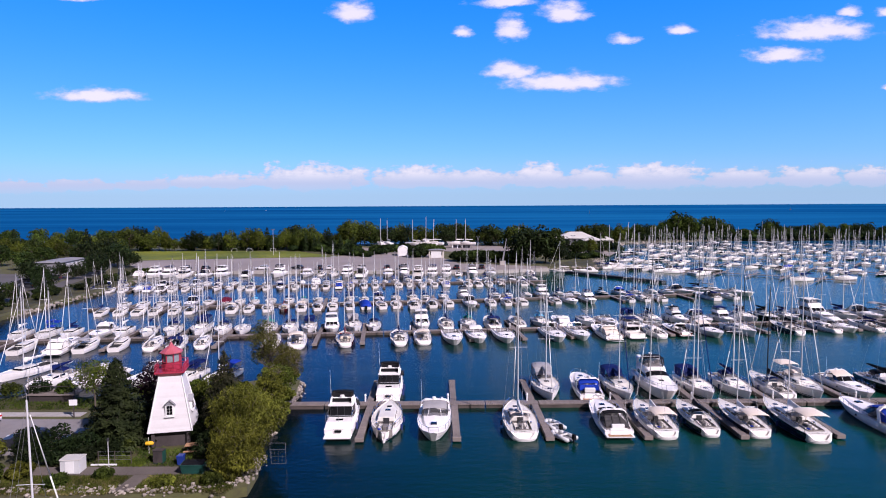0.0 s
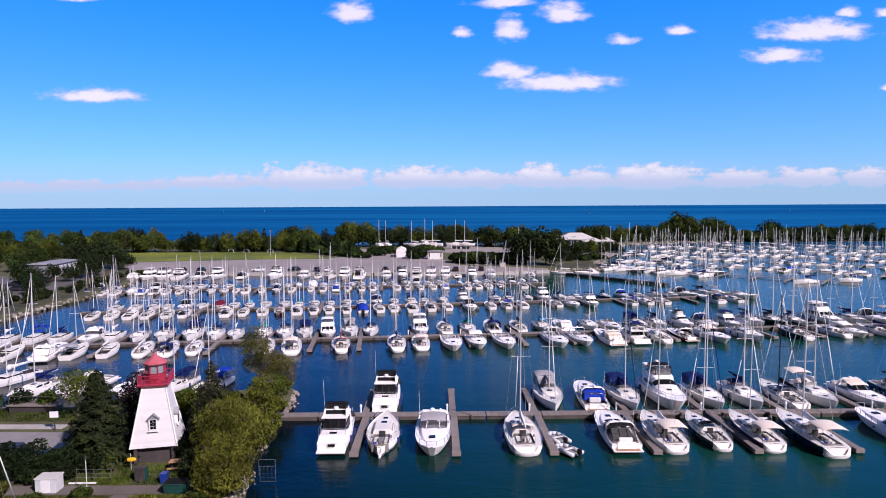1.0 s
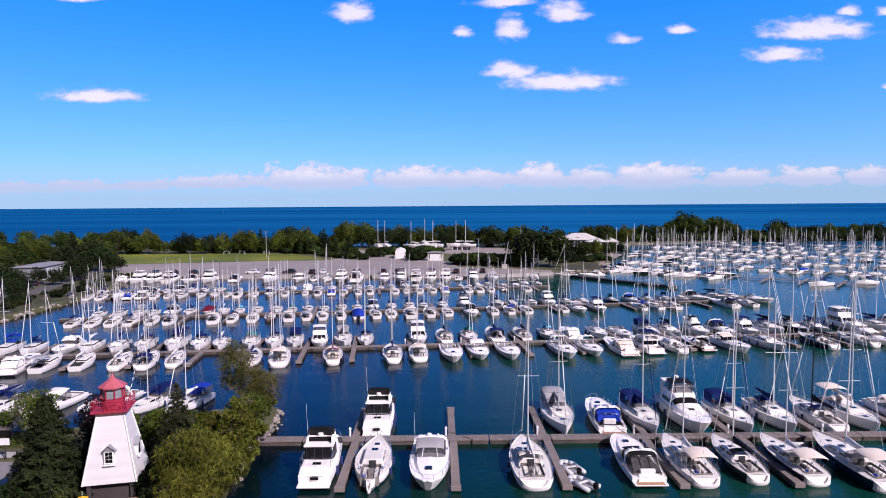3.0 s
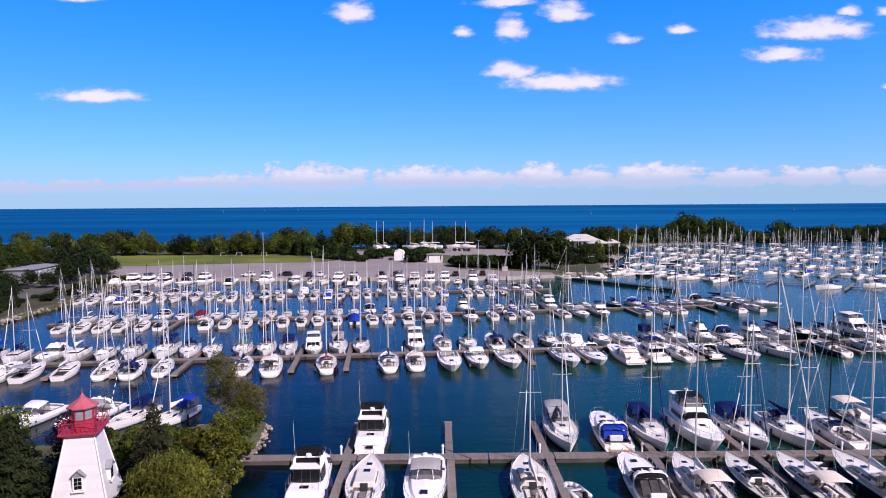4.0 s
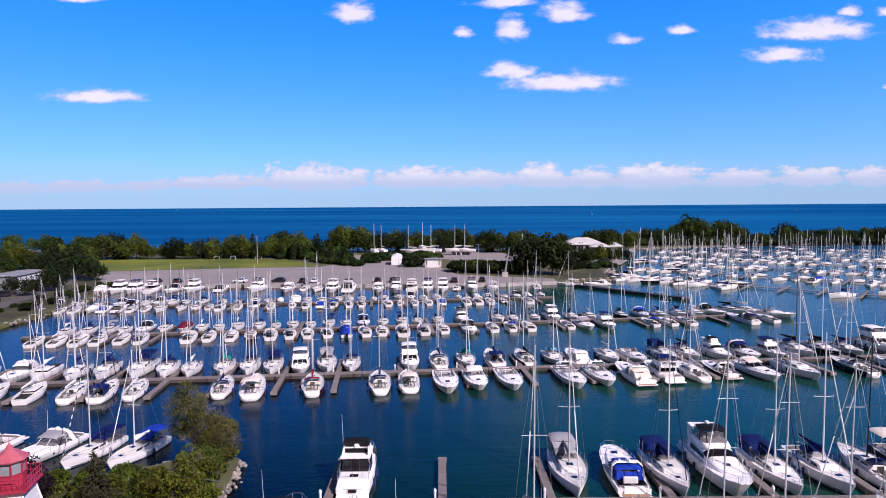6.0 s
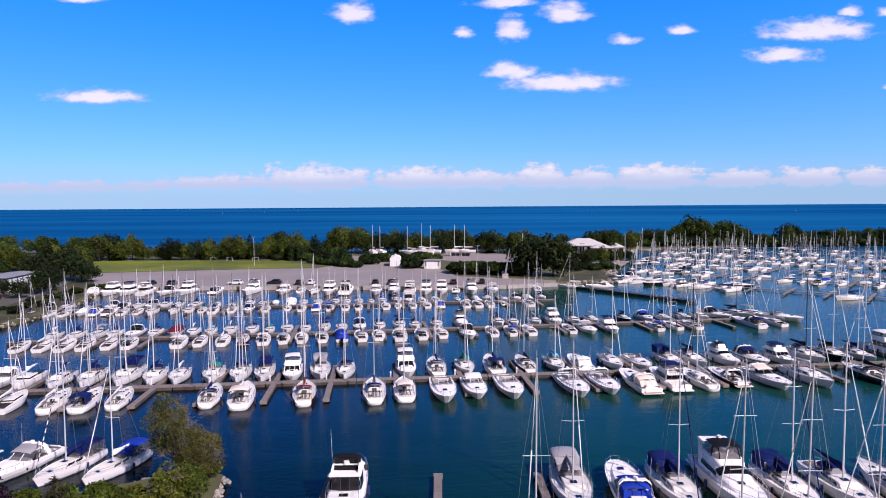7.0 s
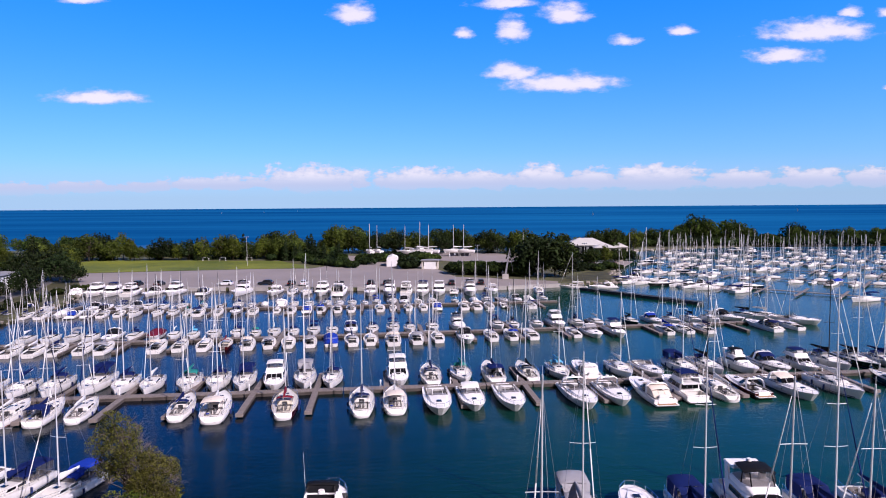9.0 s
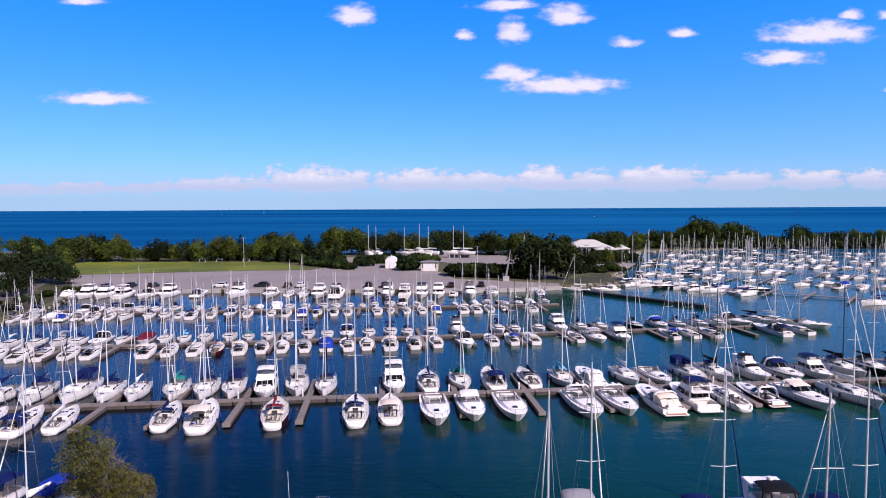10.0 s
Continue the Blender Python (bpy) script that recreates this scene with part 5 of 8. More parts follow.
    for x in (-0.16, 0.16):
        bm = B()
        box(bm, W * x - 0.25, W * x + 0.25, -0.13 * L, -0.09 * L, zb + 0.2, zb + 0.95, 0.08)
        part("helm_seat", bm, "white", br)
    bm = B()
    zz = zd + 0.5 * k
    box(bm, -0.28, 0.28, 0.215 * L, 0.255 * L, zz - 0.1, zz + 0.05, 0.01)
    part("hatch", bm, "glass", house)
    part("bow_rail", h.rail(0.6, 0.5, 0.985, 7, r=0.02), "steel", r)
    for kk, sign in ((0.25, 1), (0.5, 1), (0.4, -1)):
        x = sign * (h.half(kk) + 0.13)
        part("fender", tube(B(), (x, h.y(kk, 0), 0.25), (x, h.y(kk, 0), 0.95), 0.13, seg=7), "fender", r)
    return r


def covered(m, label, L=7.6, W=2.7, cover="white", hull="gelcoat"):
    """A small boat laid up under a full canvas cover."""
    r = root("covered_boat", m, label, "motor boat", "boats in the marina")
    h = motor_hull(r, L, W, hull, 0.85, 1.15, "")
    part("deck", h.deck(None), "gelcoat", r)
    bm = B()
    rings = []
    for s, hh in ((0.0, 0.35), (0.08, 0.62), (0.3, 0.85), (0.5, 1.0), (0.62, 0.75), (0.8, 0.3), (0.97, 0.05)):
        b, z = h.half(s) + 0.02, h.sheer(s)
        rings.append([(-b, h.y(s, z), z - 0.18), (-b, h.y(s, z), z + 0.04), (-b * 0.5, h.y(s, z), z + hh * 0.75), (0, h.y(s, z), z + hh), (b * 0.5, h.y(s, z), z + hh * 0.75), (b, h.y(s, z), z + 0.04), (b, h.y(s, z), z - 0.18)])
    loft(bm, rings, cap0=True, cap1=True)
    part("boat_cover", bm, cover, r, smooth=True)
    bm = B()
    y0 = h.y(0, 0.3)
    box(bm, -0.22, 0.22, y0 - 0.55, y0 - 0.05, 0.1, 0.95, 0.06)
    part("outboard_motor", bm, "black", r)
    return r


def dinghy(m, label):
    r = root("dinghy", m, label, "dinghy", "dinghies")
    bm = B()
    pts = [(-0.6, -1.3), (-0.62, 0.4), (-0.45, 1.0), (0, 1.35), (0.45, 1.0), (0.62, 0.4), (0.6, -1.3)]
    for (x0, y0), (x1, y1) in zip(pts, pts[1:]):
        tube(bm, (x0, y0, 0.32), (x1, y1, 0.32), 0.2, seg=8)
    part("tube", bm, "hypalon", r, smooth=True)
    bm = B()
    tbox(bm, -0.5, 0.5, -1.15, 0.9, 0.1, -0.55, 0.55, -1.15, 1.0, 0.2)
    part("floor", bm, "wallgrey", r)
    bm = B()
    box(bm, -0.5, 0.5, -0.25, 0.0, 0.4, 0.46, 0.01)
    part("thwart", bm, "deck", r)
    bm = B()
    box(bm, -0.16, 0.16, -1.65, -1.3, 0.35, 0.85, 0.05)
    box(bm, -0.06, 0.06, -1.5, -1.4, -0.2, 0.35)
    part("outboard_motor", bm, "black", r)
    return r


FLEET = {
    "sail_navy": (sailboat, "white sailboat with navy dodger and sail cover, moored at a dock", dict()),
    "sail_bare": (sailboat, "white sailboat with a white sail cover and open cockpit", dict(dodger="", cover="white", L=8.7)),
    "sail_blue": (sailboat, "white sailboat with royal blue bimini and sail cover", dict(bimini="blue", dodger="blue", cover="blue", L=9.4, boom_up=0.5)),
    "sail_striped": (sailboat, "white sailboat with navy bimini and a spirally striped furled jib", dict(bimini="navy", jib="striped")),
    "sail_azure": (sailboat, "white sailboat with a bright blue bimini and white boom", dict(bimini="blue", dodger="blue", cover="white", L=9.4, W=3.3, plan=WIDE_PLAN)),
    "sail_navy_bimini": (sailboat, "white sailboat with navy bimini and dodger", dict(bimini="navy", L=9.8, W=3.35, plan=WIDE_PLAN, jib="navy")),
    "sail_tan": (sailboat, "white sailboat with cream bimini and furled white sail", dict(mast=1.58, bimini="tan", dodger="tan", cover="white", L=9.8, W=3.4, plan=WIDE_PLAN)),
    "sail_navyhull": (sailboat, "navy-hulled sailboat with a cream bimini", dict(mast=1.48, hull="navy_hull", bimini="tan", dodger="tan", cover="white", L=11.2, W=3.6, plan=WIDE_PLAN)),
    "sail_blackmast": (sailboat, "white sailboat with a black mast and dark boom cover", dict(spar="blackspar", cover="black", dodger="navy", L=9.2)),
    "sail_grey": (sailboat, "white sailboat with grey canvas enclosure", dict(bimini="grey", dodger="grey", cover="grey", L=9.2, W=3.2)),
    "sail_red": (sailboat, "dark red sailboat with cream deck and red sail cover", dict(hull="red_hull", deck="cream", boot="redboot", dodger="red", cover="red", L=8.6)),
    "sail_redtail": (sailboat, "white sailboat with a red boot stripe and open cockpit", dict(dodger="", cover="white", boot="redboot", L=9.2, W=3.1)),
    "sail_teal": (sailboat, "small white sailboat with teal canvas", dict(dodger="teal", cover="teal", L=7.9, W=2.85)),
    "sail_sky": (sailboat, "small white sailboat with a light blue cover", dict(dodger="sky", cover="sky", L=7.9, W=2.85)),
    "sail_dark": (sailboat, "dark-hulled sailboat with black canvas", dict(mast=1.62, hull="black_hull", dodger="black", cover="black", L=9.2)),
    "sail_small": (sailboat, "small white sailboat with a bare deck", dict(dodger="", cover="navy", L=7.2, W=2.6, wheel=False)),
    "sail_ashore": (sailboat, "white sailboat laid up ashore", dict(dodger="", cover="white", jib="", L=9.6)),
    "express_grey": (express, "white sport cruiser with grey canvas over the windshield", dict(L=9.3, W=3.5)),
    "express_black": (express, "white sport cruiser with a black canvas top", dict(canvas="black", aft="black", curtain="vinyl", L=9.6, W=3.4)),
    "express_blue": (express, "white sport cruiser with a royal blue canvas", dict(canvas="blue", aft="blue", L=9.4, W=3.3)),
    "express_white": (express, "white cruiser under a full white canvas", dict(canvas="white", aft="white", L=10.0)),
    "express_navy": (express, "white cruiser with navy canvas and stripe", dict(canvas="navy", aft="navy", stripe="boot", L=9.0, W=3.2)),
    "express_clear": (express, "white sport cruiser with a wrapped clear windshield", dict(top=False, arch=False, L=9.4, W=3.4)),
    "express_arch": (express, "white sport cruiser with a radar arch and open cockpit", dict(top=False, L=9.4, W=3.3)),
    "express_hard": (express, "white sport cruiser with a white canvas top", dict(canvas="white", L=9.0, W=3.3, arch=False)),
    "express_cream": (express, "white cruiser under full cream canvas", dict(canvas="tan", aft="tan", L=10.2, W=3.5)),
    "express_tan": (express, "white sport cruiser with a tan canvas windshield cover", dict(canvas="tan", L=11.0, W=3.6)),
    "express_redhull": (express, "sport cruiser with a dark red hull", dict(hull="red_hull", canvas="black", L=8.6, W=3.0, top=False)),
    "express_open": (express, "open white runabout with a low windshield", dict(top=False, arch=False, L=7.2, W=2.6)),
    "fly_black": (sedan, "white sedan cruiser with a black canvas bridge top", dict(L=10.6, W=3.7)),
    "fly_navy": (flybridge, "white flybridge cruiser with a navy bimini", dict(canvas="navy", L=10.0, W=3.6)),
    "fly_white": (flybridge, "white flybridge cruiser with a white bimini", dict(canvas="white", L=9.8, W=3.5)),
    "aft_black": (flybridge, "white aft-cabin motor yacht with a black bimini", dict(aft_cabin=True, L=8.8, W=3.05)),
    "cover_white": (covered, "small boat under a white canvas cover", dict()),
    "cover_blue": (covered, "small boat under a blue canvas cover", dict(cover="blue")),
    "cover_red": (covered, "small boat under a burgundy canvas cover", dict(cover="burgundy")),
    "dinghy": (dinghy, "small grey inflatable dinghy tied to a dock", dict()),
}
# plainer ones for the rows farther off
for kind in list(FLEET):
    make, label, how = FLEET[kind]
    if make is sailboat:
        FLEET["mid_" + kind] = (make, label, dict(how, fine=False, wheel=False))
        FLEET["far_" + kind] = (make, label, dict(how, fine=False, wheel=False, lite=True, mast=1.25 if "ashore" in kind else 1.85, dodger=how.get("dodger", "navy") if "navy" in kind else ""))
    elif make in (express, flybridge, sedan):
        FLEET["far_" + kind] = (make, label, dict(how, lite=True))
LENGTH = {"sail": 8.9, "express": 10.2, "fly": 11.4, "aft": 11.4, "cover": 7.6, "dinghy": 2.9}
built = {}


def boat(kind, x, y, turn, size=1.0, group=""):
    """Moors a boat of the fleet; turn 0 points its bow along +y."""
    m = pose(x, y, 0, 0, 0, turn)
    if kind not in built:
        make, label, how = FLEET[kind]
        ob = make(m @ Matrix.Scale(size, 4), label, **how)
        built[kind] = (ob, size)
    else:
        first, was = built[kind]
        ob = copy_thing(first, m @ Matrix.Scale(size / was, 4))
    if group:
        ob["group"] = group
    return ob


def boat_length(kind):
    how = FLEET[kind][2]
    word = kind.replace("mid_", "").replace("far_", "").split("_")[0]
    return how.get("L", LENGTH[word])


def moor(y_at, slope, side, rows, group, width=1.25, gap=0.6, square=False):
    """Boats along one side of a dock. Rows: (x along the plan, kind, bow towards the dock or away, size)."""
    ang = math.degrees(math.atan(slope))
    for x, kind, bow_in, size in rows:
        half = boat_length(kind) * size / 2
        off = side * (width / 2 + gap + half)
        px = x - (off * math.sin(radians(ang)) if square else 0)
        py = y_at + slope * x + off * math.cos(radians(ang))
        turn = ang + (0 if (side < 0) == bow_in else 180) - (22 if square else 0)
        stray = 11.0 if square else 1.5
        turn += 4 if not square and x < -14 else 0
        boat(kind, px + rng.uniform(-0.12, 0.12) * stray, py, turn + rng.uniform(-stray, stray), size, group)


rng = random.Random(12)
IN, OUT = True, False
moor(72.2, 0.016, -1, [
    (-10.5, "aft_black", IN, 0.97), (-1.2, "express_grey", OUT, 1.0),
    (16.9, "express_black", IN, 0.92), (21.2, "sail_tan", IN, 0.92), (25.6, "sail_dark", IN, 0.92), (30.2, "sail_navyhull", IN, 0.80),
    (35.3, "sail_navyhull", IN, 0.92), (44.4, "express_blue", IN, 1.05), (50.2, "sail_navy", IN, 1.0),
], "boats at the lighthouse dock")
moor(72.2, 0.016, 1, [
    (-6.6, "aft_black", OUT, 1.0), (12.05, "sail_grey", IN, 1.03), (16.6, "express_blue", OUT, 0.94), (20.9, "sail_navy_bimini", IN, 0.92),
    (25.4, "fly_black", IN, 0.97), (30.0, "sail_navy_bimini", IN, 0.92), (34.7, "sail_navy", IN, 1.05), (39.2, "sail_blackmast", OUT, 0.98),
    (42.8, "sail_tan", IN, 0.98), (48.2, "express_tan", IN, 0.82), (53.4, "sail_dark", IN, 1.0),
], "boats at the lighthouse dock")
sailboat(pose(-6.0, 66.3, 0, 0, 0, 1), "white double-ended cruising hull with no mast", L=9.4, W=3.2, plan=POINT_PLAN, rig=False, dodger="", wheel=False)
sailboat(pose(7.45, 66.5, 0, 0, 0, 1), "white sailboat with a broad open cockpit and steering wheel", mast=1.61, L=9.0, W=3.4, dodger="tan", cover="white", deck="deck", plan=WIDE_PLAN)
boat("dinghy", 10.9, 65.6, 20)
boat("dinghy", 11.3, 62.6, 35)
boat("dinghy", 32.4, 70.2, 80)

moor(112.9, 0.109, -1, [
    (-66.5, "mid_sail_bare", IN, 0.95), (-60.5, "far_express_white", IN, 0.9), (-57.0, "mid_sail_grey", IN, 0.9), (-52.4, "mid_sail_bare", IN, 0.88), (-47.2, "sail_redtail", IN, 0.86), (-43.2, "sail_navy_bimini", IN, 0.82), (-39.6, "sail_bare", IN, 0.84),
    (-28.4, "sail_navy", IN, 0.88), (-24.4, "sail_tan", IN, 0.92), (-17.0, "sail_red", IN, 0.98), (-7.9, "sail_navy", IN, 0.98), (-4.2, "sail_tan", IN, 0.85),
    (0.9, "express_clear", OUT, 0.98), (4.9, "express_hard", OUT, 0.92), (9.6, "express_clear", OUT, 0.94), (18.0, "express_arch", OUT, 0.98), (22.4, "express_arch", OUT, 0.9),
    (27.0, "express_cream", IN, 0.9), (31.4, "fly_navy", IN, 0.84), (35.6, "sail_bare", IN, 0.95), (39.8, "express_redhull", IN, 0.88), (44.8, "express_tan", OUT, 0.84), (51.0, "sail_bare", OUT, 1.08),
    (59.6, "sail_dark", IN, 0.95), (66.6, "sail_bare", IN, 0.92), (70.0, "express_white", OUT, 0.8), (74.6, "sail_navy", IN, 0.9), (83.0, "mid_sail_bare", IN, 0.95), (88.0, "far_express_navy", IN, 0.9),
], "boats at the second dock")
moor(112.9, 0.109, 1, [
    (-74, "mid_sail_bare", IN, 0.9), (-69.5, "mid_sail_blue", IN, 0.9), (-65.5, "mid_sail_navy", IN, 0.9), (-60.5, "far_express_white", IN, 0.85), (-56.8, "mid_sail_bare", IN, 0.95), (-52.5, "sail_small", IN, 1.1),
    (-48.6, "sail_navy", IN, 1.0), (-44.2, "sail_navy_bimini", IN, 1.0), (-40.0, "sail_navy", IN, 0.95), (-36.5, "sail_bare", IN, 0.9), (-32.0, "sail_teal", IN, 1.05), (-28.4, "sail_navy", IN, 0.95),
    (-24.9, "sail_navy_bimini", IN, 0.85), (-21.0, "fly_white", IN, 0.8), (-17.0, "sail_grey", IN, 0.95), (-13.4, "sail_navy", IN, 0.88), (-4.8, "fly_white", IN, 0.86),
    (-0.4, "sail_navy", OUT, 0.95), (3.7, "sail_teal", IN, 1.0), (8.0, "sail_navy_bimini", OUT, 0.9), (12.8, "sail_dark", OUT, 0.9), (17.2, "sail_sky", IN, 1.0), (21.2, "express_white", OUT, 0.78),
    (26.0, "sail_bare", IN, 0.95), (30.2, "express_open", IN, 1.05), (35.0, "sail_navy_bimini", IN, 0.88), (38.6, "sail_blackmast", IN, 0.95), (43.4, "fly_black", IN, 0.72), (48.2, "express_navy", IN, 0.9),
    (52.4, "fly_navy", IN, 0.72), (57.0, "sail_blackmast", IN, 1.0), (61.5, "sail_dark", IN, 0.95), (65.6, "sail_navy", IN, 0.9), (71.6, "fly_white", IN, 1.0), (77.4, "mid_sail_navy", IN, 0.95), (82.0, "far_express_black", IN, 0.9), (87.0, "mid_sail_grey", IN, 0.95),
], "boats at the second dock")


def crowd(y_at, slope, side, x0, x1, pitch, kinds, weights, group, skip=0.06, turned=0.8, smallest=0.82, biggest=1.0, square=False):
    """A full row of slips, two boats between each pair of fingers."""
    rows = []
    x = x0
    while x < x1:
        kind = rng.choices(kinds, weights)[0]
        if rng.random() > skip:
            rows.append((x + rng.uniform(-0.3, 0.3), kind, rng.random() < turned, rng.uniform(smallest, biggest)))
        x += pitch
    moor(y_at, slope, side, rows, group, square=square)


MIX = (["mid_sail_navy", "mid_sail_bare", "mid_sail_small", "mid_sail_blue", "mid_sail_navy_bimini", "mid_sail_grey", "mid_sail_tan", "mid_sail_teal", "mid_sail_sky",
        "mid_sail_blackmast", "mid_sail_red", "mid_sail_dark", "far_express_white", "far_express_navy", "far_express_black", "far_express_blue", "cover_white", "cover_blue", "cover_red", "express_open"],
       [20, 9, 5, 4, 13, 6, 2, 2, 2, 6, 1, 3, 1, 4, 5, 2, 1, 1, 1, 1])
S, F = "mid_sail_", "far_"
moor(147.6, 0.14, -1, [(x, kind, not kind.startswith("far"), size * 0.87) for x, kind, size in [
    (-72, S + "navy", 0.9), (-68.4, S + "bare", 0.95), (-64.8, S + "bare", 1.0), (-61.3, S + "navy", 0.95), (-57.6, S + "bare", 0.92), (-54.4, S + "grey", 0.9), (-45.9, S + "tan", 0.9), (-42.8, S + "navy", 0.9), (-38.7, S + "bare", 0.95), (-35.4, S + "red", 0.85),
    (-31.7, S + "tan", 0.88), (-28.4, S + "grey", 0.88), (-25.1, S + "bare", 0.92), (-21.7, S + "grey", 0.88), (-18.1, "cover_blue", 1.05), (-14.8, S + "navy", 0.95), (-11.4, S + "bare", 0.92), (-7.7, S + "tan", 0.95),
    (-3.7, S + "grey", 0.95), (-0.1, S + "bare", 0.9), (4.9, F + "express_black", 0.95), (9.4, S + "navy", 0.92), (13.0, S + "blue", 0.85), (16.7, S + "bare", 0.95), (24.5, S + "navy", 0.85), (28.0, F + "express_grey", 0.9),
    (32.0, F + "fly_navy", 0.85), (41.2, S + "blue", 0.85), (45.2, S + "bare", 0.88), (49.0, S + "navy", 0.88), (61.6, S + "navy_bimini", 0.9), (66.4, S + "bare", 0.9)]], "boats at the third dock")
moor(147.6, 0.14, 1, [(x, kind, True, size * 0.87) for x, kind, size in [
    (-72.4, S + "bare", 0.9), (-68.4, S + "navy", 0.9), (-64.6, S + "grey", 0.9), (-61.6, S + "navy", 0.88), (-58.2, F + "express_black", 0.9), (-54.3, S + "navy", 0.9), (-50.8, "cover_red", 1.05), (-47.3, S + "bare", 0.88),
    (-44.3, S + "sky", 0.9), (-40.7, S + "bare", 0.95), (-36.6, S + "navy", 0.92), (-33.4, S + "teal", 0.85), (-30.0, S + "bare", 0.9), (-26.4, S + "navy", 0.8), (-22.9, S + "navy_bimini", 0.85), (-19.5, S + "bare", 0.85),
    (-16.2, F + "express_navy", 0.95), (-12.2, S + "navy", 0.9), (-8.6, S + "navy_bimini", 0.88), (-5.2, S + "navy", 0.85), (-1.1, S + "navy", 0.92), (3.7, F + "fly_black", 0.82), (11.3, S + "navy_bimini", 0.88), (14.4, S + "blackmast", 0.85),
    (19.0, S + "bare", 0.9), (22.9, F + "fly_white", 0.88), (27.0, S + "navy", 0.9), (30.8, S + "bare", 0.9), (37.7, S + "dark", 0.85), (42.4, F + "express_blue", 0.9), (46.4, S + "navy", 0.85), (50.6, S + "blackmast", 0.88), (54.4, S + "bare", 0.9)]], "boats at the third dock")


def slips(y_at, slope, side, places, group, smallest, biggest):
    """Boats of mixed kinds at given places along a dock."""
    moor(y_at, slope, side, [(x, rng.choices(*MIX)[0], rng.random() < 0.85, rng.uniform(smallest, biggest)) for x in places], group)


slips(180.6, 0.11, -1, [-92.5, -88.5, -85.2, -81.9, -78.9, -75.5, -72.8, -69.5, -66.4, -61.8, -58.6, -55.4, -52.8, -48.7, -45.2, -41.3, -36.3, -33.0, -29.5, -26.5, -22.9, -20.0, -13.6, -10.6, -7.4, -4.0, -0.7, 5.1, 8.1, 11.2, 14.5, 20.5],
      "boats at the inner dock", 0.66, 0.78)
slips(180.6, 0.11, 1, [-94, -90.2, -84.9, -79.7, -76.9, -73.9, -70.6, -67.6, -64.4, -60.1, -55.1, -51.3, -47.6, -44.3, -41.1, -37.8, -34.7, -31.1, -26.9, -24.0, -21.2, -18.2, -15.2, -11.8, -8.8, -5.6, -2.2, 3.5, 8.2, 11.2, 15.5, 18.3, 21.3, 25.2],
      "boats at the inner dock", 0.64, 0.76)
# cruisers moored stern-to along the seawall
for i, (x, kind) in enumerate([(-96.6, "express_white"), (-92.8, "fly_white"), (-88.2, "fly_navy"), (-83.0, "fly_white"), (-77.4, "express_black"), (-72.0, "fly_white"), (-63.9, "express_navy"), (-53.8, "fly_black"), (-44.9, "express_white"),
                               (-40.2, "sail_small"), (-36.2, "sail_bare"), (-31.9, "fly_white"), (-27.0, "fly_black"), (-19.0, "express_white"), (-13.9, "fly_black"), (-9.4, "fly_white"),
                               (-5.1, "fly_navy"), (-0.7, "fly_white"), (3.3, "express_open"), (7.5, "fly_black"), (13.5, "express_grey"), (26.0, "sail_bare")]):
    size = 0.92
    kind = kind if kind.startswith(("sail", "express_open")) else "far_" + kind
    boat(kind, x, 206 - 1.0 - boat_length(kind) * size / 2 + (1.2 if -75 < x < -40 else 0) + (2 if x > 12 else 0), 180 + rng.uniform(-3, 3) if i % 3 else rng.uniform(-3, 3), size, "boats along the seawall")
# boats behind the lighthouse
for x, y, kind, turn, size in [(-29.2, 83.1, "sail_azure", 167, 0.81), (-33.6, 83.2, "sail_striped", 168, 0.86), (-38.4, 83.4, "express_grey", 170, 0.9), (-44.6, 82.6, "express_hard", 172, 0.95),
                               (-50.0, 81.6, "sail_navy", 172, 0.98), (-56.5, 86.0, "mid_sail_bare", 165, 0.95)]:
    boat(kind, x, y, turn, size, "boats behind the lighthouse")
boat("sail_bare", -24.2, 38.4, 4, 0.95)
boat("sail_bare", 36.6, 208.8, 80, 0.85)
boat("far_express_white", 45.0, 209.0, 100, 0.75)
# bigger boats off the end of the third dock
for x, y, kind, turn, size in [(58.2, 161.2, "express_black", 205, 0.85), (61.4, 152.4, "far_express_black", 14, 0.82), (63.2, 162.6, "mid_sail_blackmast", 210, 0.85), (67.0, 163.0, "mid_sail_bare", 215, 0.85),
                               (69.8, 157.6, "express_clear", 222, 0.98)]:
    boat(kind, x, y, turn, size, "boats at the third dock")

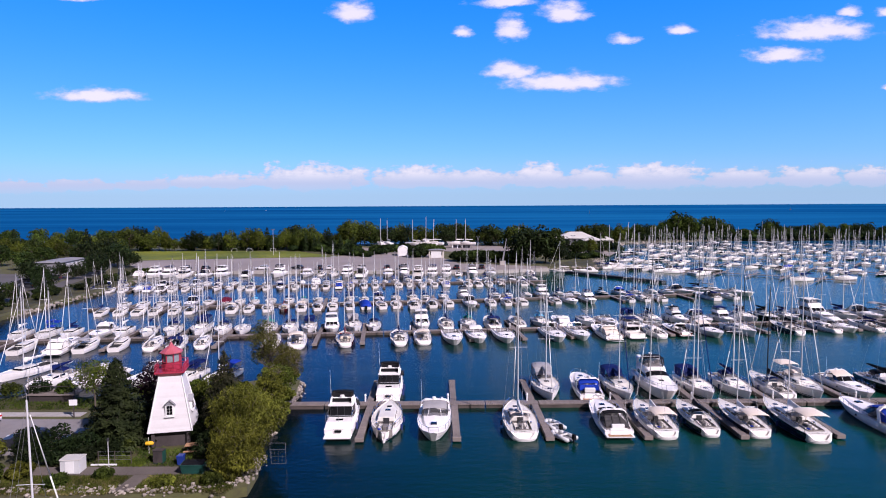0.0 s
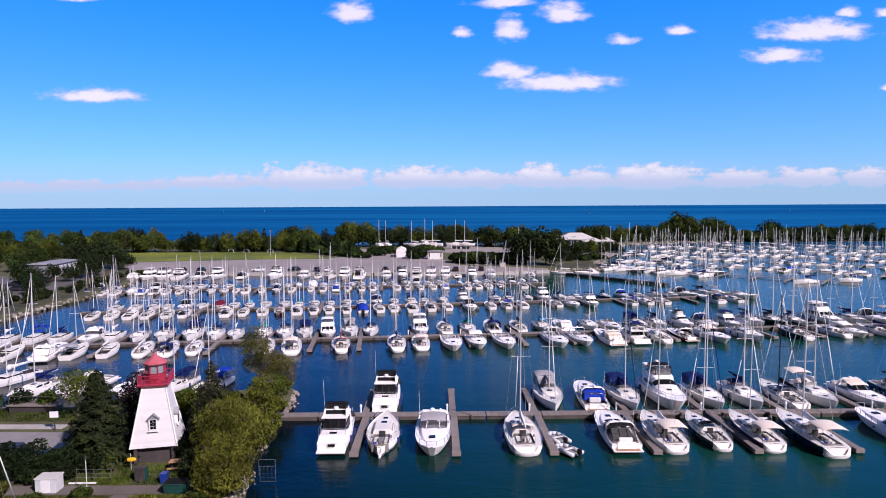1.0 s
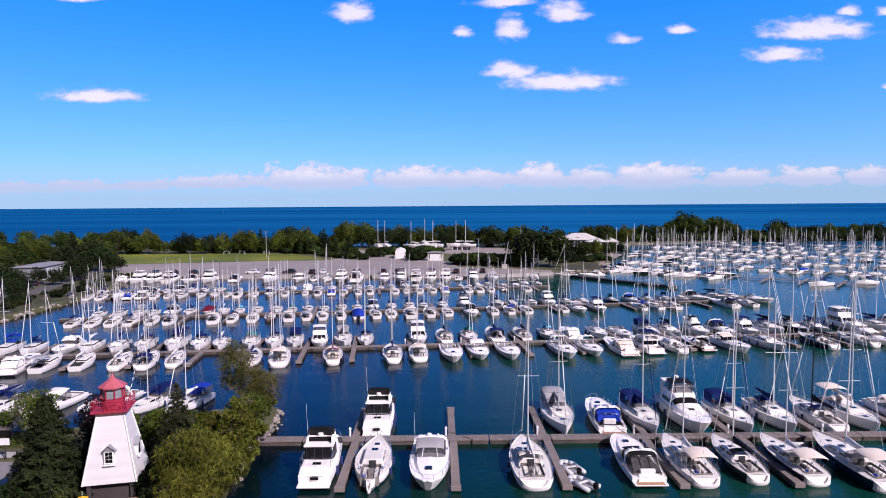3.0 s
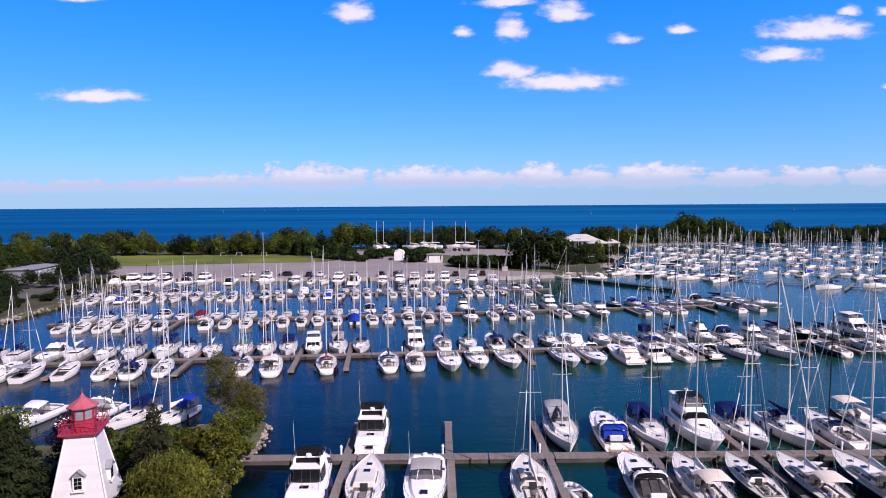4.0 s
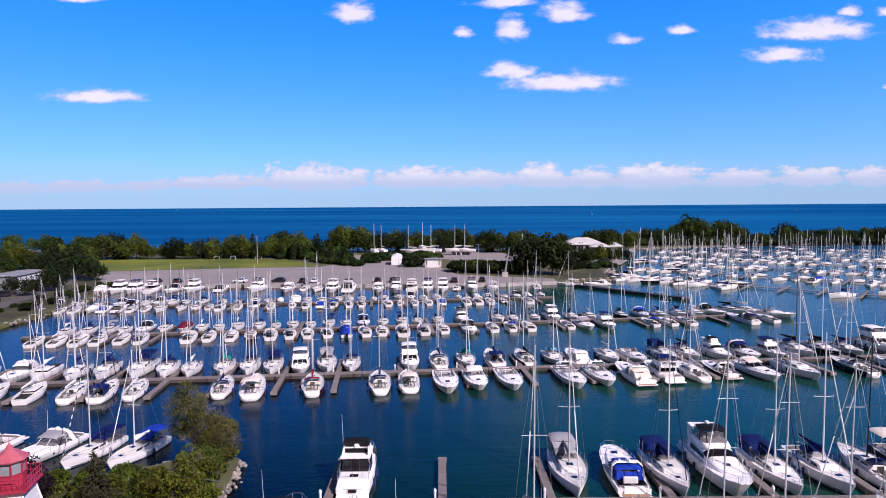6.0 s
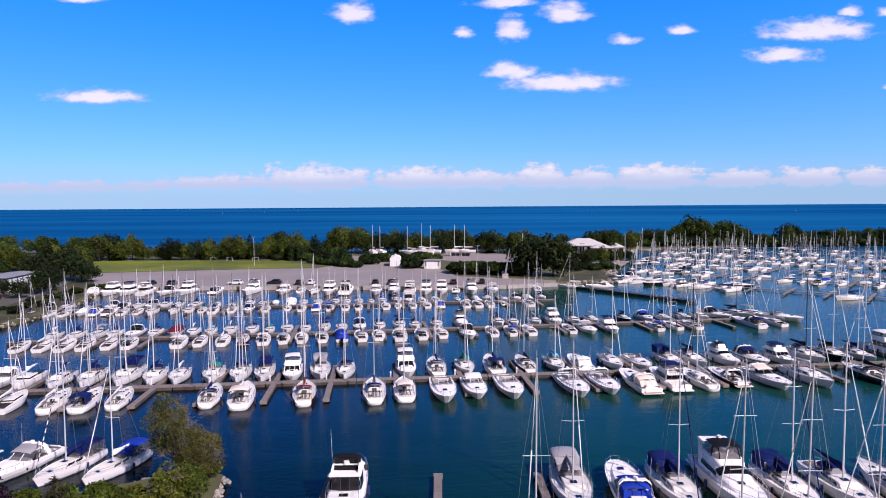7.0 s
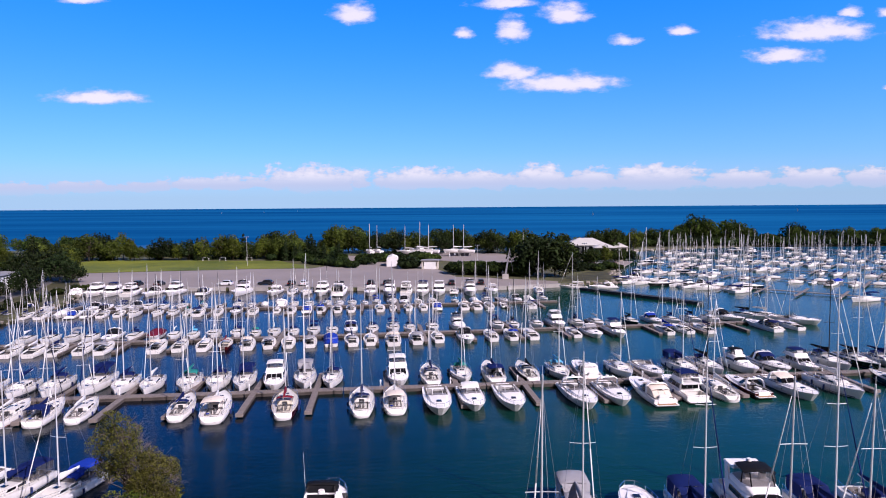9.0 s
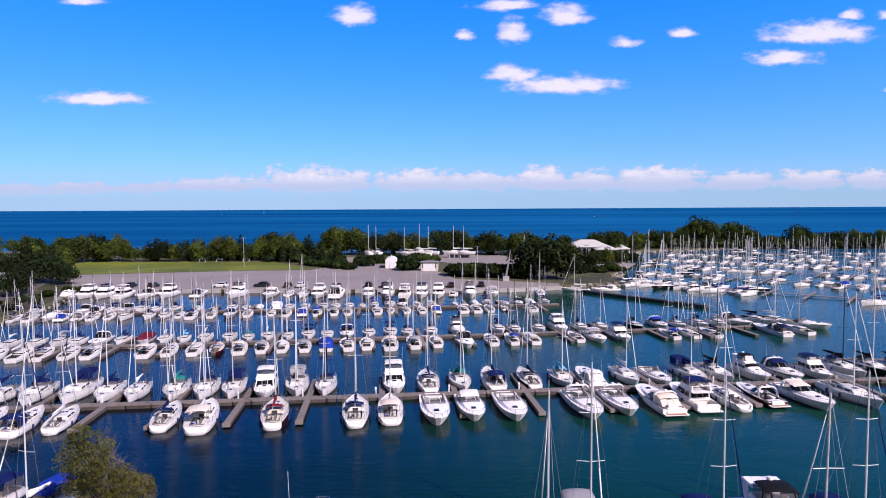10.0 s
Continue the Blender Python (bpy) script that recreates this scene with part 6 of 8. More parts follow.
# ---------------------------------------------------------------- the far basin
FAR = (["far_sail_bare", "far_sail_navy", "far_sail_grey", "far_sail_navyhull", "far_sail_small", "far_express_black", "far_fly_white", "far_express_navy", "cover_blue", "far_sail_navy_bimini", "far_sail_dark"], [20, 26, 9, 7, 12, 4, 2, 3, 1, 14, 5])
for k, (x0, x1) in enumerate([(54, 114), (66, 138), (77, 154), (89, 170), (102, 186), (136, 202), (170, 218)]):
    y0, slope, c = 271 + 36 * k, -0.8, math.cos(math.atan(0.8))
    fx = [x0 / c + 4 + 9.2 * i for i in range(int((x1 - x0) / c / 9.2))]
    dock("far_dock_%d" % (k + 1), x0 / c, x1 / c, y0, slope, fx, fx, "floating dock of the far basin", 8.0, 8.0, 1.4, posts=False, plain=True)
    for side in (-1, 1):
        if k == 0:
            crowd(y0, slope, side, x0 + 1, 86, 4.6 * c, *FAR, "boats in the far basin", skip=0.06, smallest=0.66, biggest=0.9, square=True)
            crowd(y0, slope, side, 89, x1, 4.6 * c, *FAR, "boats in the far basin", skip=0.7, smallest=0.75, biggest=0.9, square=True)
        else:
            crowd(y0, slope, side, x0 + 1, x1, 4.6 * c, *FAR, "boats in the far basin", skip=0.26 + 0.03 * k, smallest=0.50, biggest=0.74 - 0.015 * k, square=True)


# ---------------------------------------------------------------- trees
def sprays(points, normals, size, wide, rs, jitter=0.5, droop=0.0):
    """Leaf sprays facing outward from a crown: an array of corners and one of faces."""
    n = len(points)
    face = normals + rs.normal(0, jitter, (n, 3))
    face /= np.linalg.norm(face, axis=1)[:, None]
    along = np.cross(rs.normal(0, 1, (n, 3)), face)
    along /= np.linalg.norm(along, axis=1)[:, None]
    if droop:
        along = along * (1 - droop) + np.array((0, 0, -1.0)) * droop + normals * droop * 0.4
        along /= np.linalg.norm(along, axis=1)[:, None]
    across = np.cross(face, along)
    across /= np.linalg.norm(across, axis=1)[:, None] + 1e-6
    s = (size * rs.uniform(0.6, 1.35, n))[:, None]
    corners = np.stack((points - along * s, points + across * s * wide - along * s * 0.2, points + along * s, points - across * s * wide - along * s * 0.2), 1)
    return corners.reshape(-1, 3), np.arange(n * 4).reshape(-1, 4)


def mesh_of(name, verts, faces, mat):
    me = bpy.data.meshes.new(name)
    me.from_pydata(np.asarray(verts).tolist(), [], np.asarray(faces).tolist())
    me.materials.append(M[mat])
    return me


def broadleaf(m, label, h, w, leaf, seed, lobes=22, per=110, size=0.3, wide=0.55, bottom=0.08, droop=0.0, jitter=0.5, sparse=0.1, twigs=0, lean=(0.0, 0.0), ragged=0.0):
    """Trunk, limbs and a crown of leafy lobes with gaps between them; twigs: bare shoots among the leaves."""
    rs = np.random.RandomState(seed)
    r = root("tree" if h > 3.2 else "shrub", m, label, "tree" if h > 3.2 else "shrub", "trees on the shore")
    bm, bare = B(), B()
    tube(bm, (0, 0, -0.3), (lean[0] * 0.5, lean[1] * 0.5, h * 0.6), 0.02 * h, 0.010 * h, seg=7)
    points, normals = [], []
    mid, tall = h * (1 + bottom) / 2, h * (1 - bottom) / 2
    for i in range(lobes):
        k = 1 - 1.8 * (i + 0.5) / lobes
        ang = i * 2.39996 + rs.uniform(-0.5, 0.5)
        rad = w * 0.5 * rs.uniform(0.26, 0.46)
        far = rs.uniform(0.80, 1.08) + ragged * rs.normal()
        flat = math.sqrt(1 - k * k)
        z = mid + k * far * (tall - rad * 0.8)
        c = np.array((math.cos(ang) * flat * far * (w * 0.5 - rad), math.sin(ang) * flat * far * (w * 0.5 - rad), z))
        c[:2] += np.array(lean) * (z / h)
        gone = rs.uniform() < sparse
        tube(bm, (lean[0] * 0.3, lean[1] * 0.3, min(z * 0.55, h * 0.5)), c, 0.008 * h, 0.003 * h, seg=5)
        for _ in range(twigs * (3 if gone else 1)):
            d = rs.normal(0, 1, 3) + (0, 0, 0.7)
            d /= np.linalg.norm(d)
            tube(bare, c, c + d * rad * rs.uniform(0.7, 1.35), 0.013, 0.004, seg=3)
        if gone:
            continue
        d = rs.normal(0, 1, (per, 3)) + (0, 0, 0.15)
        d /= np.linalg.norm(d, axis=1)[:, None]
        points.append(c + d * (1, 1, 0.85) * rad * (0.62 + 0.42 * rs.uniform(0, 1, per) ** 0.6)[:, None])
        normals.append(d)
    part("trunk", bm, "bark", r)
    if twigs:
        part("branchwork", bare, "twig", r, "fine bare grey-brown shoots")
    else:
        bare.free()
    points, normals = np.concatenate(points), np.concatenate(normals)
    keep = points[:, 2] > 0.05
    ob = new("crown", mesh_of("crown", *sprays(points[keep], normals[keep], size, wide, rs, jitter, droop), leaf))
    ob.parent = r
    return r


def conifer(m, label, h, w, leaf, seed, tiers=15, per=9, size=0.3, fill=16, blunt=0.75):
    """A spruce: whorls of drooping flat boughs round a straight stem."""
    rs = np.random.RandomState(seed)
    r = root("conifer", m, label, "tree", "trees on the shore")
    bm = B()
    tube(bm, (0, 0, -0.3), (0, 0, h), 0.028 * h, 0.01, seg=7)
    points, normals = [], []
    for t in range(tiers):
        k = t / (tiers - 1)
        z = h * (0.08 + 0.89 * k)
        reach = w * 0.5 * (1 - k) ** blunt * rs.uniform(0.8, 1.12) + 0.1
        n = max(4, round(per * (1 - 0.5 * k)))
        for i in range(n):
            ang = i * 6.283 / n + rs.uniform(-0.35, 0.35) + t
            l = reach * rs.uniform(0.62, 1.15)
            out = np.array((math.cos(ang), math.sin(ang), 0))
            tip = out * l + (0, 0, z - 0.25 * l + rs.uniform(-0.15, 0.2))
            if t % 2 == 0:
                tube(bm, (0, 0, z), tip, 0.03, 0.01, seg=3)
            count = max(6, round(fill * l))
            f = rs.uniform(0.12, 1, count) ** 0.7
            side = np.array((-out[1], out[0], 0))
            p = np.array((0, 0, z)) + (tip - (0, 0, z)) * f[:, None]
            p = p + side * (rs.normal(0, 1, count) * (0.10 + 0.20 * l * (1.1 - f)))[:, None]
            p[:, 2] += rs.normal(-0.05, 0.10, count)
            points.append(p)
            normals.append(np.tile(out * 0.7 + (0, 0, 0.75), (count, 1)))
    part("trunk", bm, "bark", r)
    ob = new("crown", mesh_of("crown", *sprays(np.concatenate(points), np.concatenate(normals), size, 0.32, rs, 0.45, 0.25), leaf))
    ob.parent = r
    return r


G = LAND


def rough_grass(label, patches, count, tall, leaf, seed):
    """Uncut grass and weeds over stretches of plan: (x0, x1, y0, y1)."""
    rnd = random.Random(seed)
    verts, faces = [], []
    areas = [(x1 - x0) * (y1 - y0) for x0, x1, y0, y1 in patches]
    for _ in range(count):
        x0, x1, y0, y1 = rnd.choices(patches, areas)[0]
        p = Vector((rnd.uniform(x0, x1), rnd.uniform(y0, y1), LAND + 0.03))
        high = tall * rnd.uniform(0.4, 1.3)
        for _ in range(5):
            lean = Vector((rnd.gauss(0, 0.4), rnd.gauss(0, 0.4), 1)).normalized() * high
            q = p + Vector((rnd.gauss(0, 0.12), rnd.gauss(0, 0.12), 0))
            side = Vector((rnd.gauss(0, 1), rnd.gauss(0, 1), 0)).normalized() * 0.035
            i = len(verts)
            verts += [q - side, q + side, q + lean]
            faces.append((i, i + 1, i + 2))
    return tagged(new("rough_grass", mesh_of("rough_grass", verts, faces, leaf)), label, "grass", kind="stuff")


rough_grass("uncut yellow-green grass between walkway and shore", [(-37, -25.6, 49.2, 52.1), (-23.8, -16.6, 49.6, 52.3)], 2600, 0.26, "leaf_bright", 91)
rough_grass("dry brownish grass between walkway and shore", [(-37, -25.6, 49.0, 52.1), (-23.8, -16.6, 49.4, 52.3)], 3600, 0.2, "leaf_dry", 93)
# brighter leaf colour here paints a pool of sunlight on the grass
rough_grass("grass coloured as sunlit under the lighthouse", [(-28.6, -25.4, 54.2, 55.6)], 420, 0.16, "leaf_bright", 94)
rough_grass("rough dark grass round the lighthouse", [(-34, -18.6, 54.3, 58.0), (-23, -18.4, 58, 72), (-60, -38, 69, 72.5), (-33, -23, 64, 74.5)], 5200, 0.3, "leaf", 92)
rocks("shore_rocks", [(-37, 49.4), (-28, 49.8), (-24, 49.6), (-19, 50.0), (-16.2, 51.2), (-15.7, 53.6), (-16.2, 56.4)], 0.8, 620, 0.15, 14, "small pale stones along the near bank", LAND)
conifer(pose(-30.0, 59.2, G), "dark green spruce beside the lighthouse", 8.2, 7.8, "leaf_spruce", 1, 17, 15, 0.2, 42, 0.7)
conifer(pose(-20.9, 61.4, G), "dense grey-green cedar beside the lighthouse", 8.4, 5.4, "leaf_cedar", 2, 22, 12, 0.17, 26, 0.72)
broadleaf(pose(-17.6, 57.0, G), "broad willow with drooping olive-green leaves at the water", 6.0, 6.6, "leaf_olive", 3, 64, 330, 0.16, 0.22, 0.02, 0.55, 0.9, 0.08, 2, (0.0, 0.0), 0.12)
broadleaf(pose(-16.7, 52.6, G), "low green willow bush over the shore rocks", 4.2, 4.8, "leaf_olive", 31, 44, 280, 0.15, 0.24, 0.02, 0.5, 0.9, 0.1, 2, (0.0, 0.0), 0.12)
broadleaf(pose(-21.5, 79.2, G), "tall thin-leaved tree on the point with bare twigs", 7.6, 4.4, "leaf_thin", 21, 44, 270, 0.095, 0.4, 0.16, 0.0, 0.9, 0.36, 7, (-0.7, -0.4), 0.26)
broadleaf(pose(-19.6, 78.3, G), "rounded grey-green tree full of fine twigs", 4.9, 4.3, "leaf_thin", 22, 46, 280, 0.09, 0.4, 0.06, 0.0, 0.9, 0.2, 9, (0.3, 0.0), 0.14)
broadleaf(pose(-19.8, 73.4, G), "olive-green tree on the point", 3.9, 3.6, "leaf_olive", 15, 36, 150, 0.13, 0.4, 0.04, 0.0, 0.9, 0.15, 3, (0.0, 0.0), 0.14)
broadleaf(pose(-18.9, 74.4, G), "yellow-green shrub on the point", 3.5, 3.4, "leaf_bright", 5, 26, 120, 0.14, 0.4, 0.03, 0.0, 0.9, 0.12, 3, (0.0, 0.0), 0.1)
broadleaf(pose(-19.0, 69.4, G), "yellow-green bush beside the dock", 3.8, 3.6, "leaf_olive", 6, 26, 130, 0.15, 0.4, 0.03, 0.0, 0.9, 0.12, 3, (0.0, 0.0), 0.12)
broadleaf(pose(-24.4, 67.6, G), "bright green tree behind the lighthouse", 4.2, 4.4, "leaf_bright", 7, 30, 130, 0.15, 0.42, 0.08, 0.0, 0.9, 0.12, 2, (0.0, 0.0), 0.12)
broadleaf(pose(-29.6, 66.5, G), "small purple-leaved plum tree by the shore", 6.0, 5.0, "leaf_purple", 8, 32, 130, 0.15, 0.45, 0.1, 0.0, 0.9, 0.12, 2, (0.0, 0.0), 0.12)
broadleaf(pose(-38.0, 69.6, G), "small open tree with yellow-green leaves", 5.4, 4.6, "leaf_bright", 9, 26, 90, 0.15, 0.42, 0.3, 0.0, 0.9, 0.25, 5, (0.0, 0.0), 0.16)
SHRUBS = [
    ("leaf_dark", [(-46.0, 72.6, 2.4, 3.0), (-33.6, 56.0, 3.0, 3.6), (-36.2, 56.4, 2.6, 3.2), (-31.4, 56.2, 2.4, 2.8), (-28.6, 62.6, 3.0, 3.4), (-20.6, 58.4, 3.0, 3.0), (-24.6, 64.4, 2.6, 3.0), (-20.4, 56.0, 2.6, 3.0),
                   (-22.2, 59.4, 2.2, 2.4), (-32.6, 54.6, 2.2, 2.6), (-35.0, 54.2, 2.6, 3.0), (-29.3, 56.6, 1.8, 2.6), (-30.6, 55.0, 1.5, 2.2), (-19.2, 54.6, 2.2, 2.4), (-21.0, 64.6, 2.6, 2.8)]),
    ("leaf_bright", [(-26.6, 75.6, 1.5, 2.6), (-31.4, 73.6, 1.9, 2.8), (-24.0, 73.8, 1.7, 2.6), (-29.0, 74.6, 1.7, 2.6)]),
    ("leaf", [(-43.2, 72.8, 2.2, 2.6), (-49.5, 73.2, 2.0, 3.0), (-41.5, 54.0, 2.2, 3.0), (-36.0, 51.0, 1.6, 2.4), (-21.6, 66.4, 3.0, 3.0), (-27.4, 52.0, 0.9, 1.6), (-30.5, 50.6, 0.9, 2.0), (-18.2, 51.0, 1.0, 2.0), (-28.4, 57.6, 1.6, 2.2), (-34.2, 73.0, 1.8, 2.8), (-27.6, 71.6, 2.2, 3.0), (-24.8, 71.0, 2.2, 2.8)]),
    ("leaf_olive", [(-38.6, 54.6, 2.4, 3.0), (-16.9, 66.0, 2.2, 2.2), (-19.4, 80.0, 1.6, 2.2), (-22.0, 50.6, 0.8, 1.8), (-17.4, 51.6, 1.2, 2.4), (-34.2, 52.0, 1.3, 2.4), (-39.5, 51.2, 1.4, 2.6), (-17.6, 71.0, 1.8, 2.0), (-23.8, 75.4, 1.2, 2.2), (-22.4, 71.6, 2.0, 2.6)]),
]
for leaf, places in SHRUBS:
    for i, (x, y, h, w) in enumerate(places):
        broadleaf(pose(x, y, G, 0, 0, 40 * i), "dense shrub on the rough shore", h, w, leaf, 40 + i + round(h * 10), 16, 90, 0.15, 0.42, 0.02, jitter=0.8, ragged=0.12)

# far trees: a few shapes, repeated
WOOD = []
OWN = (11, 10, 12, 9, 10, 13)
for i in range(6):
    WOOD.append(broadleaf(pose((-300, -318, -336, -352, -370, -388)[i], 372, G), "leafy tree in the belt between marina and lake", OWN[i], (11, 10, 10, 10, 12, 11)[i],
                          ("leaf", "leaf_mid", "leaf_bright", "leaf_mid", "leaf_dark", "leaf")[i], 60 + i, 40, 44, 0.40, 0.6, 0.04, 0.0, 0.5, 0.1, ragged=0.12))
PINE = [conifer(pose(-410 - 14 * i, 372, G), "dark spruce in the belt between marina and lake", 10 + i, 6.5, "leaf_dark", 70 + i, 13, 9, 0.5, 7) for i in range(2)]
BUSH = [broadleaf(pose(-440 - 10 * i, 372, G), "dark shrub at the edge of the yard", 3.1, 6.0, ("leaf_dark", "leaf_mid")[i], 80 + i, 16, 45, 0.42, 0.6, 0.02, ragged=0.08) for i in range(2)]


def wood_matrix(x, y, size):
    return pose(x, y, G, 0, 0, rng.uniform(0, 360)) @ Matrix.Diagonal((size * rng.uniform(0.9, 1.15), size * rng.uniform(0.9, 1.15), size, 1))


def thicket(name, label, sown):
    """Many far trees or shrubs, past counting, in one mesh: (tree, pose) for each."""
    points, loops, sizes, mats, names = [], [], [], [], []
    base = 0
    for tree, m in sown:
        a = np.array(m)
        for piece in tree.children:
            me = piece.data
            co = np.empty(len(me.vertices) * 3, dtype=np.float32)
            me.vertices.foreach_get("co", co)
            co = co.reshape(-1, 3) @ a[:3, :3].T + a[:3, 3]
            ix = np.empty(len(me.loops), dtype=np.int32)
            me.loops.foreach_get("vertex_index", ix)
            n = np.empty(len(me.polygons), dtype=np.int32)
            me.polygons.foreach_get("loop_total", n)
            mat = me.materials[0].name
            if mat not in names:
                names.append(mat)
            points.append(co)
            loops.append(ix + base)
            sizes.append(n)
            mats.append(np.full(len(n), names.index(mat), dtype=np.int32))
            base += len(co)
    points, loops, sizes, mats = (np.concatenate(q) for q in (points, loops, sizes, mats))
    me = bpy.data.meshes.new(name)
    me.vertices.add(len(points))
    me.vertices.foreach_set("co", points.astype(np.float32).ravel())
    me.loops.add(len(loops))
    me.loops.foreach_set("vertex_index", loops)
    me.polygons.add(len(sizes))
    me.polygons.foreach_set("loop_start", np.concatenate(([0], np.cumsum(sizes)[:-1])).astype(np.int32))
    me.polygons.foreach_set("material_index", mats)
    me.update(calc_edges=True)
    for n in names:
        me.materials.append(bpy.data.materials[n])
    return tagged(new(name, me), label, "trees", kind="stuff")


def wood(ob, x, y, size, z=G):
    return copy_thing(ob, pose(x, y, z, 0, 0, rng.uniform(0, 360)) @ Matrix.Diagonal((size * rng.uniform(0.9, 1.15), size * rng.uniform(0.9, 1.15), size, 1)))


def belt(x0, x1, y_of, count, heights, deep=10.0, kinds=(0, 1, 3, 4, 5), pines=0.2, least=0.75):
    """A stretch of wood; heights: its tree tops over the ground, along x."""
    sown = []
    for i in range(count):
        x = x0 + (x1 - x0) * (i + rng.random()) / count
        y = y_of(x) + rng.uniform(-deep, deep)
        tall = 1.11 * max(4.0, lerp(heights, x))
        if rng.random() < pines:
            ob, own = rng.choice(PINE), 10.5
        else:
            k = rng.choice(kinds)
            ob, own = WOOD[k], OWN[k]
        sown.append((ob, wood_matrix(x, y, tall * rng.uniform(least, 1.03) / own)))
    thicket("wood_belt", "belt of mixed green trees between marina and lake", sown)


LEFT_TOPS = [(-260, 9), (-165, 8.3), (-152, 8.8), (-144, 11.0), (-139, 8.5), (-126, 7.5)]
BANK_TOPS = [(-175, 6), (-161, 6.2), (-156, 7.2), (-147, 11.2), (-139, 10.6), (-134, 7.6), (-129, 5.0)]
LAWN_TOPS = [(-131, 5), (-124, 7.6), (-118, 8.8), (-112, 7.2), (-106, 10.2), (-99, 11.2), (-94, 9.0), (-90, 11.8), (-83, 9.6), (-73, 11.4), (-67, 10.3), (-59, 7.8), (-50, 7.2)]
MID_TOPS = [(-62, 6.2), (-59, 6.6), (-55, 10.8), (-49, 12.6), (-43, 12.0), (-38, 8.8), (-31, 9.2), (-25, 12.0), (-19, 11.4), (-13, 9.4), (-4, 10.5), (3, 11.8), (10, 11.2), (16, 9.1), (24, 10.4),
            (34, 10.6), (42, 9.0), (55, 8.0), (68, 10.2), (76, 10.6), (90, 8.4)]
EAST_TOPS = [(100, 5.5), (112, 9.4), (118, 12.0), (124, 12.4), (130, 11.0), (138, 15.2), (145, 13.2), (158, 13.6), (167, 8.4), (173, 6.2), (184, 7.1), (188, 10.2), (194, 11.0), (200, 6.4), (213, 8.6), (219, 6.0),
             (224, 9.6), (231, 6.8), (237, 9.0), (260, 7.5), (300, 9)]
belt(-260, -160, lambda x: 330, 20, LEFT_TOPS, 14)
belt(-230, -130, lambda x: 264, 34, LEFT_TOPS, 12, kinds=(0, 2, 2, 3, 5), pines=0.08)
belt(-172, -130, lambda x: 300, 18, BANK_TOPS, 5, kinds=(0, 2, 2, 4), pines=0.12)
belt(-130, -51, lambda x: 303, 34, LAWN_TOPS, 5, kinds=(4, 4, 2, 2, 1, 0), pines=0.3, least=0.65)
belt(-61, 88, lambda x: 330, 62, MID_TOPS, 6, kinds=(0, 1, 2, 4, 5), pines=0.15, least=0.65)
belt(101, 290, lambda x: 386, 56, EAST_TOPS, 5, pines=0.06, least=0.6)
belt(110, 290, lambda x: 376, 44, [(100, 5), (300, 5.6)], 3, kinds=(1, 3, 4))
belt(-230, -140, lambda x: 228, 14, [(-230, 8.5), (-140, 7.5)], 14, kinds=(0, 2, 3, 5))
belt(-190, -112, lambda x: 140, 8, [(-190, 6.5), (-110, 6.5)], 16, kinds=(3, 0))
SINGLES = [(-117, 224, 4, 9.0), (-123, 229, 4, 10), (-111, 221, 4, 6.0), (-127, 222, 4, 9.5), (27, 233, 4, 12.0), (31, 231, 4, 13.6), (35, 231, 3, 12.6), (38, 229, 4, 8), (31, 241, 0, 12.5),
           (44, 246, 4, 5), (53, 262, 3, 7), (60, 270, 2, 7), (47, 268, 4, 8), (67, 276, 3, 6), (88, 330, 2, 10.5), (81, 336, 2, 10), (76, 333, 2, 10.5)]
BANKSIDE = [(-109, 196, 4, 7), (-112, 203, 4, 7.5), (-114, 178, 4, 5.5), (-119, 181, 4, 6.5), (-110, 188, 4, 5), (-106, 167, 4, 4), (-116, 190, 4, 5), (-96, 134, 4, 4.5), (-99, 144, 1, 5), (-97, 152, 4, 3), (-103, 162, 4, 5), (-101, 140, 4, 5.5), (-104, 126, 3, 7), (-96, 118, 0, 6)]
for x, y, k, hgt in SINGLES + BANKSIDE:
    wood(WOOD[k], x, y, hgt / OWN[k])
hedge = []
for i in range(46):
    x = 3.5 + 23 * (i + rng.random()) / 46
    hedge.append((rng.choice(BUSH), wood_matrix(x, 242 - 0.3 * x + rng.uniform(-2, 2), rng.uniform(1.0, 1.45))))
for i in range(22):
    hedge.append((rng.choice(BUSH), wood_matrix(41 + 20 * rng.random(), 243 + 22 * rng.random(), rng.uniform(0.45, 0.8))))
for i in range(12):
    hedge.append((BUSH[0], wood_matrix(-14.2 + 2.6 * (i + rng.random()) / 12, 259 + rng.uniform(-2, 3), rng.uniform(0.9, 1.4))))
for i in range(30):
    x = -34 + 30 * (i + rng.random()) / 30
    hedge.append((rng.choice(BUSH), wood_matrix(x, 290 + rng.uniform(-6, 6), rng.uniform(0.7, 1.2))))
for x, y, k in ((-20, 300, 1.0), (-12, 299, 1.1)):
    hedge.append((BUSH[0], wood_matrix(x, y, k)))
thicket("hedge", "dense dark shrubs behind the boat yard", hedge)
hedge = [(rng.choice(BUSH), wood_matrix(-92.6 - 8 * rng.random() - 0.08 * i, 116 + 2.4 * i, rng.uniform(0.28, 0.6))) for i in range(38)]
thicket("hedge", "low scrub on the dry bank above the shore", hedge)
hedge = [(rng.choice(BUSH + PINE[:1]), wood_matrix(-75 + 34 * rng.random(), 296 + rng.uniform(-6, 10), rng.uniform(0.7, 1.1))) for i in range(26)]
hedge += [(rng.choice(BUSH), wood_matrix(-46 + 18 * rng.random(), 276 + rng.uniform(-2, 2), rng.uniform(0.6, 0.9))) for i in range(14)]
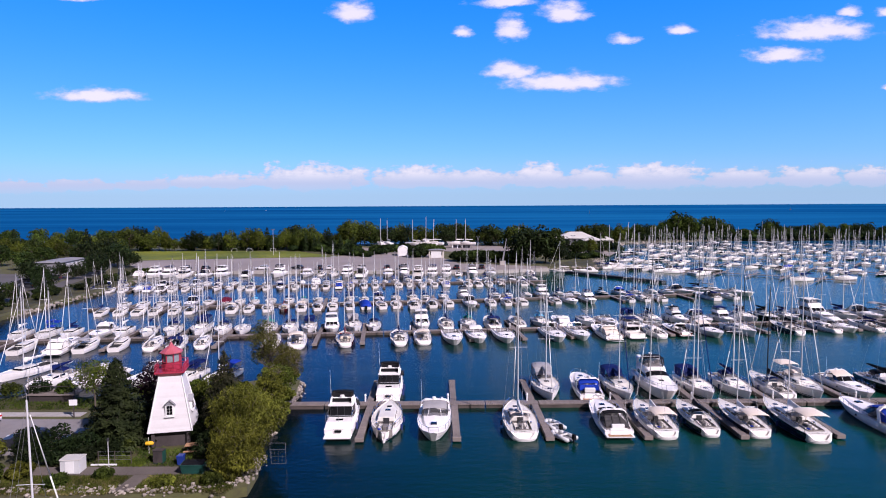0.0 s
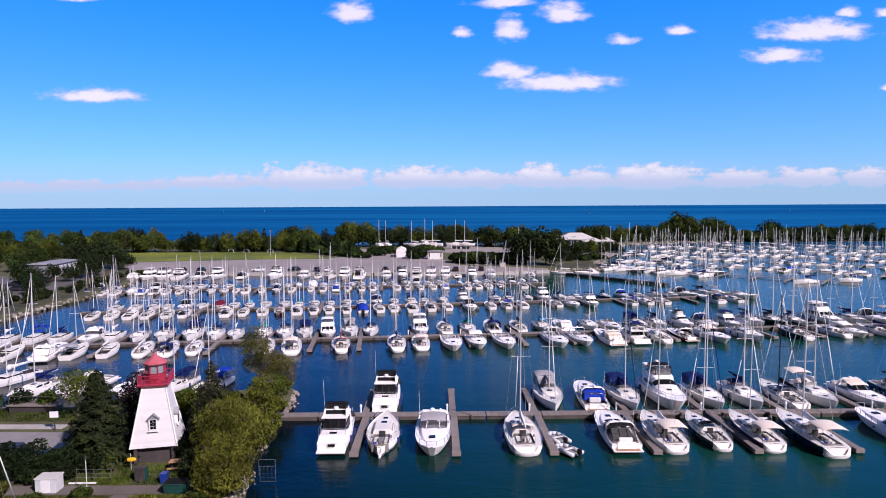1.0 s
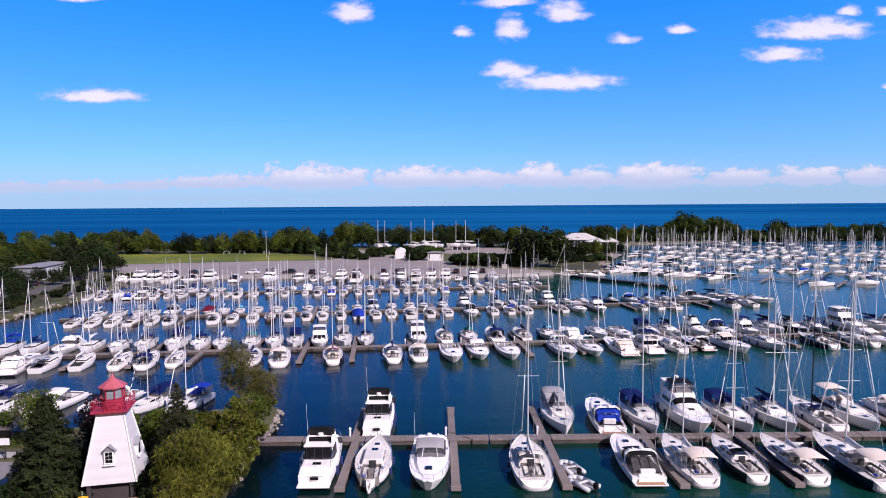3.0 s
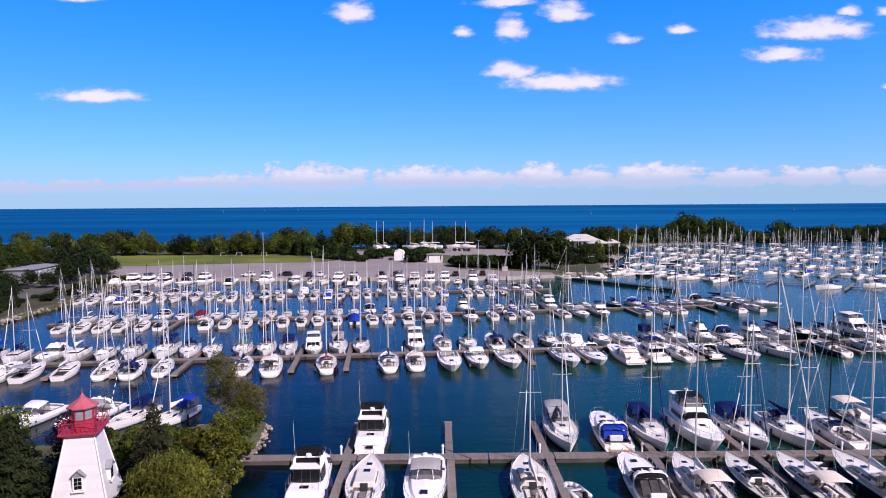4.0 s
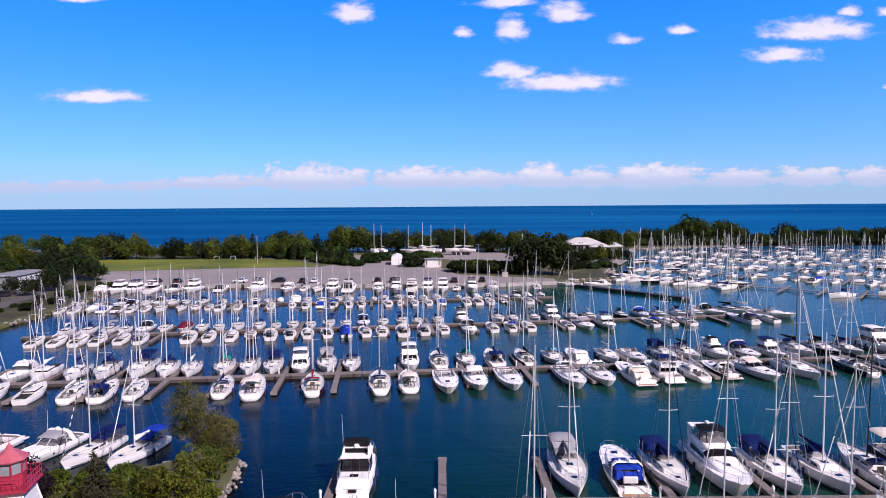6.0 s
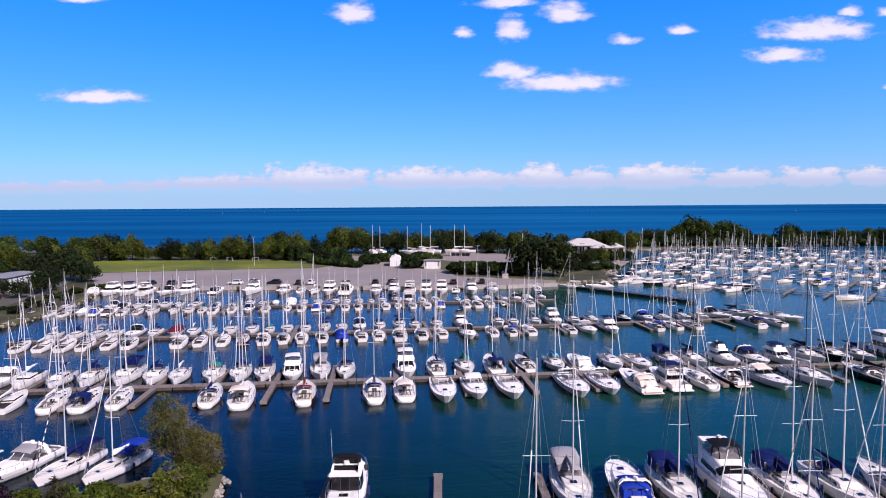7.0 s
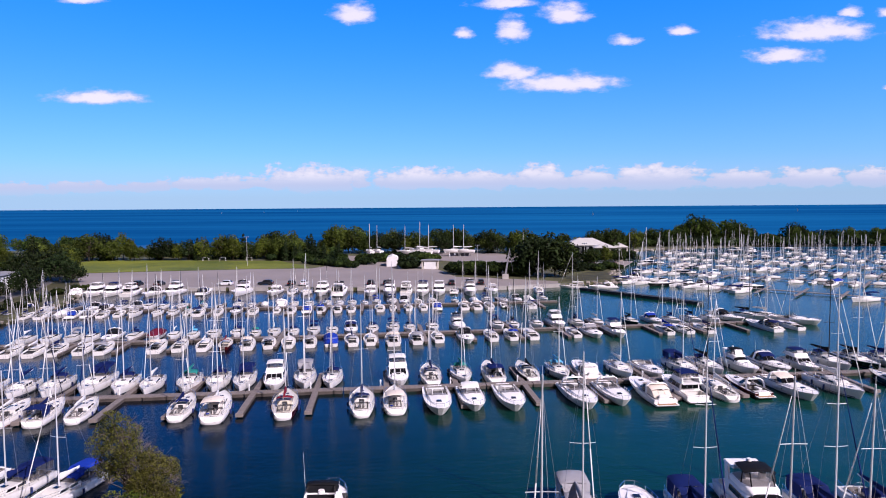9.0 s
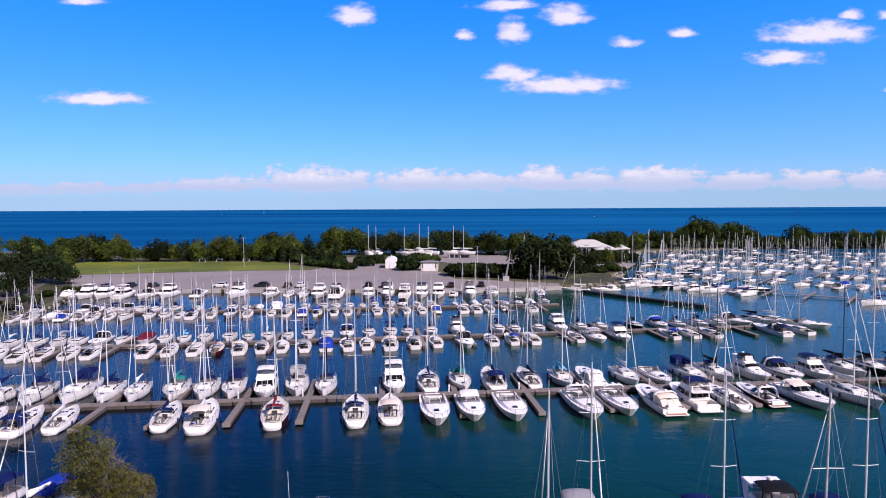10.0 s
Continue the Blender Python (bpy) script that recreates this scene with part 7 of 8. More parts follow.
hedge += [(rng.choice(BUSH), wood_matrix(40 + 40 * rng.random(), 284 + rng.uniform(-5, 18), rng.uniform(0.7, 1.2))) for i in range(18)]
hedge += [(rng.choice(BUSH), wood_matrix(-56 + 24 * (i + rng.random()) / 24, 281 - 0.85 * i + rng.uniform(-1.5, 1.5), rng.uniform(0.55, 0.85))) for i in range(24)]
thicket("hedge", "low shrubs at the edge of lawn and car park", hedge)
hedge = [(rng.choice(BUSH), wood_matrix(96 + 170 * (i + rng.random()) / 70, 366 + 0.05 * i + rng.uniform(-2, 2), rng.uniform(0.8, 1.5))) for i in range(70)]
hedge += [(rng.choice(BUSH), wood_matrix(-132 + 84 * (i + rng.random()) / 40, 318 + rng.uniform(-4, 4), rng.uniform(0.9, 1.4))) for i in range(40)]
thicket("hedge", "dark scrub along the far shore", hedge)

# ---------------------------------------------------------------- lighthouse
lh = root("lighthouse", pose(-25.2, 60.0, LAND, 0, 0, 13), "white shingled wooden lighthouse with a red lantern room", "lighthouse")
bm = B()
for x in (-1.5, 1.5):
    for y in (-1.5, 1.5):
        box(bm, x - 0.14, x + 0.14, y - 0.14, y + 0.14, -0.3, 1.55)
tbox(bm, -1.35, 1.35, -1.35, 1.35, -0.2, -1.35, 1.35, -1.35, 1.35, 1.52)
part("base", bm, "brickdark", lh, "dark timber base")
HALF0, HALF1, Z0, Z1 = 1.86, 0.93, 1.5, 6.42
bm = B()
tbox(bm, -HALF0 + 0.06, HALF0 - 0.06, -HALF0 + 0.06, HALF0 - 0.06, Z0, -HALF1 + 0.05, HALF1 - 0.05, -HALF1 + 0.05, HALF1 - 0.05, Z1)
tower = part("tower", bm, "shingle", lh, "white tapered shingled tower")
courses = 26
for i in range(courses):
    za, zb = Z0 + (Z1 - Z0) * i / courses, Z0 + (Z1 - Z0) * (i + 1.12) / courses
    ha, hb = HALF0 + (HALF1 - HALF0) * i / courses, HALF0 + (HALF1 - HALF0) * (i + 1.12) / courses
    bm = B()
    tbox(bm, -ha - 0.006, ha + 0.006, -ha - 0.006, ha + 0.006, za, -hb + 0.015, hb - 0.015, -hb + 0.015, hb - 0.015, zb)
    part("shingle_course", bm, "shingle", tower)
bm = B()
for sx in (-1, 1):
    for sy in (-1, 1):
        tube(bm, (sx * (HALF0 + 0.02), sy * (HALF0 + 0.02), Z0), (sx * (HALF1 + 0.02), sy * (HALF1 + 0.02), Z1), 0.07, 0.06, seg=4)
part("corner_board", bm, "paint_white", tower)


def dormer(parent, turn, z, name):
    """A small gabled window standing out of the sloping wall."""
    slope = (HALF0 - HALF1) / (Z1 - Z0)
    face = HALF0 - slope * (z - Z0)
    rot = Matrix.Rotation(radians(turn), 4, "Z")

    def put(bm):
        bmesh.ops.transform(bm, matrix=rot, verts=bm.verts)
        return bm
    bm = B()
    box(bm, -0.36, 0.36, -face - 0.22, -face + 0.3, z - 0.5, z + 0.5, 0.02)
    d = part(name, put(bm), "paint_white", parent)
    bm = B()
    for s in (-1, 1):
        quad(bm, (s * 0.5, -face - 0.32, z + 0.46), (0, -face - 0.32, z + 0.92), (0, -face + 0.5, z + 0.92), (s * 0.5, -face + 0.4, z + 0.46))
        quad(bm, (s * 0.5, -face - 0.32, z + 0.40), (0, -face - 0.32, z + 0.86), (0, -face + 0.5, z + 0.86), (s * 0.5, -face + 0.4, z + 0.40))
    bm.faces.new([bm.verts.new(p) for p in ((-0.45, -face - 0.24, z + 0.46), (0.45, -face - 0.24, z + 0.46), (0, -face - 0.24, z + 0.88))])
    part("gable", put(bm), "roofgrey", d)
    for i in range(2):
        for j in range(3):
            bm = B()
            box(bm, -0.24 + 0.25 * i, -0.01 + 0.25 * i, -face - 0.235, -face - 0.21, z - 0.4 + 0.28 * j, z - 0.15 + 0.28 * j)
            part("pane", put(bm), "glass", d)
    bm = B()
    box(bm, -0.42, 0.42, -face - 0.34, -face - 0.2, z - 0.6, z - 0.52, 0.01)
    part("sill", put(bm), "paint_white", d)


dormer(tower, 0, 3.45, "window")
dormer(tower, 90, 3.45, "window")
# gallery and lantern
bm = B()
tbox(bm, -0.98, 0.98, -0.98, 0.98, Z1, -1.22, 1.22, -1.22, 1.22, Z1 + 0.26)
box(bm, -1.29, 1.29, -1.29, 1.29, Z1 + 0.26, Z1 + 0.40, 0.03)
gal = part("gallery", bm, "redpaint", lh, "red gallery deck")
bm = B()
for i in range(8):
    for sx, sy in ((1, 0), (0, 1), (-1, 0), (0, -1)):
        k = -1.22 + 2.44 * i / 8
        x, y = (sx * 1.22 or k * (1 if sy > 0 else -1)), (sy * 1.22 or k * (1 if sx < 0 else -1))
        tube(bm, (x, y, Z1 + 0.4), (x, y, Z1 + 1.1), 0.025, seg=4)
for z in (0.75, 1.1):
    path_tube(bm, [(-1.22, -1.22, Z1 + z), (1.22, -1.22, Z1 + z), (1.22, 1.22, Z1 + z), (-1.22, 1.22, Z1 + z), (-1.22, -1.22, Z1 + z)], 0.03, 4)
part("railing", bm, "redpaint", gal)
OCT = [(math.cos(radians(22.5 + 45 * i)), math.sin(radians(22.5 + 45 * i))) for i in range(8)]
bm = B()
loft(bm, [[(0.84 * c, 0.84 * s, Z1 + 0.4) for c, s in OCT], [(0.84 * c, 0.84 * s, Z1 + 1.14) for c, s in OCT], [(0.9 * c, 0.9 * s, Z1 + 1.18) for c, s in OCT]], close=True, cap1=True)
lan = part("lantern_room", bm, "redpaint", lh, "red octagonal lantern room")
for i in range(8):
    (c0, s0), (c1, s1) = OCT[i], OCT[(i + 1) % 8]
    bm = B()
    quad(bm, (0.77 * c0, 0.77 * s0, Z1 + 1.18), (0.77 * c1, 0.77 * s1, Z1 + 1.18), (0.77 * c1, 0.77 * s1, Z1 + 2.0), (0.77 * c0, 0.77 * s0, Z1 + 2.0))
    part("pane", bm, "pane", lan)
    bm = B()
    tube(bm, (0.8 * c0, 0.8 * s0, Z1 + 1.15), (0.8 * c0, 0.8 * s0, Z1 + 2.02), 0.06, seg=5)
    part("mullion", bm, "redpaint", lan)
bm = B()
loft(bm, [[(1.02 * c, 1.02 * s, Z1 + 1.96) for c, s in OCT], [(1.04 * c, 1.04 * s, Z1 + 2.04) for c, s in OCT], [(0.2 * c, 0.2 * s, Z1 + 2.62) for c, s in OCT], [(0.15 * c, 0.15 * s, Z1 + 2.78) for c, s in OCT]], close=True, cap0=True, cap1=True)
tube(bm, (0, 0, Z1 + 2.78), (0, 0, Z1 + 2.92), 0.1, 0.05, seg=6)
tube(bm, (0, 0, Z1 + 2.92), (0, 0, Z1 + 3.3), 0.03, 0.012, seg=5)
part("lantern_roof", bm, "redroof", lh, "faded red octagonal roof with a finial")

# ---------------------------------------------------------------- things round the lighthouse
def simple(name, m, label, category, pieces):
    """A thing of a few plain parts: (part name, material, drawing function)."""
    r = root(name, m, label, category)
    for n, mat, draw in pieces:
        bm = B()
        draw(bm)
        part(n, bm, mat, r)
    return r


simple("storage_shed", pose(-30.6, 53.2, LAND + 0.08, 0, 0, 3) @ Matrix.Scale(0.86, 4), "small white metal storage shed on the walkway", "shed", [
    ("wall", "hypalon", lambda b: box(b, -0.9, 0.9, -0.65, 0.65, 0, 1.3, 0.02)),
    ("roof", "rooflight", lambda b: tbox(b, -0.96, 0.96, -0.72, 0.72, 1.3, -0.93, 0.93, -0.7, 0.7, 1.4)),
    ("door", "post", lambda b: box(b, -0.4, 0.4, -0.68, -0.65, 0.05, 1.2)),
])
simple("waste_skip", pose(-20.5, 52.9, LAND + 0.08, 0, 0, 2) @ Matrix.Scale(0.72, 4), "dark green steel waste skip", "skip", [
    ("body", "bingreen", lambda b: tbox(b, -1.15, 1.15, -0.65, 0.65, 0.1, -1.3, 1.3, -0.75, 0.75, 1.1, 0.03)),
    ("rim", "bingreen", lambda b: box(b, -1.36, 1.36, -0.8, 0.8, 1.1, 1.18, 0.02)),
    ("lid", "black", lambda b: tbox(b, -1.25, 1.25, -0.7, 0.7, 1.18, -1.2, 1.2, -0.6, 0.68, 1.26)),
    ("lug", "post", lambda b: box(b, 1.36, 1.44, -0.1, 0.1, 0.7, 0.95)),
])
simple("recycling_bin", pose(-22.3, 54.6, LAND + 0.04) @ Matrix.Scale(0.7, 4), "blue plastic recycling bin", "bin", [
    ("body", "binblue", lambda b: tbox(b, -0.3, 0.3, -0.35, 0.35, 0.05, -0.38, 0.38, -0.42, 0.42, 1.1, 0.03)),
    ("lid", "binblue", lambda b: tbox(b, -0.4, 0.4, -0.45, 0.45, 1.1, -0.36, 0.36, -0.4, 0.42, 1.2)),
])
bins = simple("garbage_enclosure", pose(-24.3, 55.0, LAND + 0.04) @ Matrix.Diagonal((0.5, 0.6, 0.72, 1)), "dark green slatted bin enclosure", "enclosure", [
    ("frame", "bingreen", lambda b: box(b, -0.85, 0.85, -0.5, 0.5, 0.05, 1.55)),
    ("top", "brickdark", lambda b: box(b, -0.92, 0.92, -0.58, 0.55, 1.55, 1.62)),
])
for i in range(8):
    bm = B()
    box(bm, -0.8 + 0.2 * i, -0.64 + 0.2 * i, -0.54, -0.5, 0.1, 1.5)
    part("slat", bm, "brickdark", bins)
simple("picnic_table", pose(-22.0, 57.2, LAND + 0.04, 0, 0, 10), "weathered wooden picnic table", "table", [
    ("tabletop", "teak", lambda b: [box(b, -0.95, 0.95, -0.38 + 0.2 * i, -0.2 + 0.2 * i, 0.72, 0.77) for i in range(4)]),
    ("bench", "teak", lambda b: box(b, -0.95, 0.95, -0.95, -0.69, 0.42, 0.46)),
    ("bench", "teak", lambda b: box(b, -0.95, 0.95, 0.69, 0.95, 0.42, 0.46)),
    ("leg", "brickdark", lambda b: [tube(b, (x, -s * 0.8, 0), (x, s * 0.3, 0.72), 0.05, seg=4) for x in (-0.7, 0.7) for s in (-1, 1)]),
])
simple("yellow_float", pose(-26.1, 57.0, LAND + 0.8, 0, 0, 8) @ Matrix.Scale(0.75, 4), "yellow float hanging at the tower's foot", "buoy", [
    ("float_body", "yellow", lambda b: loft(b, [[(x, r * math.cos(a), 0.2 + r * math.sin(a)) for a in [i * math.pi / 4 for i in range(8)]] for x, r in ((-0.5, 0.05), (-0.4, 0.2), (0, 0.25), (0.4, 0.2), (0.5, 0.05))], close=True, cap0=True, cap1=True)),
    ("pole", "post", lambda b: tube(b, (-0.1, 0.1, -1.05), (-0.1, 0.1, 0.9), 0.02, seg=5)),
])
simple("sign_board", pose(-38.4, 66.3, LAND + 0.05, 0, 0, 6), "small white sign on a post", "sign", [
    ("board", "post", lambda b: box(b, -0.4, 0.4, -0.03, 0.03, 1.3, 1.9)),
    ("post", "brickdark", lambda b: box(b, -0.05, 0.05, 0.03, 0.1, 0, 1.8)),
])
simple("white_plank", pose(-28.7, 54.35, LAND + 0.08, 0, 0, 1), "white painted plank lying beside the walkway", "plank", [
    ("board", "post", lambda b: box(b, -1.1, 1.1, -0.09, 0.09, 0, 0.1, 0.02)),
])
landing = root("timber_landing", pose(-43.9, 71.6, LAND), "dark timber landing with a rail above the shore", "landing")
for n, mat, draw in (("wall", "brickdark", lambda b: box(b, -2.6, 2.4, -0.15, 0.15, -0.5, 0.8, 0.02)), ("deck", "dock", lambda b: box(b, -2.8, 2.6, -0.3, 2.2, 0.8, 0.92, 0.02)),
                     ("handrail", "brickdark", lambda b: path_tube(b, [(-2.7, 0, 0.9), (-2.7, 0, 1.8), (2.5, 0, 1.8), (2.5, 0, 0.9)], 0.05, 5))):
    bm = B()
    draw(bm)
    part(n, bm, mat, landing)
fence = root("wire_fence", pose(-28.0, 54.75, LAND), "low wire fence under the spruce", "fence")
for x in (-1.4, 0, 1.4):
    bm = B()
    tube(bm, (x, 0, -0.1), (x, 0, 1.15), 0.035, seg=5)
    part("post", bm, "dockside", fence)
for z in (0.4, 0.75, 1.08):
    bm = B()
    tube(bm, (-1.4, 0, z), (1.4, 0, z), 0.012, seg=3)
    part("wire", bm, "wire", fence)
for x, y in ((-27.1, 52.2), (-34.6, 50.2)):
    simple("light_post", pose(x, y, LAND), "slim pale light post on the shore", "lamp post", [
        ("pole", "hypalon", lambda b: tube(b, (0, 0, -0.2), (0, 0, 3.0), 0.035, 0.03, seg=6)),
        ("lamp_head", "rubber", lambda b: tube(b, (0, 0, 3.0), (0, 0, 3.25), 0.12, 0.08, seg=8)),
    ])
gate = root("dock_gate", pose(-15.2, 56.2, LAND - 0.1) @ Matrix.Scale(0.8, 4), "galvanised mesh gate over the water", "gate")
for n, draw in (("gate_frame", lambda b: path_tube(b, [(0, 0, 0), (0, 0, 1.7), (1.7, 0, 1.7), (1.7, 0, -0.6), (0.1, 0, -0.6), (0.1, 0, 1.0), (1.7, 0, 1.0)], 0.03, 5)),
                ("mesh_panel", lambda b: [tube(b, (0.1 + 0.4 * i, 0, -0.6), (0.1 + 0.4 * i, 0, 1.0), 0.012, seg=3) for i in range(5)] + [tube(b, (0.1, 0, -0.2 + 0.4 * i), (1.7, 0, -0.2 + 0.4 * i), 0.008, seg=3) for i in range(3)])):
    bm = B()
    draw(bm)
    part(n, bm, "steel", gate)
ramp = root("gangway", pose(-18.6, 72.2, 0), "tan timber gangway from the point to the dock", "gangway")
bm = B()
tbox(bm, -1.4, 1.6, -1.0, 1.0, 0.95, -1.4, 1.6, -1.0, 1.0, 1.05)
bmesh.ops.rotate(bm, cent=(0, 0, 1), matrix=Matrix.Rotation(radians(9), 3, "Y"), verts=bm.verts)
part("ramp_deck", bm, "dock", ramp)
bm = B()
for y in (-0.95, 0.95):
    for x in (-1.3, -0.3, 0.7, 1.5):
        tube(bm, (x, y, 0.95 - 0.16 * x), (x, y, 2.0 - 0.16 * x), 0.03, seg=4)
    for z in (1.5, 2.0):
        tube(bm, (-1.3, y, z + 0.2), (1.5, y, z - 0.24), 0.03, seg=4)
part("handrail", bm, "steel", ramp)

# ---------------------------------------------------------------- yard and far buildings
def building(m, label, w, d, eave, ridge, wall_mat, roof_mat, windows=4, doors=0, over=0.5, hip=True):
    r = root("building", m, label, "building")
    bm = B()
    box(bm, -w / 2, w / 2, -d / 2, d / 2, -0.3, eave)
    wl = part("wall", bm, wall_mat, r)
    bm = B()
    k = d / 2 if hip else 0.3
    tbox(bm, -w / 2 - over, w / 2 + over, -d / 2 - over, d / 2 + over, eave, -max(w / 2 - k, 0.3), max(w / 2 - k, 0.3), -0.2, 0.2, ridge)
    part("roof", bm, roof_mat, r)
    for i in range(windows):
        x = -w / 2 + w * (i + 0.5) / windows
        bm = B()
        box(bm, x - w / windows * 0.33, x + w / windows * 0.33, -d / 2 - 0.04, -d / 2 + 0.02, 1.0, eave - 0.5)
        part("window", bm, "glass", wl)
    for i in range(doors):
        x = -w / 2 + w * (i + 0.5) / doors
        bm = B()
        box(bm, x - w / doors * 0.36, x + w / doors * 0.36, -d / 2 - 0.05, -d / 2 + 0.02, 0.0, eave - 0.5)
        part("garage_door", bm, "post", wl)
    return r


building(pose(63.0, 318, LAND, 0, 0, -4), "club house with a broad pale hip roof", 19, 13, 4.4, 7.4, "wallgrey", "rooflight", 6)
building(pose(69, 308, LAND, 0, 0, -4), "low wing with a pale roof beside the club house", 9, 7, 3.8, 5.4, "wall", "rooflight", 3)
building(pose(79, 322, LAND), "small pavilion with a pale pyramid roof", 6.4, 6, 3.0, 4.8, "wall", "rooflight", 2)
building(pose(-126.9, 207.5, LAND, 0, 0, 97), "long low grey shed with a flat roof and white doors", 17, 8.4, 3.9, 4.3, "wallgrey", "roofgrey", 0, 6, hip=False)
building(pose(-4.9, 258, LAND, 0, 0, -3), "small cream boat-yard hut", 5.8, 4, 3.1, 3.5, "wall", "roofgrey", 2, 1)
tent = root("boat_tent", pose(-19.5, 270, LAND, 0, 0, 4), "white gabled canvas storage tent", "tent")
bm = B()
outline = [(-2.1, 0), (-2.1, 3.0), (-1.7, 3.5), (0, 4.1), (1.7, 3.5), (2.1, 3.0), (2.1, 0)]
loft(bm, [[(x, y, z) for x, z in outline] for y in (-4, -1.3, 1.3, 4)], cap0=True, cap1=True)
part("canvas", bm, "white", tent)
bm = B()
box(bm, -1.5, 1.5, -4.06, -4.0, 0, 2.7)
part("door_flap", bm, "post", tent)

crane = root("mast_crane", pose(19.2, 226, LAND), "tall pale steel mast crane on the quay", "crane")
for n, mat, draw in (("plinth", "concrete", lambda b: box(b, -1.1, 0.8, -0.9, 0.9, -0.2, 1.4, 0.05)),
                     ("boom", "wallgrey", lambda b: tbox(b, -0.35, 0.25, -0.25, 0.25, 1.4, 1.1, 1.3, -0.12, 0.12, 9.2)),
                     ("winch", "dark", lambda b: tube(b, (-0.9, -0.5, 1.9), (-0.9, 0.5, 1.9), 0.4, seg=10)),
                     ("cable", "wire", lambda b: tube(b, (1.2, 0, 9.5), (2.0, -2, 2.0), 0.03, seg=4))):
    bm = B()
    draw(bm)
    part(n, bm, mat, crane)


def light_pole(x, y, h):
    r = root("light_pole", pose(x, y, LAND), "tall grey floodlight pole", "lamp post", "light poles")
    bm = B()
    tube(bm, (0, 0, -0.2), (0, 0, h), 0.09, 0.06, seg=7)
    part("pole", bm, "alu", r)
    bm = B()
    box(bm, -0.9, 0.9, -0.06, 0.06, h - 0.1, h + 0.02)
    for i in range(3):
        tbox(bm, -0.85 + 0.65 * i, -0.45 + 0.65 * i, -0.25, 0.1, h + 0.02, -0.8 + 0.65 * i, -0.5 + 0.65 * i, -0.2, 0.08, h + 0.2)
    part("lamp_head", bm, "steel", r)


light_pole(-75, 272, 11)
light_pole(12, 262, 8)
light_pole(52, 268, 8)


def bench_swing(x, y):
    r = root("playground_swing", pose(x, y, LAND + 0.05) @ Matrix.Scale(0.62, 4), "white metal playground frame on the lawn", "playground", "play equipment")
    bm = B()
    for s in (-1, 1):
        tube(bm, (s * 2, -1, 0), (s * 1.8, 0, 2.3), 0.05, seg=5)
        tube(bm, (s * 2, 1, 0), (s * 1.8, 0, 2.3), 0.05, seg=5)
    tube(bm, (-1.9, 0, 2.3), (1.9, 0, 2.3), 0.05, seg=5)
    part("swing_frame", bm, "post", r)
    bm = B()
    for sx in (-0.8, 0.8):
        box(bm, sx - 0.25, sx + 0.25, -0.1, 0.1, 0.5, 0.56)
        for q in (-0.22, 0.22):
            tube(bm, (sx + q, 0, 0.55), (sx + q, 0, 2.3), 0.012, seg=3)
    part("swing_seat", bm, "rubber", r)


for x in (-99, -92, -81):
    bench_swing(x, 293)


def car(m, paint, label):
    r = root("car", m, label, "car", "parked cars")
    bm = B()
    rings = []
    for y, w, z0, z1 in ((-2.2, 0.72, 0.45, 0.75), (-2.1, 0.85, 0.28, 0.92), (-1.0, 0.9, 0.25, 0.95), (0.8, 0.9, 0.25, 0.92), (1.9, 0.84, 0.28, 0.8), (2.2, 0.7, 0.4, 0.65)):
        rings.append([(-w, y, z0), (w, y, z0), (w * 1.02, y, (z0 + z1) / 2), (w * 0.93, y, z1), (-w * 0.93, y, z1), (-w * 1.02, y, (z0 + z1) / 2)])
    loft(bm, rings, close=True, cap0=True, cap1=True)
    body = part("body", bm, paint, r)
    bm = B()
    tbox(bm, -0.82, 0.82, -1.9, 1.0, 0.9, -0.66, 0.66, -1.45, 0.25, 1.48, 0.05)
    part("roof", bm, paint, body)
    for bm in house_windows(0.82, 0.66, -1.9, 1.0, -1.45, 0.25, 0.9, 1.48, lo=0.15, hi=0.85, off=0.02, each=1):
        part("window", bm, "glass", body)
    for x in (-0.82, 0.82):
        for y in (-1.35, 1.35):
            bm = B()
            tube(bm, (x - 0.1, y, 0.32), (x + 0.1, y, 0.32), 0.33, seg=12)
            part("wheel", bm, "rubber", r)
    for x in (-0.6, 0.6):
        bm = B()
        box(bm, x - 0.16, x + 0.16, 2.08, 2.2, 0.58, 0.72)
        part("headlight", bm, "lamp_clear", body)
        bm = B()
        box(bm, x - 0.16, x + 0.16, -2.24, -2.12, 0.66, 0.8)
        part("tail_light", bm, "lamp_red", body)
    return r


dark_car = car(pose(-88, 214, LAND + 0.03, 0, 0, 5), "car_dark", "dark parked car on the tarmac")
white_car = car(pose(-62.5, 213.5, LAND + 0.03, 0, 0, 90), "car_white", "white parked car on the tarmac")
for x, y, t, w in [(-81.5, 213.5, 0, 0), (-77, 214, 5, 0), (-51, 214, 90, 0), (-43.2, 213, 3, 0), (-39.6, 213, 0, 1), (-20.5, 213, 0, 0), (-16, 212.5, 2, 0), (2.6, 212, 5, 0), (11, 213, 0, 0),
                   (43, 268, 80, 1), (46.5, 269, 84, 1), (50, 268.5, 80, 0), (54, 270, 88, 0), (58, 270, 80, 1), (62, 272, 90, 0), (-116, 186, 100, 0), (-113, 176, 100, 0), (-119, 178, 95, 0), (-112, 168, 98, 0), (-118, 165, 100, 1),
                   (-47.2, 64.6, 80, 1), (-33.2, 58.6, 96, 0), (-38.2, 58.8, 90, 0)]:
    copy_thing(white_car if w else dark_car, pose(x, y, LAND + 0.05, 0, 0, t))

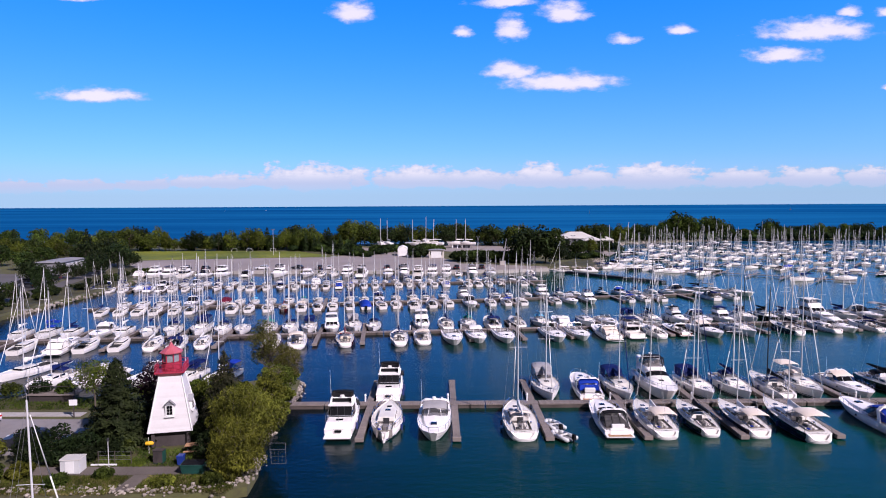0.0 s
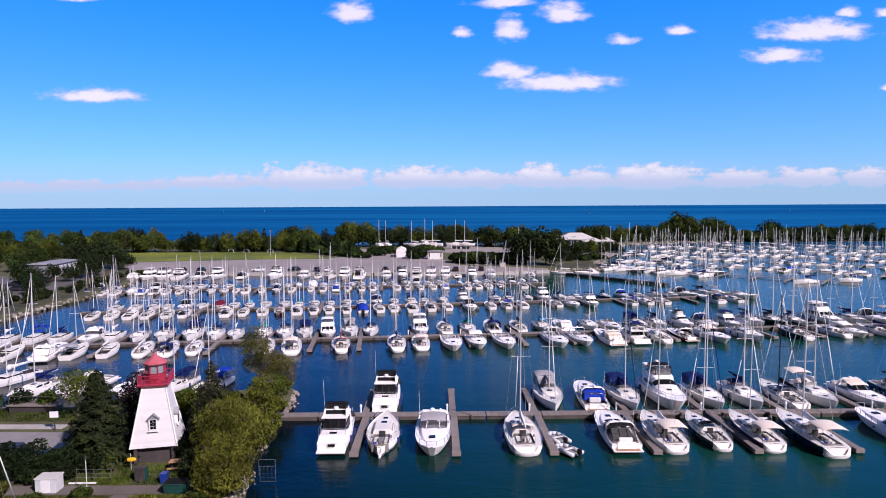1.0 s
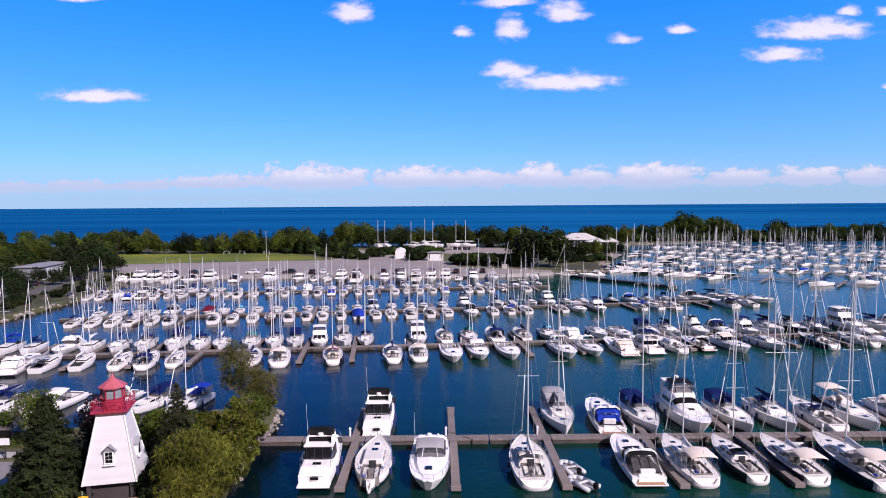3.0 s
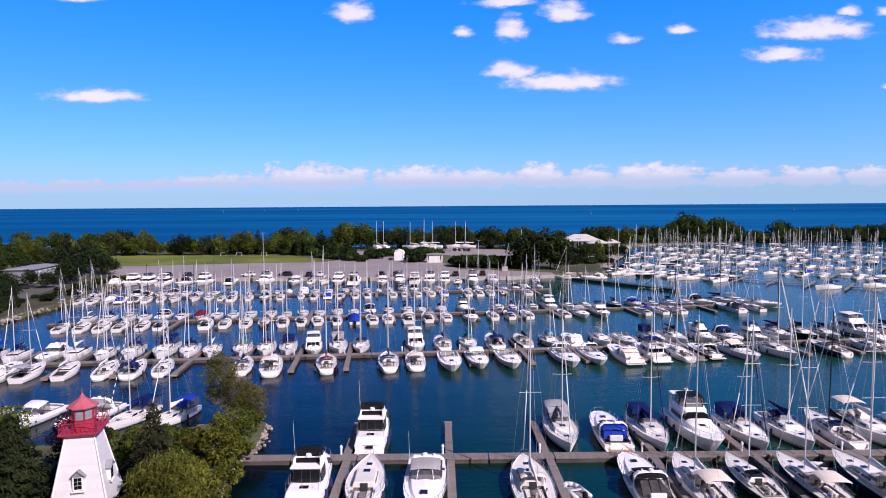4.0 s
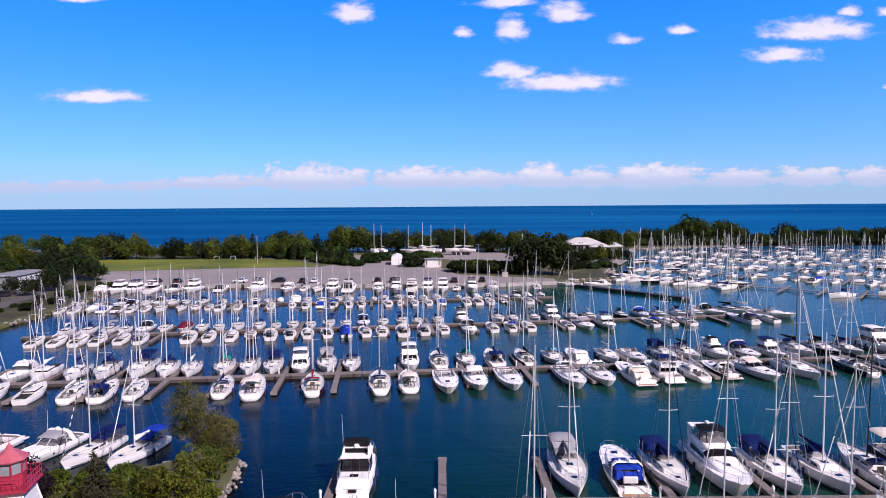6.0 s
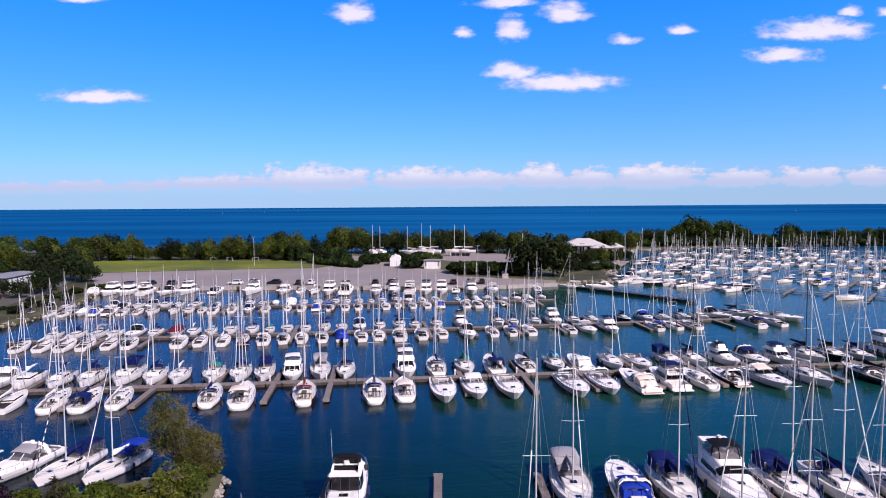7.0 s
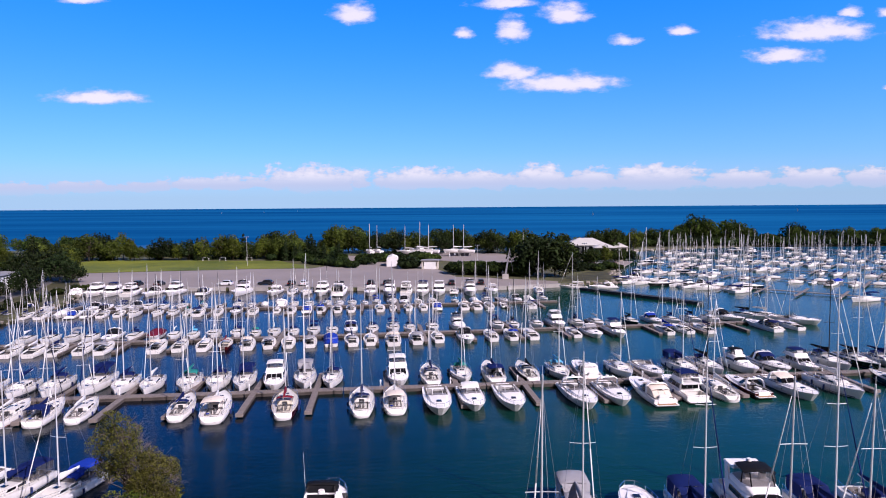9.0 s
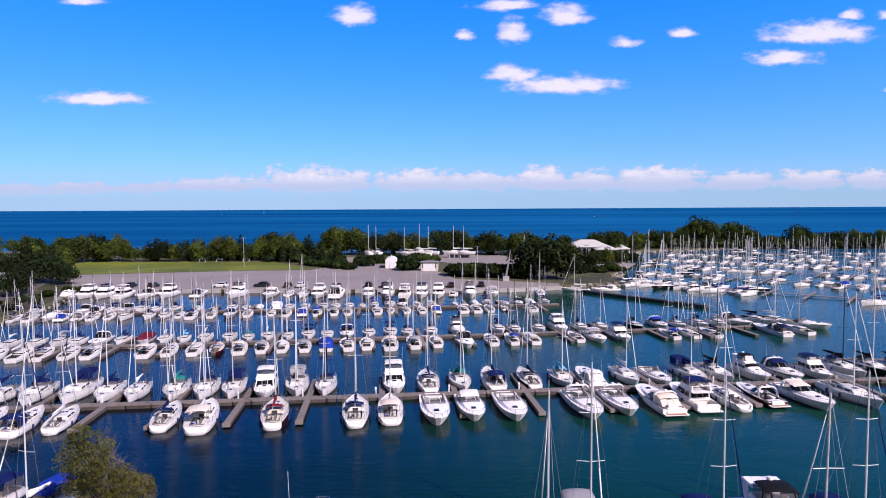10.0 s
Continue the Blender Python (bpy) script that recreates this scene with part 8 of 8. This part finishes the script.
# boats laid up ashore on stands
def ashore(kind, x, y, turn, size=1.0):
    ob = boat(kind, x, y, turn, size, "boats laid up ashore")
    ob.location.z = LAND + 1.9
    ob["label"] = "white sailboat laid up ashore on steel stands"
    st = root("boat_cradle", pose(x, y, LAND, 0, 0, turn), "steel cradle under a laid-up boat", "boat stand", "boat stands")
    for k in (-2.4, 0, 2.4):
        for s in (-1, 1):
            bm = B()
            tube(bm, (s * 1.7, k, 0), (s * 1.05, k, 1.95), 0.07, seg=5)
            part("prop", bm, "steel", st)
    bm = B()
    tbox(bm, -0.2, 0.2, -1.6, 1.6, 0, -0.3, 0.3, -2.2, 2.2, 1.7)
    part("keel_block", bm, "navy_hull", st)


for x, y, kind, turn, size in [(-33, 309, "far_sail_ashore", 20, 1.05), (-30, 312, "far_sail_ashore", 30, 1.0), (-17, 306, "far_sail_ashore", 60, 1.0), (-10.5, 306, "far_sail_ashore", 75, 1.1), (-7, 313, "far_sail_ashore", 70, 1.0),
                               (4, 312, "far_sail_ashore", 95, 1.0), (8.5, 311, "far_sail_ashore", 80, 1.0), (31, 282, "far_sail_ashore", 10, 0.8), (-13, 318, "far_express_white", 40, 1.0)]:
    ashore(kind, x, y, turn, size)

# small sails far out on the lake
for x, y in ((-665, 1872), (-605, 2085), (-565, 2373), (286, 1304), (-1373, 3203), (883, 1656)):
    r = root("sailing_yacht", pose(x, y, 0, 0, 0, 30) @ Matrix.Scale(0.55, 4), "tiny white sail far out on the lake", "sailboat", "sails on the lake")
    h = Hull(11, 3, 0.9, 1.2, SAIL_PLAN)
    part("hull", h.shell(), "gelcoat", r)
    bm = B()
    loft(bm, [[(0, 0.5, 1.5), (0.5, -2.2, 1.5), (0, -5, 1.6)], [(0, 0.5, 8), (0.4, -1.0, 8), (0, -2.5, 8)], [(0, 0.5, 14), (0.05, 0.3, 14), (0, 0.2, 14)]])
    part("mainsail", bm, "white", r)
    bm = B()
    tube(bm, (0, 0.6, 0.8), (0, 0.6, 14.3), 0.09, seg=5)
    part("mast", bm, "alu", r)
